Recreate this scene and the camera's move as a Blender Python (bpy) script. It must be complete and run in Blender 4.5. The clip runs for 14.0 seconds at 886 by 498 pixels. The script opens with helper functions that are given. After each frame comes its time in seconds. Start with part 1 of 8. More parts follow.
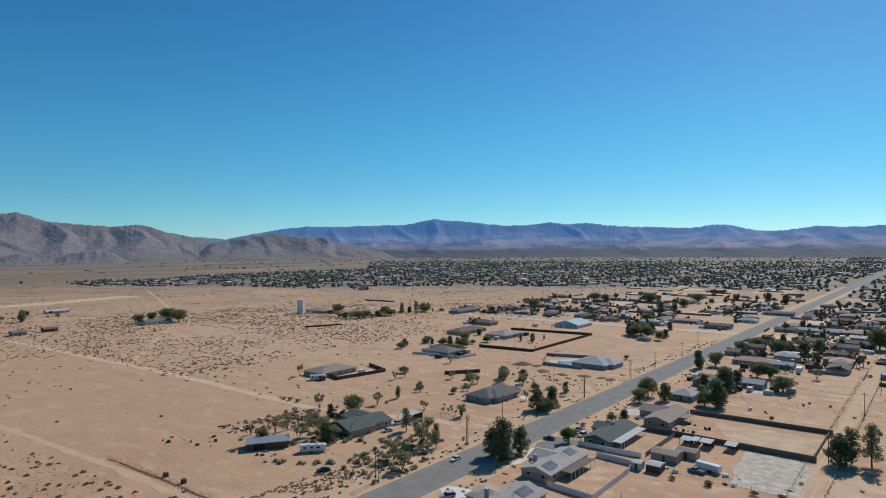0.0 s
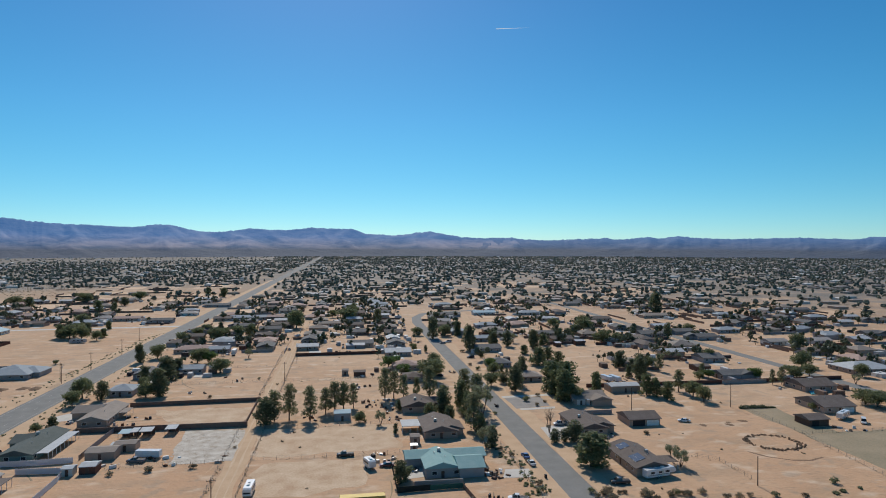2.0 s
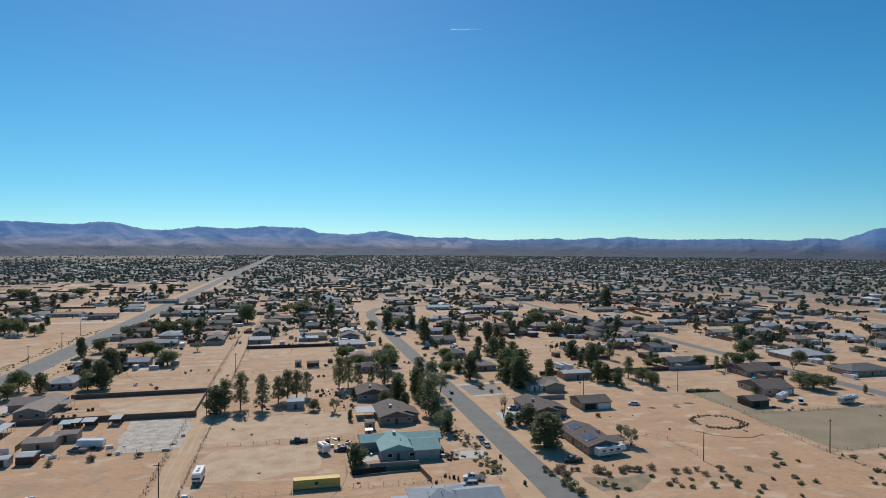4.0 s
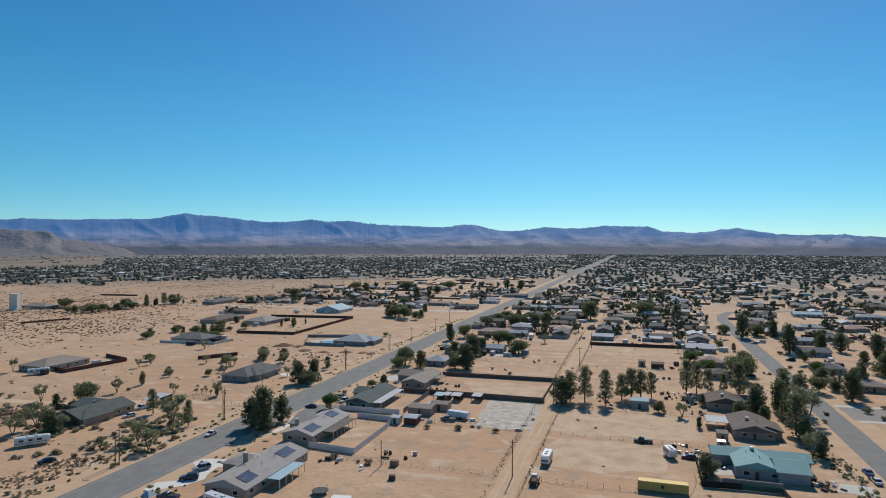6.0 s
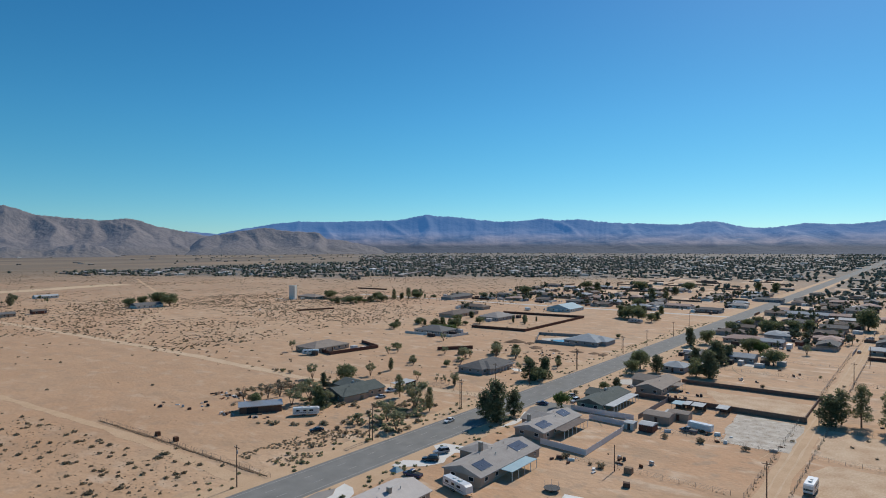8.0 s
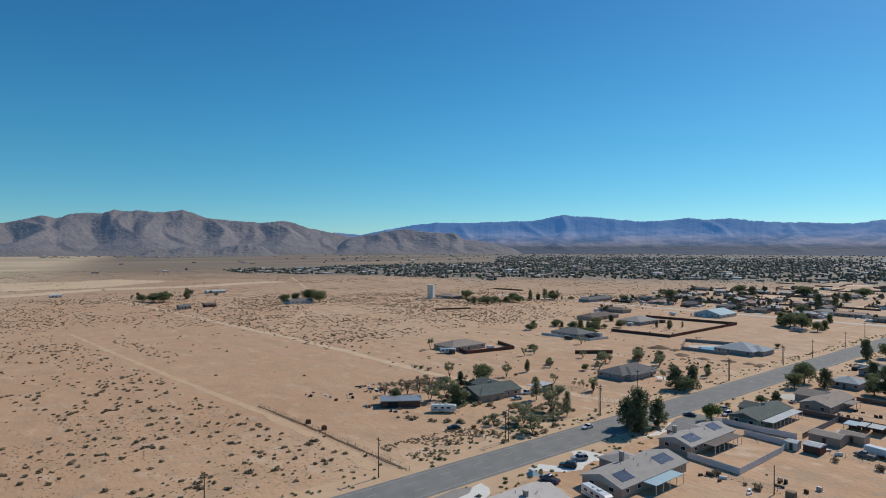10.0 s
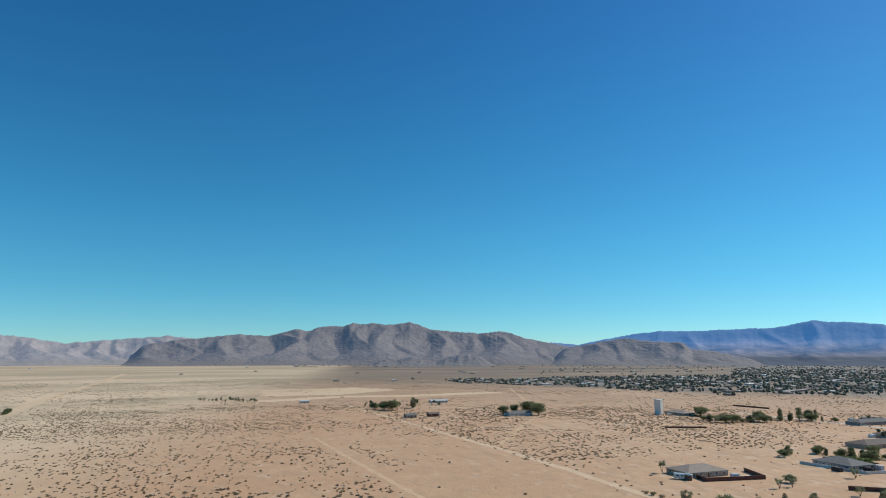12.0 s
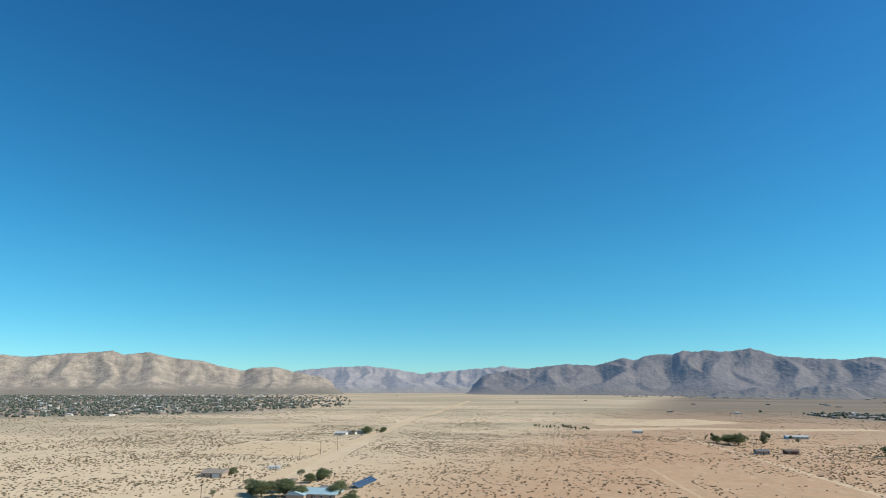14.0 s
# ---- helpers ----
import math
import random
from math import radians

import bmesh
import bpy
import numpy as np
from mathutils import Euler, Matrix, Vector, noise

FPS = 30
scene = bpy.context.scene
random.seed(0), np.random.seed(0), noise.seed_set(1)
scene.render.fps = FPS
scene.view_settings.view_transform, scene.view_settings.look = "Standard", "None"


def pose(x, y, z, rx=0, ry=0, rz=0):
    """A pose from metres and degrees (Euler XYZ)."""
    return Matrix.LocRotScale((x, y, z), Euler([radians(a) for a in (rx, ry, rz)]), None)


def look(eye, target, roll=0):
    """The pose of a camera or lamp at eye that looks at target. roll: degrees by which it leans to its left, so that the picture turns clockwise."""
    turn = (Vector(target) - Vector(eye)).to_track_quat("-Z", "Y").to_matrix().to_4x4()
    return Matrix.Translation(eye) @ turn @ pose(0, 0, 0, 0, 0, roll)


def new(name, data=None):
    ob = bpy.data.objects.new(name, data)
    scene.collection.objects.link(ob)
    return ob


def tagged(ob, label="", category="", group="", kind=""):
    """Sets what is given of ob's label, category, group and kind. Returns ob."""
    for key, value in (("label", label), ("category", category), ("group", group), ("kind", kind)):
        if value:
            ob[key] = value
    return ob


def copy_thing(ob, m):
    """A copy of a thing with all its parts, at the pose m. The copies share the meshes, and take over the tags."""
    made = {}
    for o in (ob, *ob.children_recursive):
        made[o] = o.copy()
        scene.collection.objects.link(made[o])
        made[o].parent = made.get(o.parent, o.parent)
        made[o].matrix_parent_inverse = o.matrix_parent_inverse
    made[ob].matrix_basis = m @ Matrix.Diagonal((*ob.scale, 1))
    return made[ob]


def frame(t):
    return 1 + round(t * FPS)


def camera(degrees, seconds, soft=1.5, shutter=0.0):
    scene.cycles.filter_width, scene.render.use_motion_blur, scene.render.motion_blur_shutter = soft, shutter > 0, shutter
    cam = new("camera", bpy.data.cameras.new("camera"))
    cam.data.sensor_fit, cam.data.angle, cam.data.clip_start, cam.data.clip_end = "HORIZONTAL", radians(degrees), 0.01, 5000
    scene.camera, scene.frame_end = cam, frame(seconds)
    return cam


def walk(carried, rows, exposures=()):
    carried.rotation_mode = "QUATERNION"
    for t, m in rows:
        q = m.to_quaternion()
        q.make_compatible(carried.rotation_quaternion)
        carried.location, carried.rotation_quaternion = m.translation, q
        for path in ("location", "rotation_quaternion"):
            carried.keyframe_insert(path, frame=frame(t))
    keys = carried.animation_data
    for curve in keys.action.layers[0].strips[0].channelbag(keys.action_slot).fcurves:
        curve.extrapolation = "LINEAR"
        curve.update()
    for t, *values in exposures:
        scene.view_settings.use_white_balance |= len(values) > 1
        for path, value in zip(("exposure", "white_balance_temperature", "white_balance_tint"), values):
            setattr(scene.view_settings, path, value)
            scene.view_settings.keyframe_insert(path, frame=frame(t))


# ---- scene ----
cam = camera(71.09, 14.0, 1.0)
PATH = [
    (0, 0.346, 0.824, 75.251, 39.194, -0.264, 0.300),
    (0.2, 0.850, 0.824, 74.698, 38.084, -0.239, 0.229),
    (0.5, 1.234, 0.816, 73.851, 28.479, -0.292, 0.166),
    (0.7, 1.233, 0.740, 73.268, 19.527, -0.275, 0.166),
    (1, 1.212, 0.485, 72.387, 7.547, -0.302, 0.153),
    (1.2, 1.037, 0.309, 71.812, 2.131, -0.298, 0.086),
    (1.5, 0.741, 0.102, 70.978, -1.850, -0.284, -0.022),
    (1.7, 0.847, 0.016, 70.443, -4.052, -0.287, -0.046),
    (2, 1.256, -0.076, 69.682, -9.171, -0.283, -0.088),
    (2.2, 1.465, -0.121, 69.196, -13.888, -0.290, -0.175),
    (2.73, 1.225, -0.042, 67.760, -21.508, -0.284, -0.243),
    (3.25, 0.985, 0.038, 66.324, -21.464, -0.268, -0.297),
    (3.77, 0.745, 0.117, 64.889, -16.545, -0.255, -0.319),
    (4.3, 0.505, 0.197, 63.453, -9.542, -0.263, -0.292),
    (4.5, 0.330, 0.134, 63.280, -6.832, -0.293, -0.218),
    (5, 0.000, 0.000, 62.999, 2.251, -0.333, -0.186),
    (5.2, -0.060, 0.014, 63.000, 6.905, -0.373, -0.137),
    (5.5, -0.088, 0.059, 63.002, 13.651, -0.402, -0.048),
    (5.7, -0.006, 0.082, 62.994, 16.117, -0.418, -0.046),
    (6, 0.145, 0.103, 62.963, 17.417, -0.404, -0.078),
    (6.5, 0.048, 0.180, 62.918, 19.529, -0.421, -0.065),
    (6.7, -0.050, 0.274, 62.917, 21.760, -0.446, -0.063),
    (7, -0.207, 0.369, 62.916, 25.632, -0.467, -0.052),
    (7.5, -0.382, 0.344, 62.858, 32.221, -0.497, 0.004),
    (8, -0.525, 0.367, 62.739, 38.430, -0.518, 0.045),
    (8.5, -0.385, 0.425, 62.731, 43.701, -0.550, 0.115),
    (8.7, -0.275, 0.475, 62.692, 45.342, -0.546, 0.113),
    (9.22, -0.691, 0.624, 62.703, 48.520, -0.548, 0.084),
    (9.75, -1.107, 0.772, 62.715, 50.248, -0.532, 0.024),
    (10.28, -1.523, 0.921, 62.726, 51.745, -0.450, -0.030),
    (10.8, -1.939, 1.070, 62.738, 54.230, -0.258, -0.043),
    (11, -2.008, 0.968, 62.838, 55.519, 0.610, -0.016),
    (11.2, -2.058, 0.849, 62.953, 57.465, 2.175, 0.057),
    (11.5, -2.118, 0.724, 63.090, 62.974, 4.973, 0.066),
    (12, -2.225, 0.499, 63.248, 70.654, 9.636, 0.006),
    (12.5, -2.485, 0.217, 63.082, 76.909, 13.863, -0.050),
    (12.8, -2.728, 0.263, 62.714, 81.246, 16.102, -0.030),
    (13, -2.920, 0.359, 62.375, 84.156, 17.401, -0.071),
    (13.3, -3.240, 0.613, 61.795, 89.702, 18.126, -0.235),
    (13.5, -3.463, 0.823, 61.392, 93.273, 17.363, -0.164),
    (13.7, -3.686, 1.039, 60.995, 96.308, 15.555, -0.090),
    (14, -4.019, 1.364, 60.411, 99.782, 12.271, -0.188),
]
walk(cam, [(t, pose(x, y, z, 90 + tilt, roll, turn)) for t, x, y, z, turn, tilt, roll in PATH],
     [(0, 0.0, 6500, 10), (10.8, 0.0, 6500, 10), (11.5, 0.12, 6500, 8.5), (12, 0.25, 6500, 6.5), (12.5, 0.34, 6500, 5), (13, 0.42, 6500, 4), (14, 0.48, 6500, 4)])

# ---------------------------------------------------------------- light
SUN_HEIGHT, SUN_TURN = radians(40), radians(-2)      # 0 is straight along +y
world = bpy.data.worlds.new("sky")
scene.world = world
world.use_nodes = True
wn = world.node_tree
sky = wn.nodes.new("ShaderNodeTexSky")
sky.sky_type, sky.sun_disc = "NISHITA", False
sky.sun_elevation, sky.sun_rotation = SUN_HEIGHT, SUN_TURN
sky.altitude, sky.air_density, sky.dust_density, sky.ozone_density = 900, 0.65, 0.24, 6.0
deep = wn.nodes.new("ShaderNodeHueSaturation")       # the clear, deep desert blue
deep.inputs["Hue"].default_value, deep.inputs["Saturation"].default_value = 0.482, 1.2
wn.links.new(sky.outputs[0], deep.inputs["Color"])
low, tint, dyed = wn.nodes.new("ShaderNodeSeparateXYZ"), wn.nodes.new("ShaderNodeValToRGB"), wn.nodes.new("ShaderNodeMix")   # thin haze turns the low sky cyan
wn.links.new(wn.nodes.new("ShaderNodeTexCoord").outputs["Generated"], low.inputs[0])
wn.links.new(low.outputs["Z"], tint.inputs[0])
stops = tint.color_ramp.elements
tint.color_ramp.interpolation = "B_SPLINE"
stops[0].position, stops[0].color = 0.0, (0.54, 0.665, 0.60, 1)
stops[1].position, stops[1].color = 0.62, (0.84, 0.70, 1.03, 1)
stops.new(1.0).color = (1.3, 1.0, 0.86, 1)
stops.new(0.2).color = (1.04, 1.07, 0.91, 1)
dyed.data_type, dyed.blend_type = "RGBA", "MULTIPLY"
dyed.inputs[0].default_value = 1.0
wn.links.new(deep.outputs[0], dyed.inputs[6])
wn.links.new(tint.outputs[0], dyed.inputs[7])
wn.links.new(dyed.outputs[2], wn.nodes["Background"].inputs[0])
wn.nodes["Background"].inputs[1].default_value = 0.125
sun = new("sun", bpy.data.lights.new("sun", "SUN"))
sun.data.energy, sun.data.angle, sun.data.color = 3.6, radians(0.5), (1.0, 0.93, 0.82)
sun.matrix_world = look((100 * math.sin(SUN_TURN), 100 * math.cos(SUN_TURN), 100 * math.tan(SUN_HEIGHT)), (0, 0, 0))


# ---------------------------------------------------------------- materials
def mat(name, a, b, size=1.0, fine=0.08, rough=0.85, bump=0.3, metal=0.0, vary=0.0, coat=0.0):
    """Two colours mixed by noise of two sizes (metres), with fine relief; vary: brightness from thing to thing."""
    m = bpy.data.materials.new(name)
    m.use_nodes = True
    n, l = m.node_tree.nodes, m.node_tree.links
    p = n["Principled BSDF"]
    p.inputs["Roughness"].default_value, p.inputs["Metallic"].default_value = rough, metal
    p.inputs["Coat Weight"].default_value = coat
    p.inputs["Specular IOR Level"].default_value = 0.5 if rough < 0.4 else 0.25
    tc = n.new("ShaderNodeTexCoord")
    big, small = n.new("ShaderNodeTexNoise"), n.new("ShaderNodeTexNoise")
    big.inputs["Scale"].default_value, big.inputs["Detail"].default_value = 1 / size, 4
    small.inputs["Scale"].default_value, small.inputs["Detail"].default_value = 1 / fine, 3
    for t in (big, small):
        l.new(tc.outputs["Object"], t.inputs["Vector"])
    add = n.new("ShaderNodeMath")
    add.operation = "MULTIPLY_ADD"
    l.new(small.outputs[0], add.inputs[0])
    add.inputs[1].default_value = 0.45
    half = n.new("ShaderNodeMath")
    half.operation = "MULTIPLY"
    half.inputs[1].default_value = 0.6
    l.new(big.outputs[0], half.inputs[0])
    l.new(half.outputs[0], add.inputs[2])
    ramp = n.new("ShaderNodeMapRange")
    ramp.inputs[1].default_value, ramp.inputs[2].default_value = 0.36, 0.7
    l.new(add.outputs[0], ramp.inputs[0])
    mix = n.new("ShaderNodeMix")
    mix.data_type = "RGBA"
    mix.inputs[6].default_value, mix.inputs[7].default_value = (*a, 1), (*b, 1)
    l.new(ramp.outputs[0], mix.inputs[0])
    out = mix.outputs[2]
    if vary:
        info, hsv, r = n.new("ShaderNodeObjectInfo"), n.new("ShaderNodeHueSaturation"), n.new("ShaderNodeMapRange")
        r.inputs[3].default_value, r.inputs[4].default_value = 1 - vary, 1 + vary
        l.new(info.outputs["Random"], r.inputs[0])
        l.new(r.outputs[0], hsv.inputs["Value"])
        l.new(out, hsv.inputs["Color"])
        out = hsv.outputs[0]
    l.new(out, p.inputs["Base Color"])
    bm = n.new("ShaderNodeBump")
    bm.inputs["Strength"].default_value, bm.inputs["Distance"].default_value = bump, fine * 0.5
    l.new(small.outputs[0], bm.inputs["Height"])
    l.new(bm.outputs[0], p.inputs["Normal"])
    return m


def island_mat(name, a, b, rough=0.8, glow=0.0):
    """For joined stuff: each island takes its own mix of two colours. glow: share of light that leaves let through."""
    m = mat(name, a, b, 3, 0.3, rough, 0.2)
    n, l = m.node_tree.nodes, m.node_tree.links
    geo, mix = n.new("ShaderNodeNewGeometry"), n.new("ShaderNodeMix")
    mix.data_type = "RGBA"
    mix.inputs[6].default_value, mix.inputs[7].default_value = (*a, 1), (*b, 1)
    l.new(geo.outputs["Random Per Island"], mix.inputs[0])
    l.new(mix.outputs[2], n["Principled BSDF"].inputs["Base Color"])
    if glow:
        back, both = n.new("ShaderNodeBsdfTranslucent"), n.new("ShaderNodeMixShader")
        both.inputs[0].default_value = glow
        l.new(mix.outputs[2], back.inputs["Color"])
        l.new(n["Principled BSDF"].outputs[0], both.inputs[1])
        l.new(back.outputs[0], both.inputs[2])
        l.new(both.outputs[0], n["Material Output"].inputs["Surface"])
    return m


def ground_mat():
    m = bpy.data.materials.new("desert_sand")
    m.use_nodes = True
    n, l = m.node_tree.nodes, m.node_tree.links
    p = n["Principled BSDF"]
    p.inputs["Roughness"].default_value = 0.95
    tc = n.new("ShaderNodeTexCoord")

    def noise_at(metres, detail=4, lo=0.35, hi=0.65, stretch=None):
        t, r = n.new("ShaderNodeTexNoise"), n.new("ShaderNodeMapRange")
        t.inputs["Scale"].default_value, t.inputs["Detail"].default_value = 1 / metres, detail
        if stretch:
            mp = n.new("ShaderNodeMapping")
            mp.inputs["Scale"].default_value = stretch
            l.new(tc.outputs["Object"], mp.inputs[0])
            l.new(mp.outputs[0], t.inputs[0])
        else:
            l.new(tc.outputs["Object"], t.inputs[0])
        r.inputs[1].default_value, r.inputs[2].default_value = lo, hi
        l.new(t.outputs[0], r.inputs[0])
        return r.outputs[0]

    def blend(fac, a, b, share=1.0):
        mx = n.new("ShaderNodeMix")
        mx.data_type = "RGBA"
        if share != 1.0:
            k = n.new("ShaderNodeMath")
            k.operation = "MULTIPLY"
            k.inputs[1].default_value = share
            l.new(fac, k.inputs[0])
            fac = k.outputs[0]
        l.new(fac, mx.inputs[0])
        for i, c in ((6, a), (7, b)):
            if isinstance(c, tuple):
                mx.inputs[i].default_value = (*c, 1)
            else:
                l.new(c, mx.inputs[i])
        return mx.outputs[2]

    col = blend(noise_at(420, 3, 0.4, 0.62), SAND_A, SAND_B)
    col = blend(noise_at(60, 5, 0.45, 0.72), col, SAND_PALE, 0.5)
    col = blend(noise_at(26, 6, 0.52, 0.75, (1, 1.6, 1)), col, SAND_BROWN, 0.55)
    col = blend(noise_at(5, 5, 0.5, 0.8), col, SAND_BROWN, 0.35)
    col = blend(noise_at(0.9, 3, 0.45, 0.8), col, SAND_PALE, 0.25)
    col = blend(noise_at(19, 7, 0.5, 0.68, (1, 2.0, 1)), col, (0.33, 0.245, 0.16), 0.42)
    col = blend(noise_at(3.2, 5, 0.56, 0.72, (1, 2.6, 1)), col, (0.27, 0.20, 0.13), 0.5)
    col = blend(noise_at(12, 6, 0.56, 0.68, (1, 1.7, 1)), col, (0.66, 0.52, 0.385), 0.55)
    col = blend(noise_at(7, 7, 0.57, 0.66), col, (0.33, 0.255, 0.18), 0.5)
    axis = n.new("ShaderNodeSeparateXYZ")
    l.new(tc.outputs["Object"], axis.inputs[0])
    # redder, darker sand on the open ground beyond the main road
    red = n.new("ShaderNodeMapRange")
    red.interpolation_type = "SMOOTHSTEP"
    red.inputs[1].default_value, red.inputs[2].default_value = -135, -215
    l.new(axis.outputs["X"], red.inputs[0])
    near = n.new("ShaderNodeMapRange")
    near.interpolation_type = "SMOOTHSTEP"
    near.inputs[1].default_value, near.inputs[2].default_value, near.inputs[3].default_value, near.inputs[4].default_value = 120, 330, 1.0, 0.35
    l.new(axis.outputs["Y"], near.inputs[0])
    open_ground = n.new("ShaderNodeMath")
    open_ground.operation = "MULTIPLY"
    l.new(red.outputs[0], open_ground.inputs[0])
    l.new(near.outputs[0], open_ground.inputs[1])
    col = blend(open_ground.outputs[0], col, blend(noise_at(14, 7, 0.4, 0.68, (1, 1.8, 1)), (0.455, 0.262, 0.142), (0.37, 0.225, 0.13)), 0.5)
    # the western plain is paler and yellower
    west = n.new("ShaderNodeMapRange")
    west.interpolation_type = "SMOOTHSTEP"
    west.inputs[1].default_value, west.inputs[2].default_value = -70, -330
    slant = n.new("ShaderNodeMath")
    slant.operation, slant.inputs[1].default_value = "MULTIPLY_ADD", 0.25
    l.new(axis.outputs["X"], slant.inputs[0])
    l.new(axis.outputs["Y"], slant.inputs[2])
    l.new(slant.outputs[0], west.inputs[0])
    col = blend(west.outputs[0], col, blend(noise_at(45, 5, 0.4, 0.7, (1, 2.5, 1)), (0.69, 0.54, 0.365), (0.60, 0.46, 0.305)), 0.85)
    # far from the lots the plain carries a thin olive scrub
    pos = n.new("ShaderNodeVectorMath")
    pos.operation = "LENGTH"
    l.new(tc.outputs["Object"], pos.inputs[0])
    rr = n.new("ShaderNodeMapRange")
    rr.inputs[1].default_value, rr.inputs[2].default_value = 700, 1700
    l.new(pos.outputs["Value"], rr.inputs[0])
    less = n.new("ShaderNodeMath")
    less.operation = "MULTIPLY_ADD"
    less.inputs[1].default_value, less.inputs[2].default_value = -0.85, 1.0
    l.new(west.outputs[0], less.inputs[0])
    cover = n.new("ShaderNodeMath")
    cover.operation = "MULTIPLY"
    l.new(rr.outputs[0], cover.inputs[0])
    l.new(less.outputs[0], cover.inputs[1])
    k = n.new("ShaderNodeMath")
    k.operation = "MULTIPLY"
    l.new(cover.outputs[0], k.inputs[0])
    l.new(noise_at(330, 5, 0.25, 0.5, (1, 0.35, 1)), k.inputs[1])
    col = blend(k.outputs[0], col, SCRUB_WASH, 0.9)
    # the plain before the ranges is dark with old scrub
    dark_reach = n.new("ShaderNodeMapRange")
    dark_reach.inputs[1].default_value, dark_reach.inputs[2].default_value = 1500, 2500
    l.new(pos.outputs["Value"], dark_reach.inputs[0])
    far_cover = n.new("ShaderNodeMath")
    far_cover.operation = "MULTIPLY"
    l.new(dark_reach.outputs[0], far_cover.inputs[0])
    l.new(less.outputs[0], far_cover.inputs[1])
    col = blend(far_cover.outputs[0], col, blend(noise_at(260, 6, 0.38, 0.66, (1, 0.25, 1)), (0.115, 0.092, 0.07), (0.26, 0.20, 0.14)), 0.8)
    # long olive and pale bands across the far western plain
    out = n.new("ShaderNodeMath")
    out.operation = "MULTIPLY"
    l.new(noise_at(210, 8, 0.41, 0.56, (1, 0.3, 1)), out.inputs[0])
    edge = n.new("ShaderNodeMapRange")
    edge.inputs[1].default_value, edge.inputs[2].default_value = -420, -900
    l.new(axis.outputs["X"], edge.inputs[0])
    l.new(edge.outputs[0], out.inputs[1])
    belts = n.new("ShaderNodeMath")
    belts.operation = "MULTIPLY"
    l.new(out.outputs[0], belts.inputs[0])
    l.new(west.outputs[0], belts.inputs[1])
    col = blend(belts.outputs[0], col, (0.30, 0.245, 0.16), 0.6)
    # gardens, gravel and asphalt between the town houses, tree shade mixed into their colour
    turned, bearing = n.new("ShaderNodeMath"), n.new("ShaderNodeMath")
    turned.operation, turned.inputs[1].default_value, bearing.operation = "MULTIPLY", -1.0, "ARCTAN2"
    l.new(axis.outputs["X"], turned.inputs[0])
    l.new(turned.outputs[0], bearing.inputs[0])
    l.new(axis.outputs["Y"], bearing.inputs[1])

    def sloped(a, b, k):
        s = n.new("ShaderNodeMath")
        s.operation, s.inputs[1].default_value = "MULTIPLY_ADD", k
        l.new(b, s.inputs[0])
        l.new(a, s.inputs[2])
        return s.outputs[0]

    def between(value, lo, hi):
        r = n.new("ShaderNodeMapRange")
        r.inputs[1].default_value, r.inputs[2].default_value = lo, hi
        l.new(value, r.inputs[0])
        return r.outputs[0]

    def joint(operation, *terms):
        first = terms[0]
        for other in terms[1:]:
            s = n.new("ShaderNodeMath")
            s.operation = operation
            l.new(first, s.inputs[0])
            l.new(other, s.inputs[1])
            first = s.outputs[0]
        return first

    az, r = bearing.outputs[0], pos.outputs["Value"]
    deg = radians(1)
    built = joint("MAXIMUM",
                  joint("MULTIPLY", between(az, 10 * deg, 6 * deg), between(az, -178 * deg, -170 * deg), between(r, 640, 1000)),
                  joint("MULTIPLY", between(az, 5 * deg, 8 * deg), between(az, 47 * deg, 45 * deg), between(r, 1080, 1190)),
                  joint("MULTIPLY", between(az, 45 * deg, 47 * deg), between(az, 70 * deg, 66 * deg), between(sloped(r, az, -15 / deg), 340, 440), between(sloped(r, az, 20 / deg), 3000, 2860)),
                  joint("MULTIPLY", between(az, 111 * deg, 119 * deg), between(r, 1300, 1430)))
    yards = joint("MULTIPLY", built, noise_at(48, 5, 0.28, 0.5))
    col = blend(yards, col, blend(noise_at(90, 4, 0.4, 0.6), (0.13, 0.128, 0.115), (0.22, 0.19, 0.16)), 0.84)
    l.new(col, p.inputs["Base Color"])
    bump = n.new("ShaderNodeBump")
    bump.inputs["Strength"].default_value, bump.inputs["Distance"].default_value = 0.6, 0.25
    l.new(noise_at(1.6, 6, 0.2, 0.8), bump.inputs["Height"])
    l.new(bump.outputs[0], p.inputs["Normal"])
    return m


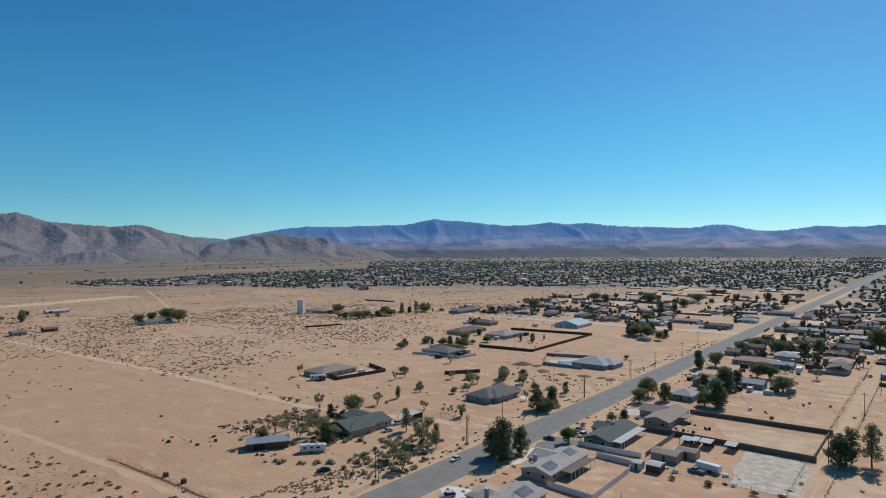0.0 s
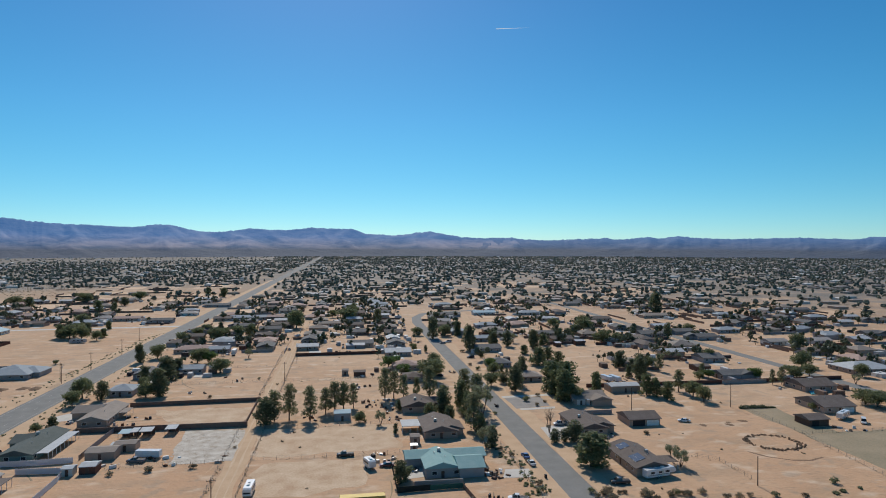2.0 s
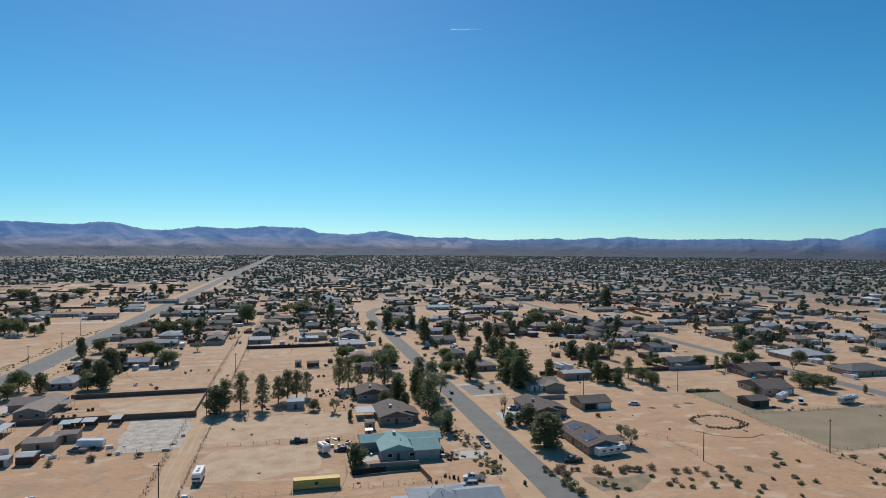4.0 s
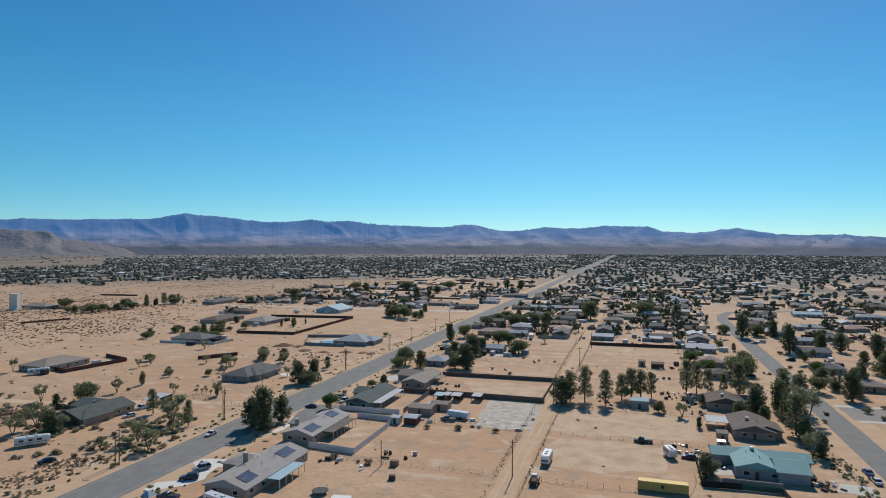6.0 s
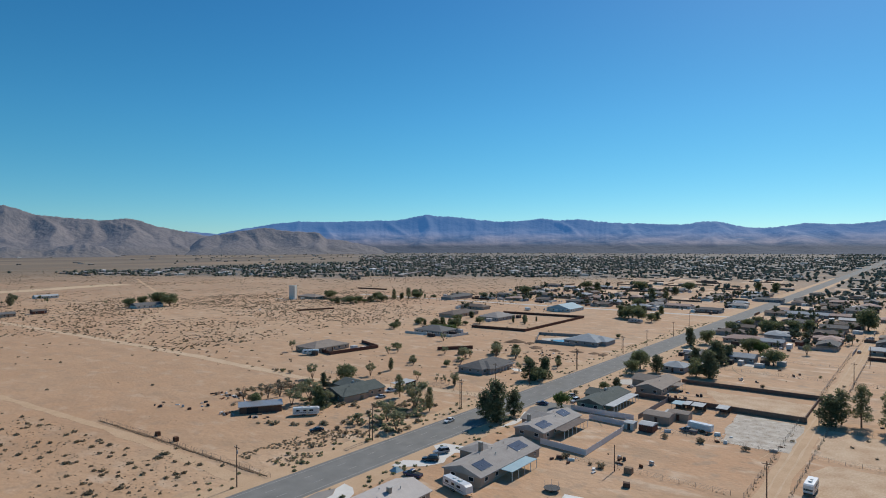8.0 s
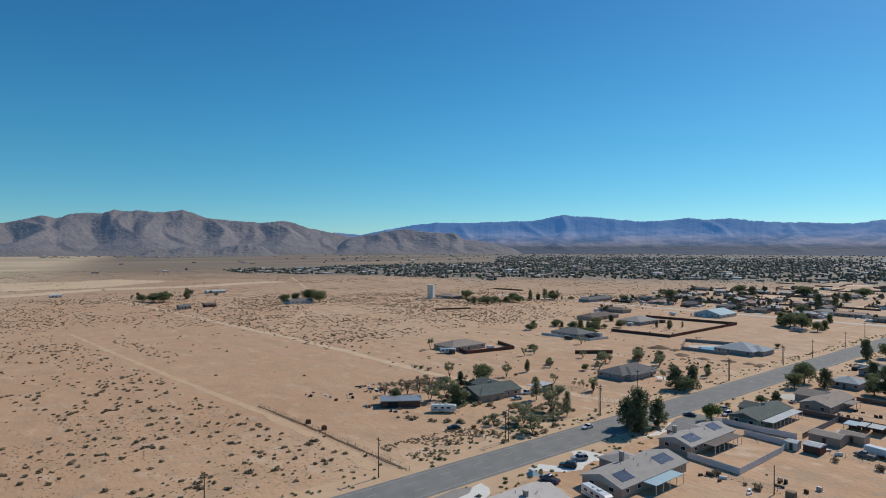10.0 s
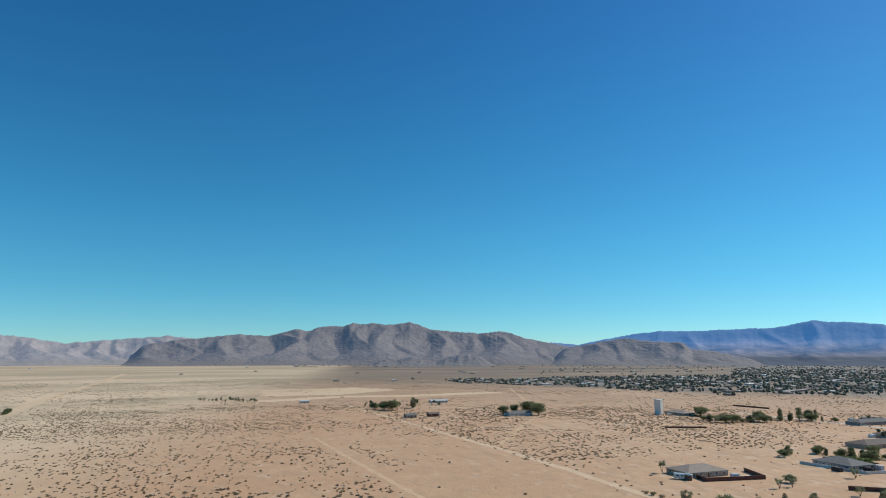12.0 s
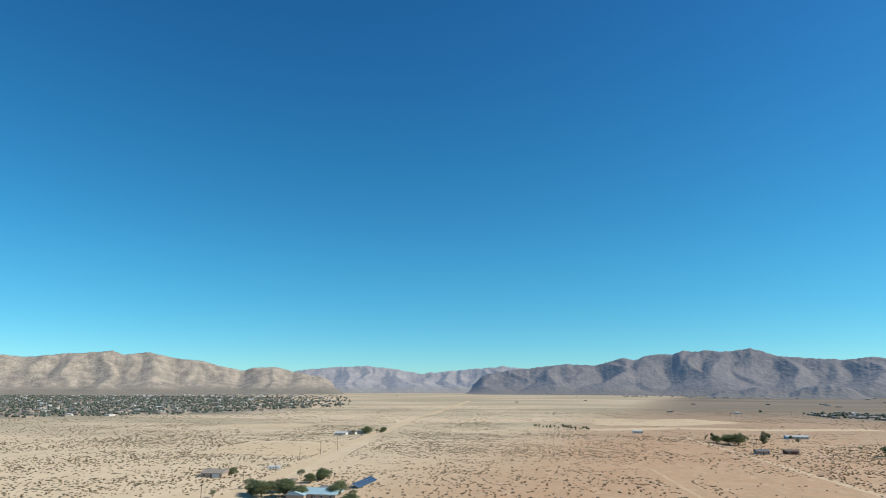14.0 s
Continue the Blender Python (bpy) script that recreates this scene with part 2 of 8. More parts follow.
SAND_A, SAND_B = (0.515, 0.305, 0.172), (0.545, 0.35, 0.208)
SAND_PALE, SAND_BROWN = (0.60, 0.435, 0.29), (0.37, 0.225, 0.125)
SCRUB_WASH = (0.185, 0.145, 0.10)
M = {
    "sand": ground_mat(),
    "track": mat("packed_dirt", (0.60, 0.42, 0.27), (0.50, 0.335, 0.205), 6, 0.5, 0.95, 0.4),
    "pale_dirt": mat("pale_dirt", (0.63, 0.47, 0.32), (0.53, 0.375, 0.24), 7, 0.6, 0.95, 0.4),
    "pale_west": mat("pale_yellow_dirt", (0.63, 0.475, 0.315), (0.55, 0.41, 0.265), 9, 0.6, 0.95, 0.4),
    "lot_dirt": mat("graded_lot_dirt", (0.65, 0.50, 0.35), (0.46, 0.30, 0.185), 6, 0.6, 0.95, 0.4),
    "soil": mat("dark_brown_soil", (0.26, 0.165, 0.10), (0.17, 0.11, 0.072), 2, 0.3, 0.95, 0.8),
    "rock_mid": mat("grey_brown_far_rock", (0.30, 0.25, 0.215), (0.18, 0.155, 0.14), 130, 40, 0.95, 0.5),
    "asphalt": mat("weathered_asphalt", (0.178, 0.178, 0.168), (0.24, 0.236, 0.222), 5, 0.15, 0.9, 0.3),
    "line": mat("worn_road_paint", (0.42, 0.40, 0.37), (0.28, 0.275, 0.26), 1, 0.1, 0.8),
    "concrete": mat("concrete", (0.58, 0.55, 0.50), (0.48, 0.45, 0.40), 2.5, 0.2, 0.85),
    "gravel_white": mat("broken_white_rubble", (0.64, 0.60, 0.53), (0.36, 0.29, 0.22), 3.0, 0.35, 0.95, 0.5),
    "concrete_pale": mat("bleached_concrete", (0.74, 0.72, 0.67), (0.64, 0.61, 0.56), 2.5, 0.2, 0.85),
    "pool_blue": mat("still_pool_water", (0.14, 0.25, 0.33), (0.18, 0.30, 0.38), 2, 0.2, 0.15, 0.05),
    "gravel_grey": mat("grey_gravel", (0.25, 0.235, 0.22), (0.34, 0.31, 0.28), 3, 0.2, 0.95, 0.6),
    "field": mat("dry_pasture", (0.25, 0.212, 0.137), (0.36, 0.285, 0.19), 12, 0.8, 0.95, 0.4),
    "litter": mat("dry_weeds", (0.20, 0.175, 0.11), (0.40, 0.29, 0.19), 3, 0.5, 0.95, 0.5),
    "stucco_tan": mat("tan_stucco", (0.42, 0.33, 0.26), (0.36, 0.28, 0.22), 2, 0.06, 0.9, 0.3, vary=0.1),
    "stucco_grey": mat("grey_stucco", (0.36, 0.34, 0.33), (0.29, 0.275, 0.265), 2, 0.06, 0.9, 0.3, vary=0.1),
    "stucco_white": mat("white_stucco", (0.68, 0.65, 0.60), (0.58, 0.55, 0.5), 2, 0.06, 0.9, 0.3, vary=0.06),
    "stucco_green": mat("sage_siding", (0.20, 0.27, 0.24), (0.17, 0.23, 0.2), 2, 0.1, 0.8, 0.3),
    "siding_dark": mat("dark_brown_siding", (0.10, 0.06, 0.045), (0.15, 0.09, 0.065), 1.2, 0.1, 0.85, 0.4),
    "siding_red": mat("red_brown_siding", (0.17, 0.07, 0.05), (0.12, 0.055, 0.04), 1.2, 0.1, 0.85, 0.4),
    "trim_white": mat("white_trim_paint", (0.78, 0.77, 0.74), (0.68, 0.66, 0.62), 1, 0.1, 0.6, 0.1),
    "vinyl": mat("white_vinyl_fence", (0.72, 0.69, 0.68), (0.62, 0.58, 0.57), 2, 0.2, 0.55, 0.1),
    "shingle_grey": mat("grey_asphalt_shingles", (0.125, 0.125, 0.125), (0.18, 0.177, 0.173), 2.5, 0.25, 0.9, 0.6, vary=0.12),
    "shingle_brown": mat("brown_asphalt_shingles", (0.125, 0.10, 0.088), (0.18, 0.15, 0.132), 2.5, 0.25, 0.9, 0.6, vary=0.12),
    "shingle_tan": mat("sun_bleached_tan_shingles", (0.31, 0.262, 0.222), (0.24, 0.203, 0.175), 2.5, 0.25, 0.9, 0.6, vary=0.1),
    "shingle_pale": mat("pale_grey_shingles", (0.40, 0.37, 0.345), (0.30, 0.275, 0.255), 2.5, 0.25, 0.9, 0.6, vary=0.1),
    "shingle_bleached": mat("bleached_white_shingles", (0.58, 0.53, 0.49), (0.49, 0.445, 0.41), 2.5, 0.25, 0.9, 0.6),
    "shingle_green": mat("grey_green_shingles", (0.082, 0.10, 0.094), (0.122, 0.14, 0.13), 2.5, 0.25, 0.9, 0.6),
    "shingle_teal": mat("teal_shingles", (0.20, 0.36, 0.36), (0.28, 0.43, 0.42), 2.5, 0.25, 0.85, 0.5),
    "shingle_blue": mat("blue_grey_shingles", (0.27, 0.31, 0.345), (0.35, 0.385, 0.41), 2.5, 0.25, 0.85, 0.5),
    "tile_pink": mat("pink_clay_roof", (0.45, 0.32, 0.27), (0.38, 0.265, 0.22), 2.5, 0.3, 0.85, 0.6),
    "metal_white": mat("white_metal_roof", (0.50, 0.52, 0.53), (0.38, 0.40, 0.41), 2, 0.3, 0.75, 0.1, 0.0),
    "metal_blue": mat("pale_blue_metal_roof", (0.30, 0.44, 0.50), (0.37, 0.50, 0.55), 3, 0.3, 0.75, 0.1, 0.0),
    "metal_grey": mat("galvanised_metal", (0.42, 0.43, 0.44), (0.33, 0.34, 0.35), 1, 0.2, 0.45, 0.2, 0.6),
    "metal_dark": mat("dark_painted_metal", (0.045, 0.045, 0.05), (0.07, 0.068, 0.066), 0.8, 0.1, 0.6, 0.2, 0.2),
    "rust": mat("rusty_metal", (0.16, 0.075, 0.04), (0.10, 0.055, 0.035), 0.6, 0.1, 0.9, 0.4),
    "glass": mat("dark_window_glass", (0.02, 0.024, 0.03), (0.03, 0.034, 0.04), 1, 0.5, 0.12, 0.02),
    "solar": mat("blue_solar_glass", (0.05, 0.068, 0.10), (0.075, 0.10, 0.145), 0.4, 0.1, 0.16, 0.02),
    "wood_pole": mat("tarred_wood_pole", (0.09, 0.06, 0.045), (0.14, 0.095, 0.07), 0.8, 0.05, 0.9, 0.4),
    "wood": mat("weathered_wood", (0.20, 0.135, 0.09), (0.28, 0.2, 0.14), 0.7, 0.05, 0.9, 0.4),
    "wall_brown": mat("red_brown_block", (0.155, 0.075, 0.055), (0.12, 0.062, 0.047), 2, 0.2, 0.95, 0.4),
    "wall_block": mat("brown_block", (0.22, 0.15, 0.115), (0.17, 0.115, 0.09), 1.5, 0.2, 0.95, 0.4),
    "wall_grey": mat("grey_block", (0.36, 0.33, 0.31), (0.28, 0.26, 0.245), 1.5, 0.2, 0.95, 0.4),
    "wire": mat("chain_link_wire", (0.20, 0.185, 0.165), (0.26, 0.24, 0.21), 1, 0.1, 0.6, 0.1, 0.5),
    "tyre": mat("tyre_rubber", (0.02, 0.02, 0.02), (0.035, 0.034, 0.033), 0.3, 0.05, 0.9),
    "rim": mat("wheel_metal", (0.45, 0.45, 0.46), (0.35, 0.35, 0.36), 0.2, 0.05, 0.4, 0.1, 0.8),
    "lamp_red": mat("red_lamp_lens", (0.4, 0.02, 0.02), (0.3, 0.015, 0.015), 0.2, 0.05, 0.3),
    "lamp_clear": mat("clear_lamp_lens", (0.75, 0.75, 0.75), (0.65, 0.65, 0.65), 0.2, 0.05, 0.2),
    "pale_bark": mat("grey_bark", (0.19, 0.15, 0.115), (0.12, 0.092, 0.07), 0.6, 0.08, 0.95, 0.6),
    "leaf_dark": island_mat("dark_green_foliage", (0.10, 0.118, 0.066), (0.205, 0.222, 0.125), 0.7, 0.48),
    "leaf_mid": island_mat("green_foliage", (0.13, 0.155, 0.075), (0.245, 0.265, 0.135), 0.7, 0.48),
    "leaf_bright": island_mat("bright_green_foliage", (0.085, 0.14, 0.036), (0.17, 0.235, 0.075), 0.7, 0.42),
    "leaf_olive": island_mat("olive_foliage", (0.15, 0.165, 0.085), (0.28, 0.285, 0.16), 0.7, 0.48),
    "leaf_dry": island_mat("dry_scrub", (0.155, 0.13, 0.082), (0.30, 0.24, 0.155), 0.8, 0.32),
    "leaf_airy": island_mat("pale_olive_foliage", (0.19, 0.205, 0.12), (0.34, 0.345, 0.21), 0.7, 0.5),
    "leaf_straw": island_mat("straw_coloured_weeds", (0.25, 0.205, 0.135), (0.44, 0.355, 0.235), 0.85, 0.4),
    "twig": mat("bare_twigs", (0.16, 0.12, 0.09), (0.22, 0.17, 0.13), 0.5, 0.08, 0.95),
    "teal_cloth": mat("turquoise_pool_cover", (0.10, 0.48, 0.58), (0.14, 0.56, 0.65), 2, 0.2, 0.5),
    "green_cloth": mat("dark_green_screen_cloth", (0.03, 0.10, 0.075), (0.045, 0.13, 0.1), 1, 0.1, 0.9),
    "black_cloth": mat("black_screen_cloth", (0.016, 0.022, 0.02), (0.028, 0.034, 0.03), 1, 0.1, 0.9),
    "container": mat("yellow_painted_steel", (0.55, 0.42, 0.13), (0.48, 0.36, 0.11), 1.2, 0.15, 0.6, 0.2, 0.1),
    "plastic_black": mat("black_plastic", (0.02, 0.02, 0.022), (0.03, 0.03, 0.032), 0.4, 0.05, 0.6),
    "rock": mat("brown_mountain_rock", (0.20, 0.166, 0.147), (0.10, 0.088, 0.082), 90, 24, 0.95, 0.7),
    "rock_tan": mat("tan_mountain_rock", (0.43, 0.35, 0.265), (0.17, 0.14, 0.11), 60, 11, 0.95, 1.0),
    "trail": mat("white_vapour", (0.85, 0.85, 0.85), (0.75, 0.76, 0.78), 40, 9, 1.0, 0.0),
}


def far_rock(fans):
    """The backdrop behind the plain, distance haze painted in as blue colour and glow. fans: how pale its dusty lower
    slopes are.
    """
    m = mat("haze_tinted_far_rock", (0.03, 0.05, 0.08), (0.062, 0.08, 0.105), 170, 24, 0.95, 0.35)
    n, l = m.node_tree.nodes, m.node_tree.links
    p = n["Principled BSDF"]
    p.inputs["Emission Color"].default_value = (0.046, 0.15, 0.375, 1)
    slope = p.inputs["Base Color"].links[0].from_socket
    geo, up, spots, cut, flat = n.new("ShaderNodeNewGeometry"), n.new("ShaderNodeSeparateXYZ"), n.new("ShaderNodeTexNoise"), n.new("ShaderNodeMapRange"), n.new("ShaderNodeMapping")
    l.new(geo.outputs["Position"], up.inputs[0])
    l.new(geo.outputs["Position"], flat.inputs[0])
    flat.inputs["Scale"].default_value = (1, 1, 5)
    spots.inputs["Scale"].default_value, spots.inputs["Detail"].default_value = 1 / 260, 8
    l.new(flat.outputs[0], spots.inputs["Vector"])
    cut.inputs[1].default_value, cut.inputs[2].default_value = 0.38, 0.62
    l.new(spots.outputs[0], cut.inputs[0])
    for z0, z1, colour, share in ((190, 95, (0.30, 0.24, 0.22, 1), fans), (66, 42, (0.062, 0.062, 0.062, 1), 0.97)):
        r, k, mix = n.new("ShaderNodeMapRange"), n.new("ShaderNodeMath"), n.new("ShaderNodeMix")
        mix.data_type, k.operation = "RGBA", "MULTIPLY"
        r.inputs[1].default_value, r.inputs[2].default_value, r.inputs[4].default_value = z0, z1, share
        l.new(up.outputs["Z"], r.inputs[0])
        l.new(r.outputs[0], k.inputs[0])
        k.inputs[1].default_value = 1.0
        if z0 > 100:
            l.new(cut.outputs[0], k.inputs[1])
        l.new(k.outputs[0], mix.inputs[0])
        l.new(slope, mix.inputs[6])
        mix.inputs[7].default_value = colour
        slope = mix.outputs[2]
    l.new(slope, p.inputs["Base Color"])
    # painted air haze: emission grows from the foot to the crest
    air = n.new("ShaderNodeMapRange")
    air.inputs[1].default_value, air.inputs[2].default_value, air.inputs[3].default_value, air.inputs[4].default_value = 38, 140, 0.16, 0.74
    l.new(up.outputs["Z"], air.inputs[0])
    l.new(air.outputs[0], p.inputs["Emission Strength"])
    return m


def plain_foot(m, z0, z1, colour):
    """The foot of a range runs out as scrubby plain."""
    n, l = m.node_tree.nodes, m.node_tree.links
    p = n["Principled BSDF"]
    slope = p.inputs["Base Color"].links[0].from_socket
    geo, up, r, mix = n.new("ShaderNodeNewGeometry"), n.new("ShaderNodeSeparateXYZ"), n.new("ShaderNodeMapRange"), n.new("ShaderNodeMix")
    l.new(geo.outputs["Position"], up.inputs[0])
    l.new(up.outputs["Z"], r.inputs[0])
    r.inputs[1].default_value, r.inputs[2].default_value = z0, z1
    mix.data_type = "RGBA"
    mix.inputs[7].default_value = (*colour, 1)
    l.new(r.outputs[0], mix.inputs[0])
    l.new(slope, mix.inputs[6])
    l.new(mix.outputs[2], p.inputs["Base Color"])


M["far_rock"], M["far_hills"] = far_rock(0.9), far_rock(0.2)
for key, haze in (("rock", 0.55), ("rock_mid", 0.9), ("rock_tan", 0.25)):       # haze of four kilometres of air, painted onto the rock as blue emission
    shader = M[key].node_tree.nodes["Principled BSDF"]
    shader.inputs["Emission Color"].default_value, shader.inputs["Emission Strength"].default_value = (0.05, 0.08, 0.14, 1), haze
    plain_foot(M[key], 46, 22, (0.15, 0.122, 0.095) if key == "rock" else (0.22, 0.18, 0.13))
veil = M["trail"].node_tree
back, both = veil.nodes.new("ShaderNodeBsdfTranslucent"), veil.nodes.new("ShaderNodeMixShader")
both.inputs[0].default_value = 0.8
veil.links.new(veil.nodes["Principled BSDF"].outputs[0], both.inputs[1])
veil.links.new(back.outputs[0], both.inputs[2])
veil.links.new(both.outputs[0], veil.nodes["Material Output"].inputs["Surface"])
for key, body in (("white", (0.72, 0.72, 0.71)), ("silver", (0.36, 0.37, 0.38)), ("black", (0.018, 0.018, 0.02)), ("navy", (0.02, 0.03, 0.10)),
                  ("blue", (0.05, 0.16, 0.38)), ("maroon", (0.16, 0.025, 0.03)), ("cream", (0.66, 0.62, 0.52)), ("grey", (0.14, 0.14, 0.145)), ("red", (0.3, 0.04, 0.03))):
    M["paint_" + key] = mat(key + "_car_paint", body, tuple(c * 0.88 for c in body), 0.8, 0.2, 0.35, 0.03, 0.0, 0.0, 0.6)


# ---------------------------------------------------------------- mesh helpers
class Solid:
    """Vertices and faces gathered for one mesh."""

    def __init__(self):
        self.v, self.f = [], []

    def poly(self, points):
        k = len(self.v)
        self.v += [tuple(p) for p in points]
        self.f.append(tuple(range(k, k + len(points))))

    def hull(self, low, high):
        """A solid between two rings with the same number of points."""
        k, n = len(self.v), len(low)
        self.v += [tuple(p) for p in low] + [tuple(p) for p in high]
        self.f.append(tuple(range(k + n - 1, k - 1, -1)))
        self.f.append(tuple(range(k + n, k + 2 * n)))
        for i in range(n):
            j = (i + 1) % n
            self.f.append((k + i, k + j, k + n + j, k + n + i))
        return self

    def box(self, x0, y0, z0, x1, y1, z1, taper=0.0):
        s = taper
        self.hull([(x0, y0, z0), (x1, y0, z0), (x1, y1, z0), (x0, y1, z0)],
                  [(x0 + s, y0 + s, z1), (x1 - s, y0 + s, z1), (x1 - s, y1 - s, z1), (x0 + s, y1 - s, z1)])
        return self

    def rod(self, p, q, r0, r1, n=6):
        p, q = Vector(p), Vector(q)
        a = (q - p).normalized()
        u = a.orthogonal().normalized()
        w = a.cross(u)
        ring = lambda c, r: [c + (u * math.cos(t) + w * math.sin(t)) * r for t in (2 * math.pi * i / n for i in range(n))]
        self.hull(ring(p, r0), ring(q, r1))
        return self

    def loft(self, rings):
        for a, b in zip(rings, rings[1:]):
            k, n = len(self.v), len(a)
            self.v += [tuple(p) for p in a] + [tuple(p) for p in b]
            for i in range(n):
                j = (i + 1) % n
                self.f.append((k + i, k + j, k + n + j, k + n + i))
        self.poly(list(reversed(rings[0])))
        self.poly(rings[-1])
        return self

    def mesh(self, name, material, smooth=False):
        me = bpy.data.meshes.new(name)
        me.from_pydata(self.v, [], self.f)
        me.materials.append(material)
        if smooth:
            for p in me.polygons:
                p.use_smooth = True
        me.update()
        return me


def part(name, solid, material, parent, label="", at=None, smooth=False):
    """One mesh object under a thing or a part."""
    data = solid if isinstance(solid, bpy.types.Mesh) else solid.mesh(name, M[material] if isinstance(material, str) else material, smooth)
    ob = new(name, data)
    ob.parent = parent
    if at is not None:
        ob.matrix_basis = at
    return tagged(ob, label)


def thing(name, x, y, turn=0.0, label="", category="", group="", kind="", z=0.0):
    ob = new(name)
    ob.empty_display_size = 0.5
    ob.matrix_basis = pose(x, y, z, 0, 0, turn)
    return tagged(ob, label, category, group, kind)


def one(name, solid, material, label, category="", kind="", group="", at=None):
    ob = new(name, solid.mesh(name, M[material] if isinstance(material, str) else material))
    if at is not None:
        ob.matrix_basis = at
    return tagged(ob, label, category, group, kind)


def sheet(name, points, material, label, z=0.02, category="", ragged=0.0, kind="structure"):
    """A thin slab of ground cover with a slightly wandering edge."""
    edge = []
    for (ax, ay), (bx, by) in zip(points, points[1:] + points[:1]):
        n = max(1, int(math.hypot(bx - ax, by - ay) / 4)) if ragged else 1
        for i in range(n):
            px, py = ax + (bx - ax) * i / n, ay + (by - ay) * i / n
            if ragged:
                d = noise.noise_vector((px * 0.13, py * 0.13, 3.1))
                px, py = px + d.x * ragged * 2, py + d.y * ragged * 2
            edge.append((px, py))
    s = Solid()
    s.hull([(px, py, -0.1) for px, py in edge], [(px, py, z) for px, py in edge])
    return one(name, s, material, label, category, kind)


def strip(name, line, material, label, z=0.02, category="road", ragged=0.0, gap=6.0):
    """A ribbon of road or track along a line of (x, y, width)."""
    left, right = [], []
    for (ax, ay, aw), (bx, by, bw) in zip(line, line[1:]):
        ln = math.hypot(bx - ax, by - ay)
        nx, ny = -(by - ay) / ln, (bx - ax) / ln
        n = max(1, int(ln / gap)) if ragged else max(1, int(ln / 60))
        for i in range(n + (1 if (bx, by, bw) == line[-1] else 0)):
            f = i / n
            w = (aw + (bw - aw) * f) / 2
            px, py = ax + (bx - ax) * f, ay + (by - ay) * f
            a = w + ragged * noise.noise((px * 0.11, py * 0.11, 1.0)) * 1.6
            b = w + ragged * noise.noise((px * 0.11, py * 0.11, 7.0)) * 1.6
            left.append((px + nx * a, py + ny * a))
            right.append((px - nx * b, py - ny * b))
    s = Solid()
    m = len(left)
    s.v = [(x, y, z) for x, y in left] + [(x, y, z) for x, y in right] + [(x, y, -0.1) for x, y in left] + [(x, y, -0.1) for x, y in right]
    for i in range(m - 1):
        s.f += [(i, m + i, m + i + 1, i + 1), (2 * m + i, i, i + 1, 2 * m + i + 1), (m + i, 3 * m + i, 3 * m + i + 1, m + i + 1)]
    return one(name, s, material, label, category, "structure")


# ---------------------------------------------------------------- the plain and the mountains
def ground():
    s = Solid()
    rings = [0, 60, 140, 260, 420, 700, 1200, 2000, 3200, 4930]
    n = 96
    s.v.append((0, 0, 0))
    for r in rings[1:]:
        s.v += [(r * math.cos(2 * math.pi * i / n), r * math.sin(2 * math.pi * i / n), 0) for i in range(n)]
    for i in range(n):
        s.f.append((0, 1 + i, 1 + (i + 1) % n))
    for k in range(len(rings) - 2):
        a, b = 1 + k * n, 1 + (k + 1) * n
        for i in range(n):
            j = (i + 1) % n
            s.f.append((a + i, b + i, b + j, a + j))
    one("ground", s, "sand", "pinkish tan desert sand with faint tracks and bare patches", "ground", "structure")


def ridged(x, y, z, octaves=4):
    """Ridged noise, 0 in gullies to 1 on spurs."""
    total, size, weight = 0.0, 1.0, 0.0
    for k in range(octaves):
        total += (1 - abs(noise.noise((x * size, y * size, z + 5.7 * k))) * 2) / size ** 0.8
        weight += 1 / size ** 0.8
        size *= 2.1
    return max(0.0, min(1.0, 0.5 + 0.85 * (total / weight - 0.45)))


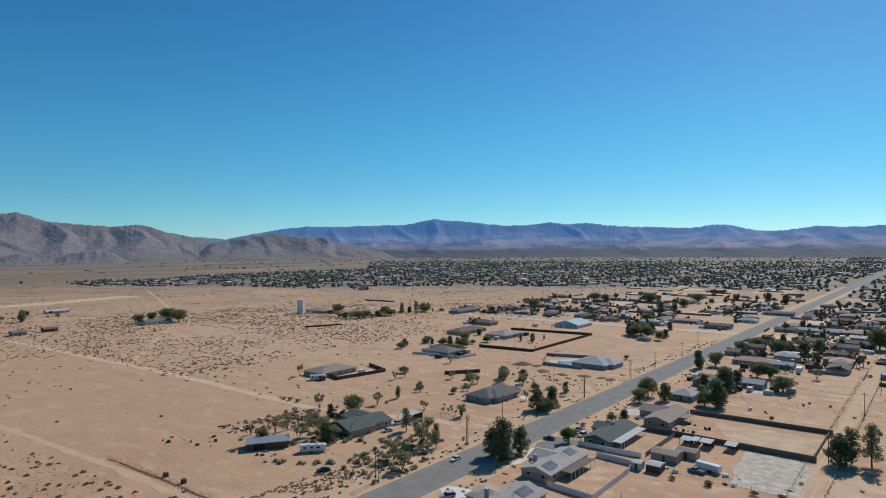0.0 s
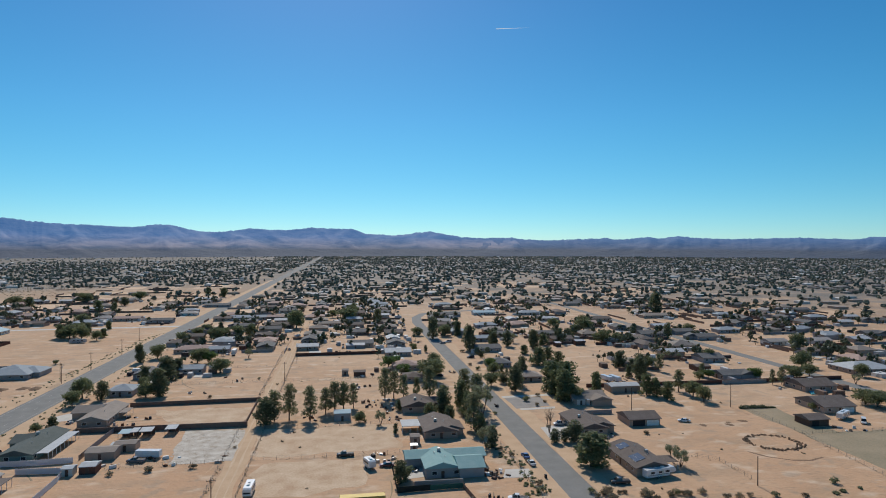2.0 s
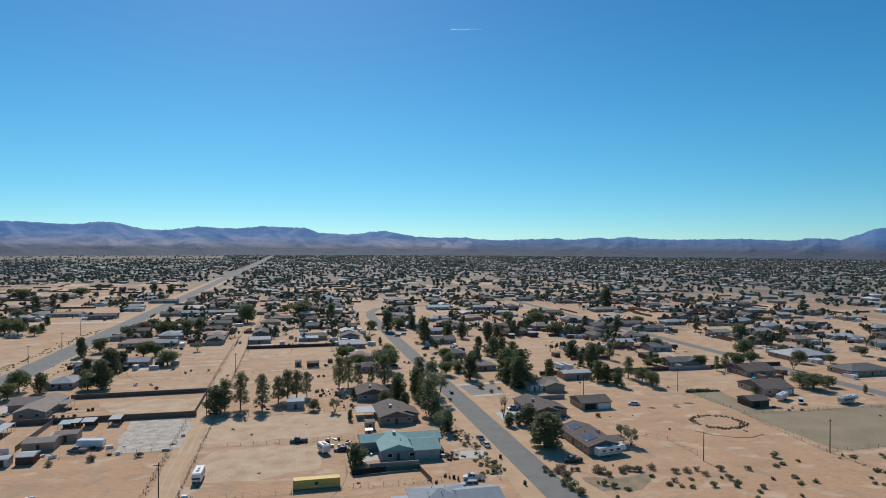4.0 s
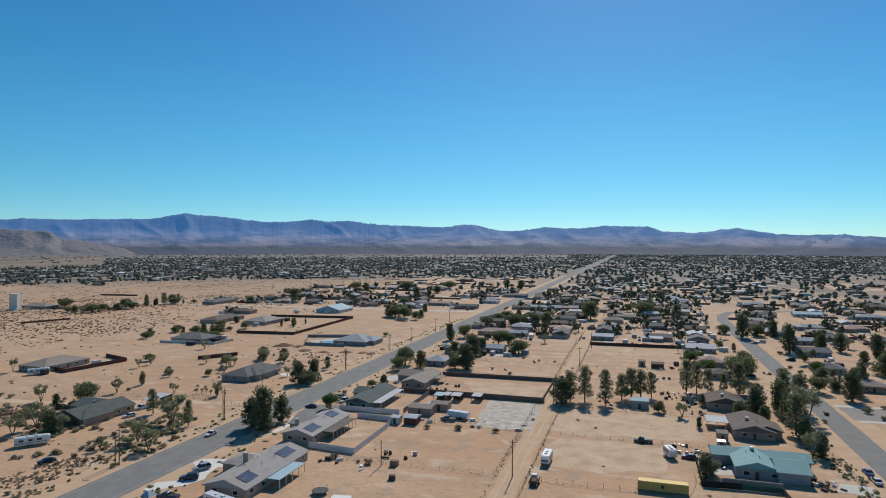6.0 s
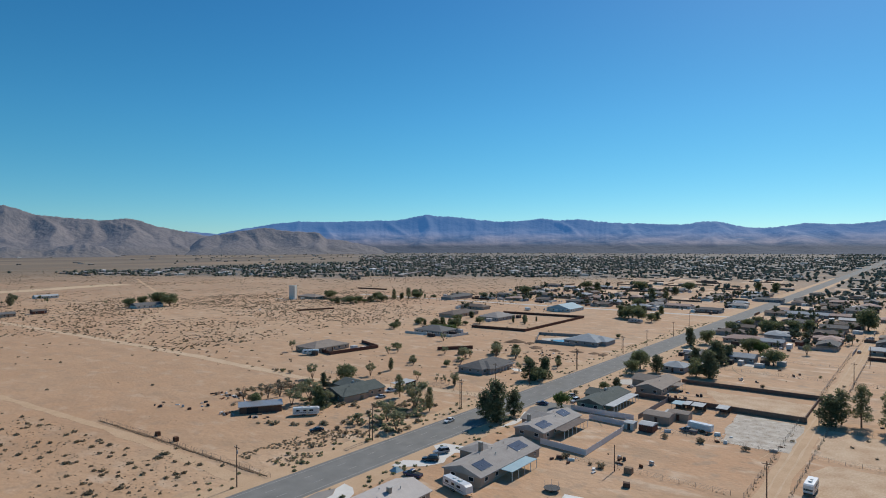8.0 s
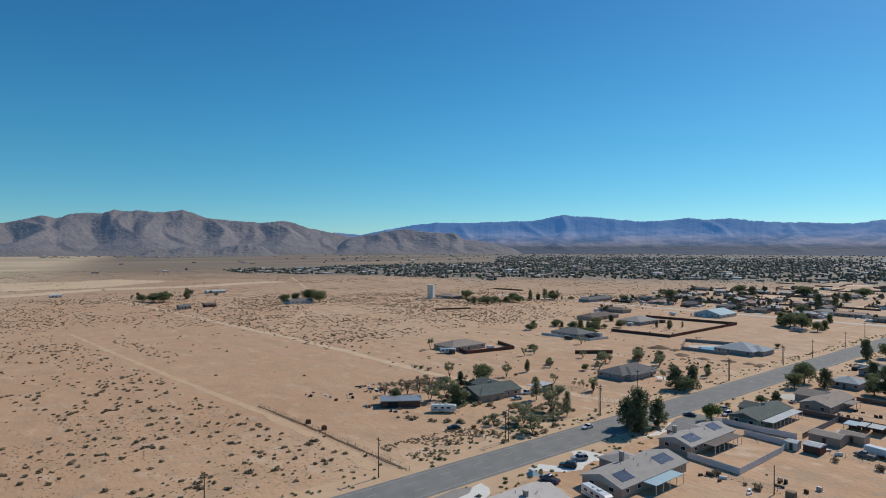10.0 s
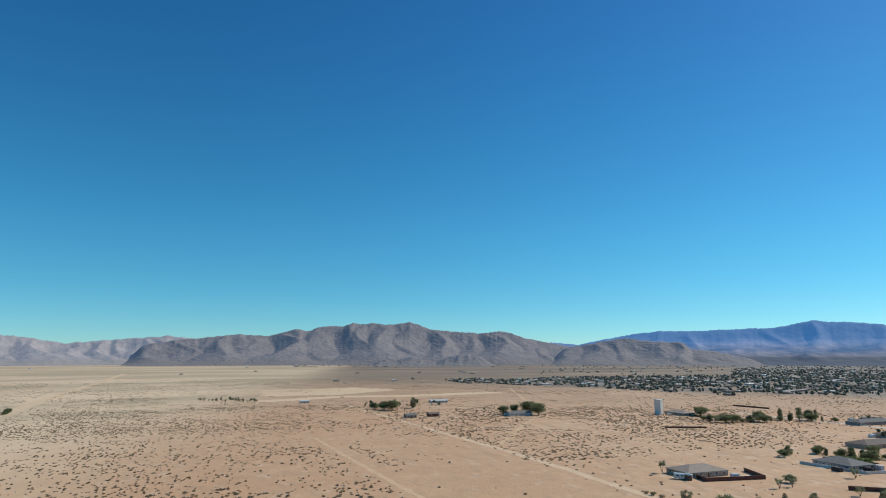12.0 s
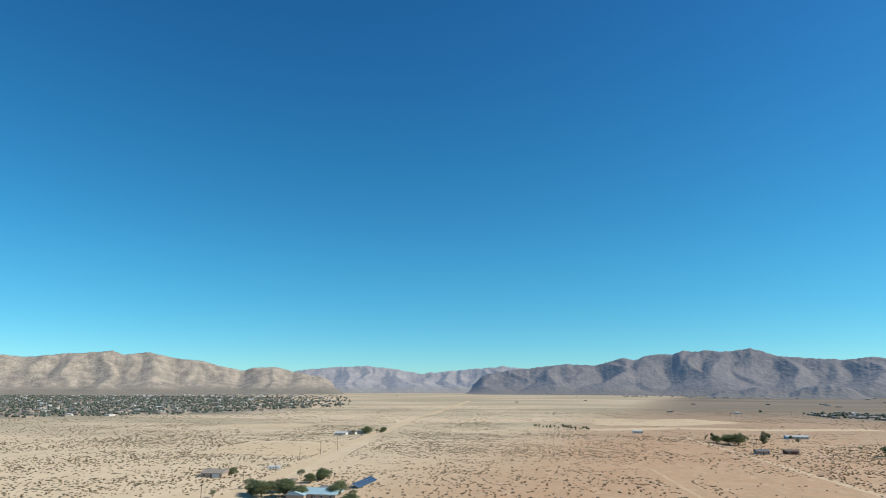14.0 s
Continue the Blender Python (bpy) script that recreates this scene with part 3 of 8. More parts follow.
def ridge(name, profile, near, crest, material, label, seed, gullies=0.55, step=0.12, eye=63.0, domes=12):
    """A mountain range round the plain. profile: (bearing, height angle) of its crests, degrees, bearing to the left of +y.
    domes: the number of spurs that run down from the crest to the plain."""
    b = [p[0] for p in profile]
    e = [p[1] for p in profile]
    n = int((b[-1] - b[0]) / step)
    us = [k / 52 for k in range(53)] + [1.06, 1.14, 1.25]
    s, r2 = Solid(), random.Random(seed * 13)
    spurs = []
    for k in range(domes):
        az = b[0] + (b[-1] - b[0]) * (k + r2.uniform(0.1, 0.9)) / domes
        spurs.append((az, r2.uniform(0.28, 0.5) * (crest - near), r2.uniform(0.75, 1.5), r2.uniform(0.0, 0.35), 31.7 * k))
    for i in range(n + 1):
        az = b[0] + (b[-1] - b[0]) * i / n
        edge = max(0.0, min(1.0, (az - b[0]) / 2.2, (b[-1] - az) / 2.2))
        fade = edge * edge * (3 - 2 * edge)
        el = float(np.interp(az, b, e)) + 0.05 * noise.noise((az * 1.7, seed, 0)) + 0.05 * noise.noise((az * 5, seed, 5)) + 0.025 * noise.noise((az * 13, seed, 3))
        top = eye + crest * math.tan(radians(el))
        for u in us:
            r = near + (crest - near) * u
            if u > 1:
                h = top * (1 - (u - 1) * 3.2)
            else:
                x, y = r * math.sin(radians(az)), r * math.cos(radians(az))
                wx, wy = x + 110 * noise.noise((x / 300, y / 300, seed)), y + 110 * noise.noise((x / 300, y / 300, seed + 6))
                spur = ridged(wx / 620, wy / 620, seed, 5)
                body = u ** 1.5 * (1 - gullies * 0.8 * (1 - spur)) * 0.85
                for mid, wide, steep, start, k in spurs:
                    side = abs(radians(az - mid) * r + (wx - x) * 0.5 + 0.22 * (crest - near) * noise.noise((u * 2.2, k, seed)))
                    if side < wide and u > start:
                        body = max(body, ((u - start) / (1 - start)) ** steep * (1 - side / wide) ** 0.85 * (0.82 + 0.18 * spur))
                h = top * (body + (1 - body) * u ** 8) + 4 * noise.noise((x / 55, y / 55, seed)) * min(1, u * 3)
            a = radians(az)
            s.v.append((-r * math.sin(a), r * math.cos(a), h * fade - 2.0))
    m = len(us)
    for i in range(n):
        for k in range(m - 1):
            p = i * m + k
            s.f.append((p, p + 1, p + m + 1, p + m))
    ob = new(name, s.mesh(name, M[material], True))
    return tagged(ob, label, "mountains", kind="structure")


# ---------------------------------------------------------------- houses
def roof_solid(w, d, h, axis, shape, pitch, over):
    """Roof over a w x d plan with walls h high. Returns the solid and the ridge height."""
    s = Solid()
    a, b = w / 2 + over, d / 2 + over
    eave, t = h - over * pitch, 0.18
    if axis == "x":
        run, half = b, a
    else:
        run, half = a, b
    top = eave + run * pitch
    P = (lambda u, v, z: (u, v, z)) if axis == "x" else (lambda u, v, z: (-v, u, z))
    if shape == "flat":
        s.box(-a, -b, h, a, b, h + 0.25)
        return s, h + 0.25
    inset = min(run, half - 0.3) if shape == "hip" else 0.0
    for lift in (t,):
        e0 = [P(-half, -run, eave), P(half, -run, eave), P(half, run, eave), P(-half, run, eave)]
        e1 = [(x, y, z + lift) for x, y, z in e0]
        r0, r1 = P(-half + inset, 0, top + lift), P(half - inset, 0, top + lift)
        k = len(s.v)
        s.v += e0 + e1 + [r0, r1]
        s.f += [(k, k + 3, k + 2, k + 1), (k, k + 1, k + 5, k + 4), (k + 1, k + 2, k + 6, k + 5), (k + 2, k + 3, k + 7, k + 6), (k + 3, k, k + 4, k + 7),
                (k + 4, k + 5, k + 9, k + 8), (k + 6, k + 7, k + 8, k + 9), (k + 5, k + 6, k + 9), (k + 7, k + 4, k + 8)]
    return s, top + t


def wall_solid(w, d, h, axis, shape, pitch):
    s = Solid()
    s.box(-w / 2, -d / 2, -0.15, w / 2, d / 2, h)
    if shape == "gable":
        if axis == "x":
            z = h + d / 2 * pitch
            s.hull([(-w / 2, -d / 2, h), (-w / 2, d / 2, h), (-w / 2, 0, z)], [(w / 2, -d / 2, h), (w / 2, d / 2, h), (w / 2, 0, z)])
        else:
            z = h + w / 2 * pitch
            s.hull([(-w / 2, -d / 2, h), (w / 2, -d / 2, h), (0, -d / 2, z)], [(-w / 2, d / 2, h), (w / 2, d / 2, h), (0, d / 2, z)])
    return s


def side_pose(side, u, z, w, d, out=0.0):
    """A pose on a wall: x along it, y inwards, z up."""
    if side == "s":
        return pose(u, -d / 2 - out, z)
    if side == "n":
        return pose(-u, d / 2 + out, z, 0, 0, 180)
    if side == "e":
        return pose(w / 2 + out, u, z, 0, 0, 90)
    return pose(-w / 2 - out, -u, z, 0, 0, -90)


WINDOW, PANE = {}, {}


def window(parent, at, w=1.6, h=1.2):
    key = (round(w, 1), round(h, 1))
    if key not in WINDOW:
        s = Solid()
        a, b, t = w / 2, h / 2, 0.09
        rect = lambda u, v, y: [(-u, y, -v), (u, y, -v), (u, y, v), (-u, y, v)]
        s.v = rect(a, b, -0.06) + rect(a - t, b - t, -0.06) + rect(a, b, 0.03) + rect(a - t, b - t, 0.03)
        for i in range(4):
            j = (i + 1) % 4
            s.f += [(i, j, 4 + j, 4 + i), (8 + j, 8 + i, 12 + i, 12 + j), (j, i, 8 + i, 8 + j), (4 + i, 4 + j, 12 + j, 12 + i)]
        WINDOW[key] = s.mesh("window", M["trim_white"])
        PANE[key] = Solid().box(-a + t, -0.02, -b + t, a - t, 0.02, b - t).mesh("pane", M["glass"])
    f = part("window", WINDOW[key], None, parent, at=at)
    part("pane", PANE[key], None, f)


def plank_door(parent, at, w=0.95, h=2.05, material="siding_dark"):
    s = Solid().box(-w / 2, -0.05, 0, w / 2, 0.02, h)
    for z in (0.25, 0.95, 1.5):
        s.box(-w * 0.36, -0.07, z, w * 0.36, -0.05, z + 0.45)
    d = part("door", s, material, parent, at=at)
    part("door_handle", Solid().box(w * 0.36, -0.11, 1.0, w * 0.43, -0.05, 1.05), "metal_grey", d)


def garage_door(parent, at, w=4.9, h=2.15, open_dark=False):
    if open_dark:
        # shade inside the bay, painted as a black slab on the uncut wall
        part("garage_opening", Solid().box(-w / 2, -0.02, 0, w / 2, 0.03, h), "plastic_black", parent, "black panel for the shaded inside of an open bay", at)
        return
    s = Solid()
    for k in range(4):
        z = k * h / 4
        s.box(-w / 2, -0.05, z + 0.02, w / 2, 0.02, z + h / 4 - 0.02, 0.0)
    s.box(-w / 2, -0.02, 0, w / 2, 0.03, h)
    part("garage_door", s, "trim_white", parent, at=at)


def solar(parent, slope_pose, nx, ny, w=1.05, l=1.75):
    """An array of panels, x along the eave and y up the slope."""
    rack = part("solar_rack", Solid().box(-nx * w / 2, -ny * l / 2, 0.02, nx * w / 2, ny * l / 2, 0.09), "metal_grey", parent, "aluminium solar rack", slope_pose)
    me = Solid().box(-w / 2 + 0.025, -l / 2 + 0.025, 0.09, w / 2 - 0.025, l / 2 - 0.025, 0.125).mesh("solar_panel", M["solar"])
    for i in range(nx):
        for j in range(ny):
            part("solar_panel", me, None, rack, at=pose((i - (nx - 1) / 2) * w, (j - (ny - 1) / 2) * l, 0))


def roof_spot(w, d, h, axis, pitch, side, along, up, over=0.45):
    """A pose on a roof slope, z out of it; along from the middle, up: share from eave to ridge."""
    half = (d if axis == "x" else w) / 2
    out = half * (1 - up)
    z = h + (half - out) * pitch + 0.18
    tilt = math.degrees(math.atan(pitch))
    if side == "s":
        return pose(along, -out, z, tilt)
    if side == "n":
        return pose(along, out, z, tilt, 0, 180)
    if side == "e":
        return pose(out, along, z) @ pose(0, 0, 0, 0, 0, 90) @ pose(0, 0, 0, tilt)
    return pose(-out, along, z) @ pose(0, 0, 0, 0, 0, -90) @ pose(0, 0, 0, tilt)


def house(x, y, w, d, roof="shingle_grey", wall="stucco_tan", axis="x", shape="gable", h=2.7, pitch=0.3, turn=0, label="", wins="sew", door="s", garage="",
          wings=(), chimney=None, cooler=None, vents=2, panels=(), patio=(), open_bay=None, name="house", category="house", over=0.5):
    """A house with its centre at x, y. wings: (dx, dy, w, d, axis, shape); panels: (side, along, up, nx, ny); patio: (dx, dy, w, d, material)."""
    ob = thing(name, x, y, turn, label, category)
    blocks = [(0, 0, w, d, axis, shape)] + list(wings)
    for i, (dx, dy, bw, bd, ax, sh) in enumerate(blocks):
        hh = h - 0.06 * i
        part("wall", wall_solid(bw, bd, hh, ax, sh, pitch), wall, ob, at=pose(dx, dy, 0))
        rs, top = roof_solid(bw, bd, hh, ax, sh, pitch, over)
        part("roof", rs, roof, ob, at=pose(dx, dy, 0))
        if i == 0:
            zr = top
    for side in wins:
        span = w if side in "sn" else d
        n = max(1, int(span / 4.5))
        for k in range(n):
            u = (k + 0.5) / n * span - span / 2
            if side == door and k == n // 2:
                u += 1.6
            window(ob, side_pose(side, u, 1.55, w, d), 1.0 if k % 3 == 2 else 1.6, 1.2)
    if door:
        plank_door(ob, side_pose(door, 0.0, 0, w, d))
    if garage:
        side, u = garage
        garage_door(ob, side_pose(side, u, 0, w, d, 0.01))
    if open_bay:
        side, u, bw = open_bay
        garage_door(ob, side_pose(side, u, 0, w, d, 0.01), bw, 2.3, True)
    if chimney:
        cx, cy, cz = chimney
        c = part("chimney", Solid().box(cx - 0.55, cy - 0.4, 1.5, cx + 0.55, cy + 0.4, cz), wall, ob)
        part("cap", Solid().box(cx - 0.65, cy - 0.5, cz, cx + 0.65, cy + 0.5, cz + 0.15), "concrete", c)
    if cooler:
        side, along, up = cooler
        at = roof_spot(w, d, h, axis, pitch, side, along, up)
        at = Matrix.Translation(at.translation)
        c = part("cooler", Solid().box(-0.5, -0.5, 0.1, 0.5, 0.5, 1.0, 0.04), "metal_grey", ob, "galvanised roof cooler", at)
        part("stand", Solid().box(-0.55, -0.55, -0.3, 0.55, 0.55, 0.1), "metal_dark", c)
    for k in range(vents):
        side = ("s", "n") if axis == "x" else ("e", "w")
        span = (w if axis == "x" else d) * 0.6
        at = roof_spot(w, d, h, axis, pitch, side[k % 2], -span / 2 + span * (k + 0.5) / max(1, vents), 0.72)
        part("vent", Solid().rod((0, 0, -0.1), (0, 0, 0.45), 0.09, 0.09).rod((0, 0, 0.45), (0, 0, 0.6), 0.17, 0.12), "metal_grey", ob, at=Matrix.Translation(at.translation))
    for side, along, up, nx, ny in panels:
        solar(ob, roof_spot(w, d, h, axis, pitch, side, along, up), nx, ny)
    for dx, dy, pw, pd, pm in patio:
        s = Solid()
        s.box(-pw / 2, -pd / 2, 2.42, pw / 2, pd / 2, 2.56)
        c = part("patio_roof", s, pm, ob, "flat patio roof", pose(dx, dy, 0))
        n = max(2, int(max(pw, pd) / 2.8) + 1)
        for k in range(n):
            f = -0.5 + k / (n - 1)
            px, py = (f * (pw - 0.3), -pd / 2 + 0.15) if pw >= pd else ((pw / 2 - 0.15) * (1 if dx >= 0 else -1), f * (pd - 0.3))
            part("post", Solid().box(px - 0.07, py - 0.07, -0.1, px + 0.07, py + 0.07, 2.42), "trim_white", c)
    return ob


def shed(x, y, w, d, roof="metal_white", wall="siding_dark", h=2.2, turn=0, label="", shape="gable", axis="x", name="shed", door="s"):
    return house(x, y, w, d, roof, wall, axis, shape, h, 0.2, turn, label, "", door, vents=0, name=name, category="shed", over=0.2)


def carport(x, y, w, d, roof="metal_white", h=2.4, turn=0, label="", name="carport"):
    ob = thing(name, x, y, turn, label, "carport")
    part("roof", plate(w, d, h), roof, ob)
    for px in (-w / 2 + 0.15, w / 2 - 0.15):
        for py in (-d / 2 + 0.15, d / 2 - 0.15):
            part("post", Solid().box(px - 0.06, py - 0.06, -0.1, px + 0.06, py + 0.06, h + 0.02), "wood", ob)
    part("back_wall", Solid().box(-w / 2 + 0.1, d / 2 - 0.12, -0.1, w / 2 - 0.1, d / 2 - 0.04, h + 0.1), "siding_dark", ob)
    return ob


def plate(w, d, h):
    s = Solid()
    s.hull([(-w / 2, -d / 2, h), (w / 2, -d / 2, h), (w / 2, d / 2, h + 0.3), (-w / 2, d / 2, h + 0.3)],
           [(-w / 2, -d / 2, h + 0.1), (w / 2, -d / 2, h + 0.1), (w / 2, d / 2, h + 0.4), (-w / 2, d / 2, h + 0.4)])
    return s


# ---------------------------------------------------------------- vehicles, all nose towards +y
def wheel(parent, x, y, r=0.36, wide=0.24):
    t = part("wheel", Solid().rod((-wide / 2, 0, 0), (wide / 2, 0, 0), r, r, 14), "tyre", parent, at=pose(x, y, r))
    part("rim", Solid().rod((-wide / 2 - 0.01, 0, 0), (wide / 2 + 0.01, 0, 0), r * 0.6, r * 0.6, 10), "rim", t)


def ring_x(y, half, z0, z1, tuck=0.08):
    """A rounded cross-section of a vehicle at y."""
    return [(-half + tuck, y, z0), (half - tuck, y, z0), (half, y, z0 + (z1 - z0) * 0.35), (half - 0.03, y, z0 + (z1 - z0) * 0.75), (half - tuck * 1.8, y, z1),
            (-half + tuck * 1.8, y, z1), (-half + 0.03, y, z0 + (z1 - z0) * 0.75), (-half, y, z0 + (z1 - z0) * 0.35)]


def car(x, y, turn, paint, kind="sedan", label="", name=None):
    """sedan, suv, pickup or van."""
    name = name or {"sedan": "car", "suv": "suv", "pickup": "pickup_truck", "van": "van"}[kind]
    ob = thing(name, x, y, turn, label, "truck" if kind == "pickup" else "car")
    L, hw = {"sedan": (4.7, 0.9), "suv": (4.9, 0.97), "pickup": (5.7, 1.0), "van": (5.4, 1.0)}[kind]
    deck = {"sedan": 0.95, "suv": 1.1, "pickup": 1.15, "van": 1.15}[kind]
    high = {"sedan": 1.45, "suv": 1.8, "pickup": 1.85, "van": 2.05}[kind]
    a = L / 2
    part("body", Solid().loft([ring_x(-a, hw * 0.86, 0.42, deck * 0.86), ring_x(-a + 0.15, hw, 0.3, deck), ring_x(-a * 0.4, hw, 0.25, deck), ring_x(a * 0.35, hw, 0.25, deck),
                               ring_x(a * 0.8, hw * 0.97, 0.28, deck * 0.9), ring_x(a, hw * 0.84, 0.4, deck * 0.72)]), paint, ob, smooth=False)
    c0, c1, c2, c3 = {"sedan": (-a * 0.78, -a * 0.42, a * 0.12, a * 0.5), "suv": (-a * 0.97, -a * 0.85, a * 0.12, a * 0.45), "pickup": (-a * 0.16, -a * 0.1, a * 0.28, a * 0.56),
                      "van": (-a * 0.98, -a * 0.93, a * 0.4, a * 0.72)}[kind]
    g = Solid()
    w0, w1 = hw * 0.93, hw * 0.76
    g.hull([(-w0, c0, deck - 0.04), (w0, c0, deck - 0.04), (w0, c3, deck - 0.04), (-w0, c3, deck - 0.04)],
           [(-w1, c1, high - 0.06), (w1, c1, high - 0.06), (w1, c2, high - 0.06), (-w1, c2, high - 0.06)])
    part("glazing", g, "glass", ob)
    r = Solid()
    r.hull([(-w1 - 0.02, c1 - 0.03, high - 0.06), (w1 + 0.02, c1 - 0.03, high - 0.06), (w1 + 0.02, c2 + 0.03, high - 0.06), (-w1 - 0.02, c2 + 0.03, high - 0.06)],
           [(-w1 + 0.06, c1 + 0.08, high), (w1 - 0.06, c1 + 0.08, high), (w1 - 0.06, c2 - 0.08, high), (-w1 + 0.06, c2 - 0.08, high)])
    for sx in (-1, 1):
        m = (c1 + c2) / 2
        r.hull([(sx * (w0 + 0.01), m - 0.07, deck - 0.04), (sx * (w0 + 0.01), m + 0.07, deck - 0.04), (sx * (w0 - 0.05), m + 0.07, deck - 0.04), (sx * (w0 - 0.05), m - 0.07, deck - 0.04)],
               [(sx * (w1 + 0.01), m - 0.07, high - 0.06), (sx * (w1 + 0.01), m + 0.07, high - 0.06), (sx * (w1 - 0.05), m + 0.07, high - 0.06), (sx * (w1 - 0.05), m - 0.07, high - 0.06)])
    part("roof", r, paint, ob)
    if kind == "pickup":
        part("bed", Solid().box(-hw * 0.8, -a + 0.12, deck - 0.02, hw * 0.8, c0 - 0.08, deck + 0.015), "plastic_black", ob, "dark open truck bed")
    for sx in (-1, 1):
        for wy in (-a * 0.6, a * 0.62):
            wheel(ob, sx * (hw - 0.1), wy)
        part("headlight", Solid().box(sx * hw * 0.62 - 0.16, a - 0.12, deck * 0.58, sx * hw * 0.62 + 0.16, a + 0.015, deck * 0.7), "lamp_clear", ob)
        part("tail_light", Solid().box(sx * hw * 0.72 - 0.09, -a - 0.015, deck * 0.55, sx * hw * 0.72 + 0.09, -a + 0.1, deck * 0.8), "lamp_red", ob)
    return ob


def camper(x, y, turn, length=8.0, kind="trailer", paint="paint_white", label="", name="travel_trailer"):
    """trailer, fifth_wheel, motorhome or box."""
    ob = thing(name, x, y, turn, label, "trailer" if kind != "motorhome" else "motorhome")
    a, hw, top = length / 2, 1.22, (2.9 if kind != "box" else 2.6)
    nose = {"trailer": 0.5, "fifth_wheel": 0.5, "motorhome": 0.4, "box": 0.05}[kind]
    low = 0.55
    rings = [ring_x(-a, hw * 0.97, low, top - 0.12, 0.06), ring_x(-a + 0.12, hw, low, top, 0.06), ring_x(a - nose - 0.2, hw, low, top, 0.06), ring_x(a - 0.05, hw * 0.96, low + nose * 0.6, top - nose * 0.7, 0.06)]
    if kind == "fifth_wheel":
        rings = [ring_x(-a, hw * 0.97, low, top - 0.1, 0.06), ring_x(-a + 0.12, hw, low, top, 0.06), ring_x(a - 2.4, hw, low, top, 0.06), ring_x(a - 2.3, hw, 1.45, top + 0.15, 0.06),
                 ring_x(a - 0.7, hw, 1.45, top + 0.1, 0.06), ring_x(a, hw * 0.9, 1.6, top - 0.6, 0.06)]
    body = part("body", Solid().loft(rings), paint, ob)
    if kind != "box":
        for sx in (-1, 1):
            for wy, ww in ((-a * 0.62, 1.3), (-a * 0.1, 1.1), (a * 0.38, 1.4)):
                part("window", Solid().box(sx * hw - 0.04, wy - ww / 2, 1.65, sx * hw + 0.03, wy + ww / 2, 2.25), "glass", ob)
            part("stripe", Solid().box(sx * hw - 0.03, -a + 0.3, 1.15, sx * hw + 0.02, a - 0.9 - (2.0 if kind == "fifth_wheel" else 0), 1.32), "paint_grey", ob, "grey side stripe")
        part("roof_vent", Solid().box(-0.35, -a * 0.35, top, 0.35, -a * 0.35 + 0.7, top + 0.22, 0.05), "trim_white", ob)
        part("air_conditioner", Solid().box(-0.45, a * 0.1, top, 0.45, a * 0.1 + 1.1, top + 0.3, 0.1), "trim_white", ob)
        part("door", Solid().box(hw - 0.02, a * 0.02, 0.7, hw + 0.025, a * 0.02 + 0.7, 2.45), "paint_cream", ob)
    else:
        part("rear_door", Solid().box(-hw + 0.1, -a - 0.03, low + 0.05, hw - 0.1, -a + 0.02, top - 0.15), "trim_white", ob)
    if kind == "motorhome":
        part("windscreen", cab_glass(a, hw), "glass", ob)
    for sx in (-1, 1):
        for wy in ((-a * 0.35, a * 0.62) if kind == "motorhome" else (-a * 0.25, -a * 0.25 + 0.85)):
            wheel(ob, sx * (hw - 0.14), wy)
    if kind in ("trailer", "box"):
        part("hitch", Solid().rod((-0.8, a - 0.2, 0.55), (0, a + 1.1, 0.5), 0.05, 0.05).rod((0.8, a - 0.2, 0.55), (0, a + 1.1, 0.5), 0.05, 0.05).rod((0, a + 1.0, 0), (0, a + 1.0, 0.6), 0.06, 0.06), "metal_dark", ob)
    return ob


def cab_glass(a, hw):
    s = Solid()
    s.hull([(-hw * 0.85, a - 0.25, 1.35), (hw * 0.85, a - 0.25, 1.35), (hw * 0.85, a + 0.03, 1.35), (-hw * 0.85, a + 0.03, 1.35)],
           [(-hw * 0.85, a - 0.45, 2.1), (hw * 0.85, a - 0.45, 2.1), (hw * 0.85, a - 0.1, 2.1), (-hw * 0.85, a - 0.1, 2.1)])
    return s


# ---------------------------------------------------------------- trees and bushes
def leaf_cloud(s, blobs, count, size, rng, flat=0.75):
    """Many small bent leaf sprays over a few uneven clumps."""
    weight = [r ** 2 for *_, r in blobs]
    for _ in range(count):
        bx, by, bz, br = rng.choices(blobs, weight)[0]
        d = Vector((rng.gauss(0, 1), rng.gauss(0, 1), rng.gauss(0, 1))).normalized()
        k = br * rng.uniform(0.55, 1.12)
        c = Vector((bx, by, bz)) + Vector((d.x * k, d.y * k, d.z * k * flat))
        u = Vector((rng.gauss(0, 1), rng.gauss(0, 1), rng.gauss(0, 0.6))).normalized()
        w = u.cross(d + Vector((rng.uniform(-0.6, 0.6), rng.uniform(-0.6, 0.6), rng.uniform(-0.6, 0.6)))).normalized()
        q = size * rng.uniform(0.6, 1.35)
        s.poly([c - u * q, c - w * q * 0.55 - d * q * 0.2, c + u * q, c + w * q * 0.55 + d * q * 0.15])


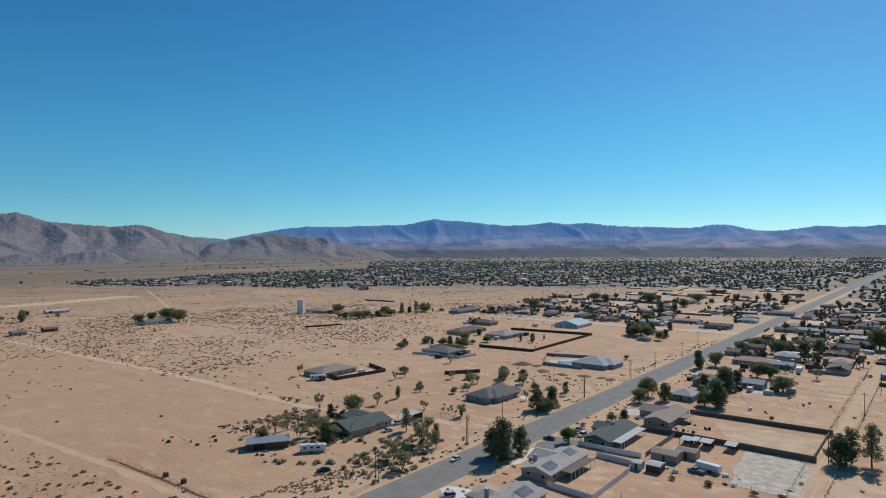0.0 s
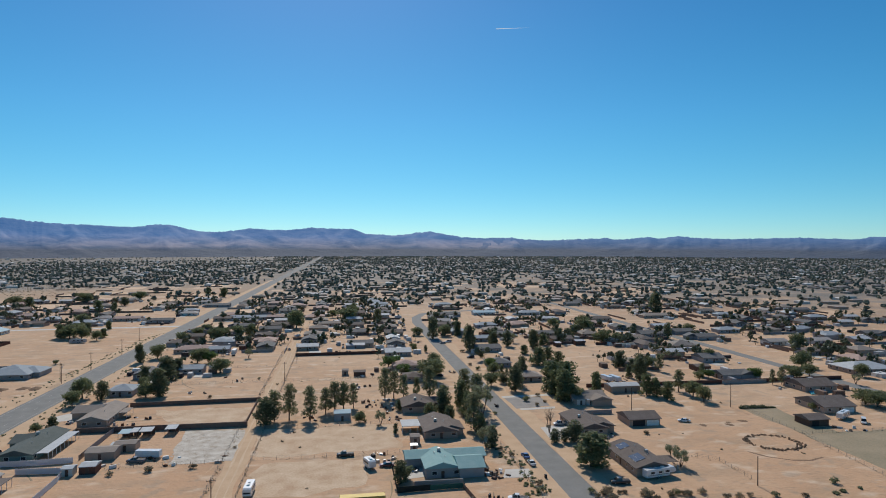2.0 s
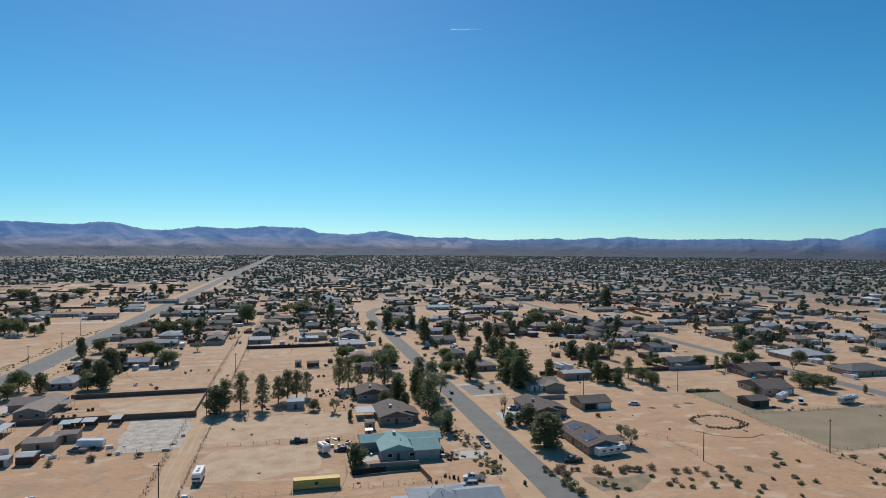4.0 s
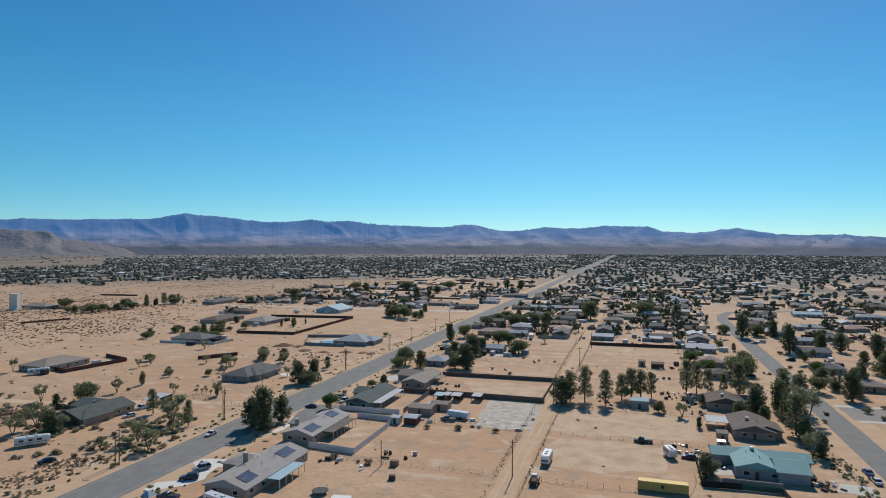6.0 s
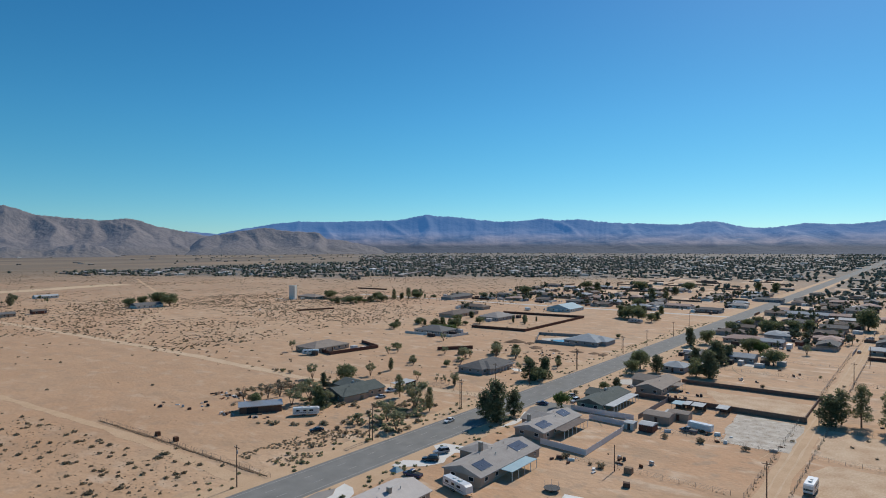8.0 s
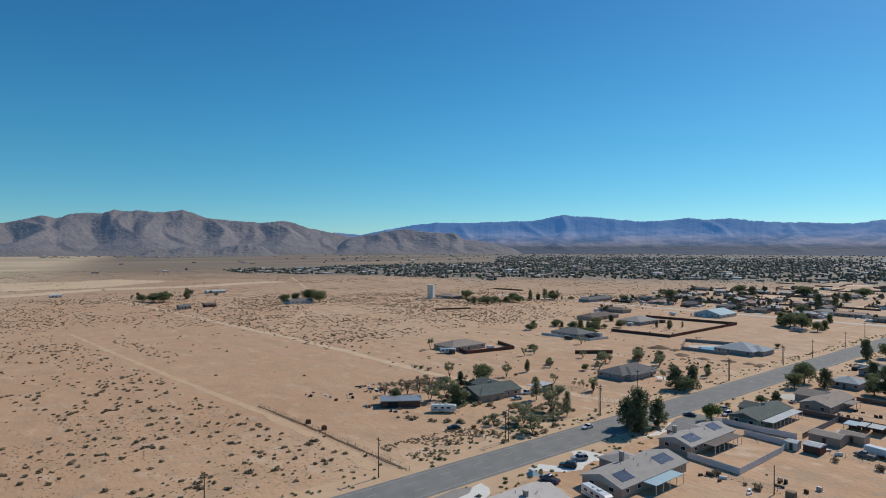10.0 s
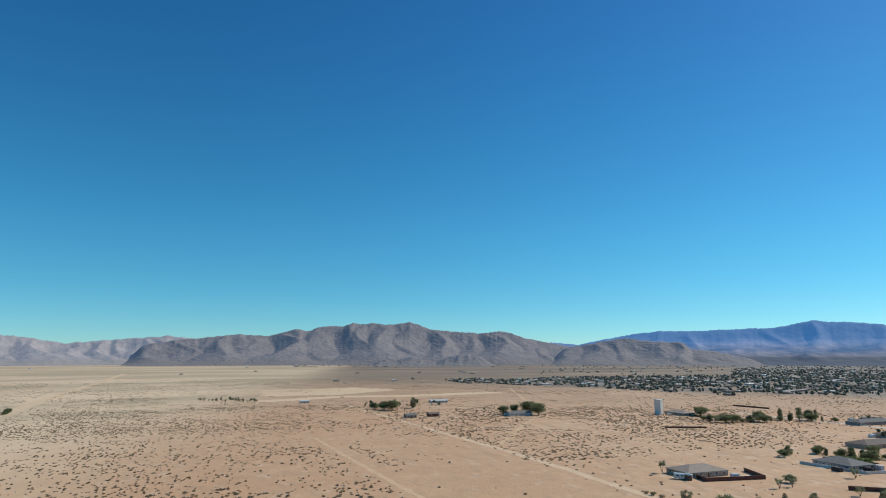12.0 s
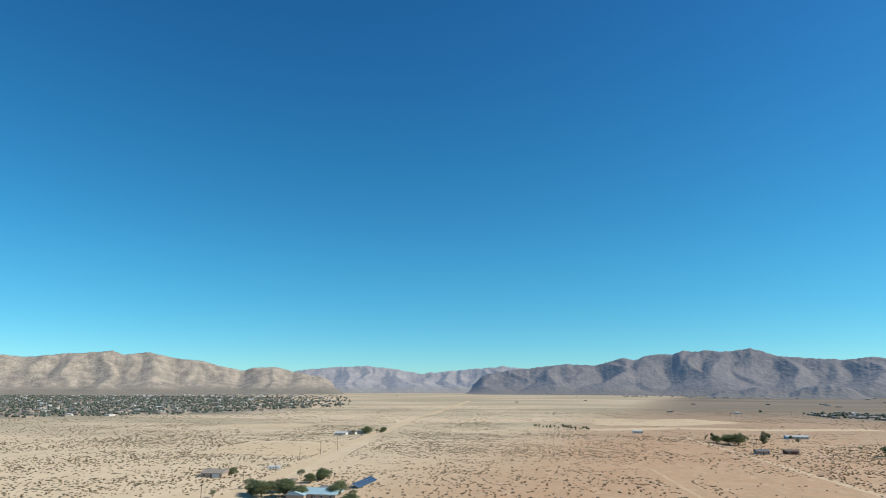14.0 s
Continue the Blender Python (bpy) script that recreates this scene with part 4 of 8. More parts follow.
def tree_meshes(kind, seed):
    """Trunk and crown of one tree, 10 m high."""
    rng = random.Random(seed)
    t, c = Solid(), Solid()
    blobs = []
    lean = rng.uniform(-0.35, 0.35)
    if kind == "broad":                      # low round shade tree
        t.rod((0, 0, -0.2), (lean, 0.1, 2.4), 0.38, 0.27, 8)
        for i in range(13):
            a = i * 2.4 + rng.uniform(-0.3, 0.3)
            rr, z = rng.uniform(1.8, 3.7), rng.uniform(2.3, 7.6)
            e = (lean + rr * math.cos(a), rr * math.sin(a), z)
            t.rod((lean, 0.1, rng.uniform(1.4, 2.4)), e, 0.14, 0.04, 5)
            blobs.append((*e, rng.uniform(1.7, 2.5)))
        blobs += [(lean, 0, 7.4, 2.4), (lean + 1, 0.8, 6.2, 2.8), (lean - 1.2, -0.6, 6.0, 2.8), (lean, 0, 4.6, 2.6)]
        leaf_cloud(c, blobs, 3000, 0.36, rng)
    elif kind == "dense":                    # tall dense eucalyptus-like crown down to the ground
        t.rod((0, 0, -0.2), (lean, 0, 6), 0.36, 0.2, 8)
        for i in range(19):
            z = 0.9 + i * 0.43 + rng.uniform(-0.2, 0.3)
            a, rr = i * 2.4, rng.uniform(0.5, 2.5) * (1.0 if z < 6.5 else 0.6)
            e = (lean * z / 8 + rr * math.cos(a), rr * math.sin(a), z)
            t.rod((lean * z / 9, 0, z - 0.7), e, 0.09, 0.03, 4)
            blobs.append((*e, rng.uniform(0.95, 1.6)))
        blobs.append((lean, 0, 9.0, 0.85))
        leaf_cloud(c, blobs, 2500, 0.33, rng, 0.95)
    elif kind == "pine":                     # thin desert pine with open layers
        t.rod((0, 0, -0.2), (lean, 0.1, 9.2), 0.21, 0.05, 7)
        for i in range(17):
            z = 2.0 + i * 0.46
            a, rr = i * 2.4 + rng.uniform(-0.4, 0.4), rng.uniform(0.7, 1.0) * (2.5 - 0.24 * (z - 2)) * (0.75 if z < 3 else 1)
            e = (lean * z / 9 + rr * math.cos(a), rr * math.sin(a), z + 0.35)
            t.rod((lean * z / 9, 0, z - 0.1), e, 0.06, 0.02, 4)
            blobs.append((e[0] * 0.75, e[1] * 0.75, e[2], rng.uniform(0.75, 1.25)))
        blobs.append((lean, 0, 9.4, 0.5))
        leaf_cloud(c, blobs, 2100, 0.23, rng, 0.9)
    elif kind == "column":                   # clipped upright evergreen
        t.rod((0, 0, -0.2), (0, 0, 3), 0.25, 0.2, 6)
        for i in range(9):
            z = 1.1 + i * 0.95
            blobs.append((rng.uniform(-0.25, 0.25), rng.uniform(-0.25, 0.25), z, 1.9 * math.sin(math.pi * (0.22 + 0.66 * i / 8)) ** 0.7))
        leaf_cloud(c, blobs, 1400, 0.3, rng, 0.7)
    elif kind == "open":                     # small airy olive tree or mesquite
        for i in range(4):
            a = i * 1.6 + rng.uniform(-0.4, 0.4)
            t.rod((0, 0, -0.2), (math.cos(a) * 1.6, math.sin(a) * 1.6, 5), 0.2, 0.09, 5)
            for k in range(3):
                b = a + rng.uniform(-0.8, 0.8)
                e = (math.cos(b) * rng.uniform(1.6, 3.2), math.sin(b) * rng.uniform(1.6, 3.2), rng.uniform(4.6, 8.8))
                t.rod((math.cos(a) * 1.2, math.sin(a) * 1.2, 3.8), e, 0.08, 0.02, 4)
                blobs.append((*e, rng.uniform(1.0, 1.7)))
        leaf_cloud(c, blobs, 1300, 0.32, rng, 0.85)
    else:                                    # bare
        for i in range(5):
            a = i * 1.26 + rng.uniform(-0.3, 0.3)
            m = Vector((math.cos(a) * 0.9, math.sin(a) * 0.9, 4.2))
            t.rod((0, 0, -0.2), m, 0.2, 0.1, 5)
            for k in range(6):
                e = m + Vector((rng.uniform(-1.6, 1.6), rng.uniform(-1.6, 1.6), rng.uniform(1.5, 5.2)))
                t.rod(m, e, 0.07, 0.025, 4)
                for q in range(4):
                    f = m.lerp(e, rng.uniform(0.4, 1))
                    c.rod(f, f + Vector((rng.uniform(-0.9, 0.9), rng.uniform(-0.9, 0.9), rng.uniform(0.2, 1.3))), 0.03, 0.01, 3)
    return t, c


TREE_LOOK = {"broad": ("leaf_mid", "round leafy green shade tree on bare sand", 4), "dense": ("leaf_dark", "tall dense dark green tree beside the road", 4),
             "pine": ("leaf_olive", "slim desert pine with an open crown", 4), "column": ("leaf_dark", "narrow upright clipped evergreen tree", 2),
             "open": ("leaf_airy", "small airy olive green tree", 4), "bare": ("twig", "leafless grey brush tree", 2), "bright": ("leaf_bright", "round tree with fresh green leaves", 3),
             "lush": ("leaf_mid", "tall bushy green tree leafy down to the ground", 4)}
TREES = {}


def tree(kind, x, y, height, wide=1.0, turn=None):
    """wide: crown width against the usual for that height."""
    look_mat, label, n = TREE_LOOK[kind]
    k = int(abs(x * 7.3 + y * 3.1)) % n
    if (kind, k) not in TREES:
        t, c = tree_meshes({"bright": "broad", "lush": "dense"}.get(kind, kind), 31 * k + len(kind) * 7 + 5)
        TREES[kind, k] = (t.mesh("trunk", M["pale_bark"], True), c.mesh("crown", M[look_mat]))
    ob = thing("tree", x, y, (x * 37 + y * 91) % 360 if turn is None else turn, label, "tree", "trees")
    s = height / 10
    ob.scale = (s * wide, s * wide, s)
    part("trunk", TREES[kind, k][0], None, ob)
    part("crown", TREES[kind, k][1], None, ob)
    return ob


def bush_into(s, x, y, r, h, rng, n=16):
    """A low desert bush: a few stems with leaf sprays."""
    for _ in range(n):
        a, d = rng.uniform(0, 6.283), rng.uniform(0.15, 1) * r
        e = Vector((x + math.cos(a) * d, y + math.sin(a) * d, h * rng.uniform(0.35, 1.0) * (1.15 - 0.6 * d / r)))
        u = Vector((rng.gauss(0, 1), rng.gauss(0, 1), rng.gauss(0, 0.5))).normalized() * r * rng.uniform(0.3, 0.5)
        w = Vector((rng.gauss(0, 1), rng.gauss(0, 1), rng.gauss(0, 1))).normalized() * r * rng.uniform(0.22, 0.4)
        s.poly([e - u, e - w, e + u, e + w])
    s.hull([(x - r * 0.5, y - r * 0.4, -0.05), (x + r * 0.45, y - r * 0.5, -0.05), (x + r * 0.5, y + r * 0.4, -0.05), (x - r * 0.4, y + r * 0.5, -0.05)],
           [(x - r * 0.7, y - r * 0.5, h * 0.5), (x + r * 0.6, y - r * 0.6, h * 0.42), (x + r * 0.65, y + r * 0.6, h * 0.55), (x - r * 0.5, y + r * 0.7, h * 0.45)])


SHRUBS = []


def shrub(x, y, r, h):
    """A single desert shrub or garden bush."""
    if not SHRUBS:
        for k, m in enumerate(("leaf_olive", "leaf_dry", "leaf_dry", "leaf_straw")):
            s, r2 = Solid(), random.Random(k + 90)
            for _ in range(5):
                s.rod((0, 0, -0.1), (r2.uniform(-0.6, 0.6), r2.uniform(-0.6, 0.6), 0.7), 0.04, 0.015, 4)
            leaf_cloud(s, [(r2.uniform(-0.5, 0.5), r2.uniform(-0.5, 0.5), r2.uniform(0.3, 0.65), r2.uniform(0.35, 0.5)) for _ in range(7)], 330, 0.13, r2, 0.8)
            SHRUBS.append(s.mesh("shrub", M[m]))
    k = int(abs(x * 5.1 + y * 3.7)) % 4
    ob = new("shrub", SHRUBS[k])
    ob.matrix_basis = pose(x, y, 0, 0, 0, (x * 77 + y * 31) % 360)
    ob.scale = (r, r, h)
    return tagged(ob, ("grey green desert shrub on sand", "grey brown desert shrub on sand", "dry brown desert shrub on sand", "pale straw grey shrub on sand")[k], "shrub", "shrubs")


def lot_wall(x, y, length, turn, h=1.7, material="wall_block"):
    s = Solid().box(0, -0.1, -0.1, length, 0.1, h)
    s.box(-0.05, -0.15, h, length + 0.05, 0.15, h + 0.08)
    return one("lot_wall", s, material, "plain block wall between sandy house lots", "wall", group="lot walls", at=pose(x, y, 0, 0, 0, turn))


def brush(name, spots, material, label, seed, n=16):
    """Bushes past counting, joined. spots: (x, y, radius, height)."""
    s, rng = Solid(), random.Random(seed)
    for x, y, r, h in spots:
        bush_into(s, x, y, r, h, rng, n)
    return one(name, s, material, label, "bushes", "stuff")


# ---------------------------------------------------------------- poles, fences, walls
def utility_pole(x, y, h=10.5, arm=2.4, turn=0, label="brown wooden utility pole with a crossarm"):
    ob = thing("utility_pole", x, y, turn, label, "utility pole", "utility poles")
    part("pole", Solid().rod((0, 0, -0.3), (0, 0, h), 0.17, 0.11, 8), "wood_pole", ob)
    if arm:
        a = part("crossarm", Solid().box(-arm / 2, -0.06, h - 0.75, arm / 2, 0.06, h - 0.6), "wood_pole", ob)
        for f in (-0.9, -0.3, 0.3, 0.9):
            part("insulator", Solid().rod((f * arm / 2, 0, h - 0.6), (f * arm / 2, 0, h - 0.4), 0.05, 0.04), "metal_grey", a)
        part("transformer", Solid().rod((0.3, 0, h - 2.3), (0.3, 0, h - 1.4), 0.2, 0.2, 8), "metal_grey", ob) if int(abs(x)) % 3 == 0 else None
    return ob


FENCE_LINES = []


def wire_fence(points, label="sagging wire fence on thin metal posts", gap=4.0, h=1.3, wires=4, posts="wire"):
    FENCE_LINES.extend(zip(points, points[1:]))
    ob = thing("wire_fence", points[0][0], points[0][1], 0, label, "fence")
    ox, oy = points[0]
    me = Solid().rod((0, 0, -0.2), (0, 0, h), 0.05, 0.05, 5).mesh("post", M[posts])
    for (ax, ay), (bx, by) in zip(points, points[1:]):
        n = max(1, int(math.hypot(bx - ax, by - ay) / gap))
        for i in range(n + 1):
            part("post", me, None, ob, at=pose(ax - ox + (bx - ax) * i / n, ay - oy + (by - ay) * i / n, 0, random.uniform(-3, 3), random.uniform(-3, 3)))
        for k in range(wires):
            z = h * (0.15 + 0.82 * k / max(1, wires - 1))
            part("wire", Solid().rod((ax - ox, ay - oy, z), (bx - ox, by - oy, z), 0.018, 0.018, 3), "wire", ob)
    return ob


def panel_fence(points, material="vinyl", h=1.8, gap=2.4, label="white vinyl panel fence", name="panel_fence", thick=0.06):
    ob = thing(name, points[0][0], points[0][1], 0, label, "fence")
    ox, oy = points[0]
    meshes = {}
    post = Solid().box(-0.07, -0.07, -0.2, 0.07, 0.07, h + 0.1).mesh("post", M[material])
    for (ax, ay), (bx, by) in zip(points, points[1:]):
        ln = math.hypot(bx - ax, by - ay)
        n = max(1, round(ln / gap))
        st = ln / n
        key = round(st, 2)
        if key not in meshes:
            s, m, low = Solid(), max(3, int(st / 0.3)), []
            for k in range(m):
                a, q = -st / 2 + st * k / m, st / m
                low += [(a, -thick * 0.3), (a + q * 0.08, -thick / 2), (a + q * 0.92, -thick / 2)]
            low += [(st / 2, -thick * 0.3), (st / 2, thick / 2), (-st / 2, thick / 2)]
            s.hull([(x, y, 0.04) for x, y in low], [(x, y, h) for x, y in low])
            meshes[key] = s.mesh("panel", M[material])
        ang = math.degrees(math.atan2(by - ay, bx - ax))
        for i in range(n):
            f = (i + 0.5) / n
            part("panel", meshes[key], None, ob, at=pose(ax - ox + (bx - ax) * f, ay - oy + (by - ay) * f, 0, 0, 0, ang))
            part("post", post, None, ob, at=pose(ax - ox + (bx - ax) * i / n, ay - oy + (by - ay) * i / n, 0, 0, 0, ang))
    return ob


def block_wall(points, material="wall_block", h=1.7, label="brown block garden wall", thick=0.22, name="block_wall"):
    ob = thing(name, points[0][0], points[0][1], 0, label, "wall")
    ox, oy = points[0]
    for (ax, ay), (bx, by) in zip(points, points[1:]):
        ln = math.hypot(bx - ax, by - ay)
        ang = math.degrees(math.atan2(by - ay, bx - ax))
        at = pose(ax - ox, ay - oy, 0, 0, 0, ang)
        s = Solid()
        courses = max(3, int(h / 0.4))
        for k in range(courses):
            z0 = -0.1 if k == 0 else k * h / courses
            s.box(0, -thick / 2 + 0.006 * (k % 2), z0, ln, thick / 2 - 0.006 * (k % 2), (k + 1) * h / courses)
        w = part("wall_run", s, material, ob, at=at)
        part("cap", Solid().box(-0.05, -thick / 2 - 0.05, h, ln + 0.05, thick / 2 + 0.05, h + 0.08), material, w)
        for i in range(int(ln / 7) + 1):
            part("pier", Solid().box(i * 7 - 0.2, -0.24, -0.1, i * 7 + 0.2, 0.24, h + 0.05), material, w)
    return ob


def box_thing(name, x, y, w, d, h, material, label, category, turn=0, z=0.0, taper=0.05):
    return one(name, Solid().box(-w / 2, -d / 2, 0, w / 2, d / 2, h, taper), material, label, category, at=pose(x, y, z, 0, 0, turn))


def junk(x, y, n, spread, seed, label="heap of scrap wood and rusty metal on the sand"):
    """A heap of small scrap."""
    rng = random.Random(seed)
    ob = thing("scrap_heap", x, y, 0, label, "scrap heap")
    for k in range(n):
        s = Solid()
        w, d, h = rng.uniform(0.4, 2.2), rng.uniform(0.3, 1.2), rng.uniform(0.2, 1.1)
        s.box(-w / 2, -d / 2, 0, w / 2, d / 2, h, min(w, d) * 0.12)
        if k % 3 == 0:
            s.rod((-w, 0, 0.1), (w, d * 0.4, h), 0.06, 0.05, 5)
        part("scrap", s, rng.choice(["rust", "metal_dark", "wood", "metal_grey", "plastic_black", "siding_dark", "trim_white"]), ob,
             at=pose(rng.uniform(-spread, spread), rng.uniform(-spread * 0.6, spread * 0.6), -0.03, 0, 0, rng.uniform(0, 180)))
    return ob


def dirt_heap(x, y, r, h, seed):
    """A dumped heap of dark soil with an uneven slope."""
    s, n, m = Solid(), 20, 7
    for k in range(m + 1):
        f = k / m
        for i in range(n):
            a = 2 * math.pi * i / n
            q = r * (1 - f) * (1 + 0.25 * noise.noise((math.cos(a) * 1.4, math.sin(a) * 1.4, seed)))
            s.v.append((q * math.cos(a) * 1.5, q * math.sin(a), -0.1 + h * f ** 0.8 * (1 + 0.3 * noise.noise((q * math.cos(a) * 0.8, q * math.sin(a) * 0.8, seed + 4)))))
    for k in range(m):
        for i in range(n):
            j = (i + 1) % n
            s.f.append((k * n + i, k * n + j, k * n + n + j, k * n + n + i))
    return one("earth_mound", s, "soil", "mound of dumped dark brown soil on sand", "mound", group="mounds of soil", at=pose(x, y, 0, 0, 0, seed * 40))
# ---------------------------------------------------------------- the setting
ground()
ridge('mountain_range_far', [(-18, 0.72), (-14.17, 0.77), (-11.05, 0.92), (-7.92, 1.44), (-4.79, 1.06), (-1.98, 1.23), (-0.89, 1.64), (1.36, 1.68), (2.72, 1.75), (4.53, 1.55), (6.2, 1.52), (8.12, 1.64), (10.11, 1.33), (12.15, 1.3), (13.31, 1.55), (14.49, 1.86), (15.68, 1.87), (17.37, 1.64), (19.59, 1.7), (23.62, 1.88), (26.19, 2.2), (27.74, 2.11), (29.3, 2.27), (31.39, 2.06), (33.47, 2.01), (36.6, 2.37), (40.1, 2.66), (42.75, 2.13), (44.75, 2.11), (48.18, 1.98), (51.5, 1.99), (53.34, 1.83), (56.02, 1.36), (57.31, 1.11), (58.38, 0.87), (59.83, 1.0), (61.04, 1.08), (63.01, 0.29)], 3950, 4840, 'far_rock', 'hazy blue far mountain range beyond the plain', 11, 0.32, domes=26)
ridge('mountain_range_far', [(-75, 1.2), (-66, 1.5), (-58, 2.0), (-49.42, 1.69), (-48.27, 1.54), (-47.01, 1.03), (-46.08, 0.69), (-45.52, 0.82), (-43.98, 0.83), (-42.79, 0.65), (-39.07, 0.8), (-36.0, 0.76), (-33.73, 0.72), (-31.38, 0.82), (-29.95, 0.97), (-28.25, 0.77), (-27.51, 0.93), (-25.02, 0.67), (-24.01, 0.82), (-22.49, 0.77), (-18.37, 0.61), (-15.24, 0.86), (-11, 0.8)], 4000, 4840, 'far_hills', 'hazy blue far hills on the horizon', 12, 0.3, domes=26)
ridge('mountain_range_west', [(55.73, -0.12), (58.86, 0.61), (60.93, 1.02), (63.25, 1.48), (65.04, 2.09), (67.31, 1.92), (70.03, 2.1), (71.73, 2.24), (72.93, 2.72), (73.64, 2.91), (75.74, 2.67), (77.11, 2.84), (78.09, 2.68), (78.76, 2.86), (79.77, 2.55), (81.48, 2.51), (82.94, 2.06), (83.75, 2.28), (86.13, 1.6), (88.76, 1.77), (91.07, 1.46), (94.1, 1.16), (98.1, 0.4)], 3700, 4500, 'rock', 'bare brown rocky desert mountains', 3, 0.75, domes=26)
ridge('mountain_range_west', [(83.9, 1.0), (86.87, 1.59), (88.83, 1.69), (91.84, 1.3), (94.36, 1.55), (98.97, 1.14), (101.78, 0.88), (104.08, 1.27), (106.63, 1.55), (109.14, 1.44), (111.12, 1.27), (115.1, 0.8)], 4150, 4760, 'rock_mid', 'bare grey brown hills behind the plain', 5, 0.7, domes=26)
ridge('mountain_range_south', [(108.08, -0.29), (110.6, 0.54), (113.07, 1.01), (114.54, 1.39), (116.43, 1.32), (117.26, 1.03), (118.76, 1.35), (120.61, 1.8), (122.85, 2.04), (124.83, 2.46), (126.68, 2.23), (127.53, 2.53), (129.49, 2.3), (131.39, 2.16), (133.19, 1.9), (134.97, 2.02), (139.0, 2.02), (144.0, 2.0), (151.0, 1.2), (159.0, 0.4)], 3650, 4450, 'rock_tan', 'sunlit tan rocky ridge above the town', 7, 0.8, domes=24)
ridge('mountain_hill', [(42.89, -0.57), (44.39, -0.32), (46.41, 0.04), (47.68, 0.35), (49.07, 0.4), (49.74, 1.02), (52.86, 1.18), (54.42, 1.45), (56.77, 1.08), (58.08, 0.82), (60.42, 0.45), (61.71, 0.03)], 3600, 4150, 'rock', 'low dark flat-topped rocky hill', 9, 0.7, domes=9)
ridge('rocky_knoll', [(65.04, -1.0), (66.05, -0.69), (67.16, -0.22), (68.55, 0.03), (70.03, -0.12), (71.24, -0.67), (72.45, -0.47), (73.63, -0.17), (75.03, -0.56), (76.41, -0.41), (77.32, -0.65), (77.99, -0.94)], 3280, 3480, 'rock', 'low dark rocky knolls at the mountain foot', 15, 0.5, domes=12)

strip("road", [(-130, -400, 15), (-130, 4300, 15)], "asphalt", "long straight grey asphalt road with worn paint", 0.03)
for x in (-141.5, -119):
    strip("road_shoulder", [(x, -400, 9), (x, 900, 9), (x, 1300, 4)], "track", "sandy shoulder along the asphalt", 0.015, "shoulder", 0.9)
for x in (-136.1, -123.9):
    strip("edge_line", [(x, -100, 0.2), (x, 1600, 0.2)], "line", "faded white line along the road edge", 0.04, "road marking")
dash = Solid().box(-0.09, -1.6, 0, 0.09, 1.6, 0.012).mesh("dash", M["line"])
marks = thing("road_markings", -130, 0, 0, "broken worn centre and turn lane lines", "road marking", kind="structure")
for i in range(70):
    for dx in (-2.2, 2.2):
        part("dash", dash, None, marks, at=pose(dx, 60 + i * 12, 0.032))
strip("road", [(68, -60, 9), (68, 560, 9), (72, 600, 9), (82, 630, 9), (105, 648, 9), (140, 656, 9)], "asphalt", "narrow grey asphalt residential road", 0.03)
for x in (61, 76):
    strip("road_shoulder", [(x, -60, 6), (x, 540, 6)], "track", "sandy shoulder of the residential road", 0.015, "shoulder", 1.0)
strip("dirt_track", [(-32.5, 60, 6.5), (-32.5, 620, 6)], "track", "rutted dirt service alley between the lots", 0.02, "dirt road", 0.7)
for x in (-33.7, -31.2):
    strip("rut", [(x, 60, 0.5), (x, 600, 0.5)], "pale_dirt", "pale wheel rut in the alley", 0.028, "rut", 0.25, 4)
strip("berm", [(-142, 101.2, 0.5), (-171, 99.8, 0.8), (-198, 98.8, 0.8), (-232, 96.3, 0.5)], "soil", "low dark bank along an old fence", 0.12, "bank", 0.5, 3)
strip("dirt_track", [(-139, 96, 6), (-171, 95, 4), (-220, 94, 3.4), (-311, 85, 3.2), (-456, 74, 2.8), (-499, 71, 2.5)], "track", "pale dirt track across the desert", 0.02, "dirt road", 0.9)
strip("dirt_track", [(-138, 213, 6), (-172, 205, 5), (-228, 186, 5), (-322, 185, 6), (-393, 182, 6), (-804, 152, 6)], "pale_dirt", "pale dirt track across the desert", 0.026, "dirt road", 0.9)
strip("dirt_track", [(-140, -166, 12), (-355, -175, 14), (-616, -208, 14), (-2301, -298, 16)], "pale_west", "wide straight dirt road to the hills", 0.024, "dirt road", 1.4)
strip("dirt_track", [(-420, 190, 4), (-640, 340, 4), (-1100, 520, 5)], "track", "faint dirt track across the plain", 0.022, "dirt road", 0.9)
strip("street", [(-137, 564, 8), (-560, 537, 6)], "concrete", "pale concrete residential side street", 0.025, "road")
strip("dirt_track", [(93, 395, 6), (125, 640, 6)], "track", "straight dirt service alley between lots", 0.02, "dirt road", 0.7)
strip("street", [(254, 130, 8), (254, 900, 8)], "asphalt", "grey asphalt street through the houses", 0.025, "road")
rng = random.Random(12)
for k in range(26):
    x, y, a, bend = rng.uniform(-95, 55), rng.uniform(150, 330), rng.uniform(0, 6.28), rng.uniform(-0.12, 0.12)
    if -42 < x < -22:
        continue
    line = []
    for i in range(9):
        line.append((x, y, 0.45))
        x, y, a = x + 3.2 * math.cos(a), y + 3.2 * math.sin(a), a + bend
    strip("tyre_track", line, "track" if k % 3 else "litter", "faint curving tyre track on the sand", 0.008 + 0.0004 * k, "track", 0.2, 3)

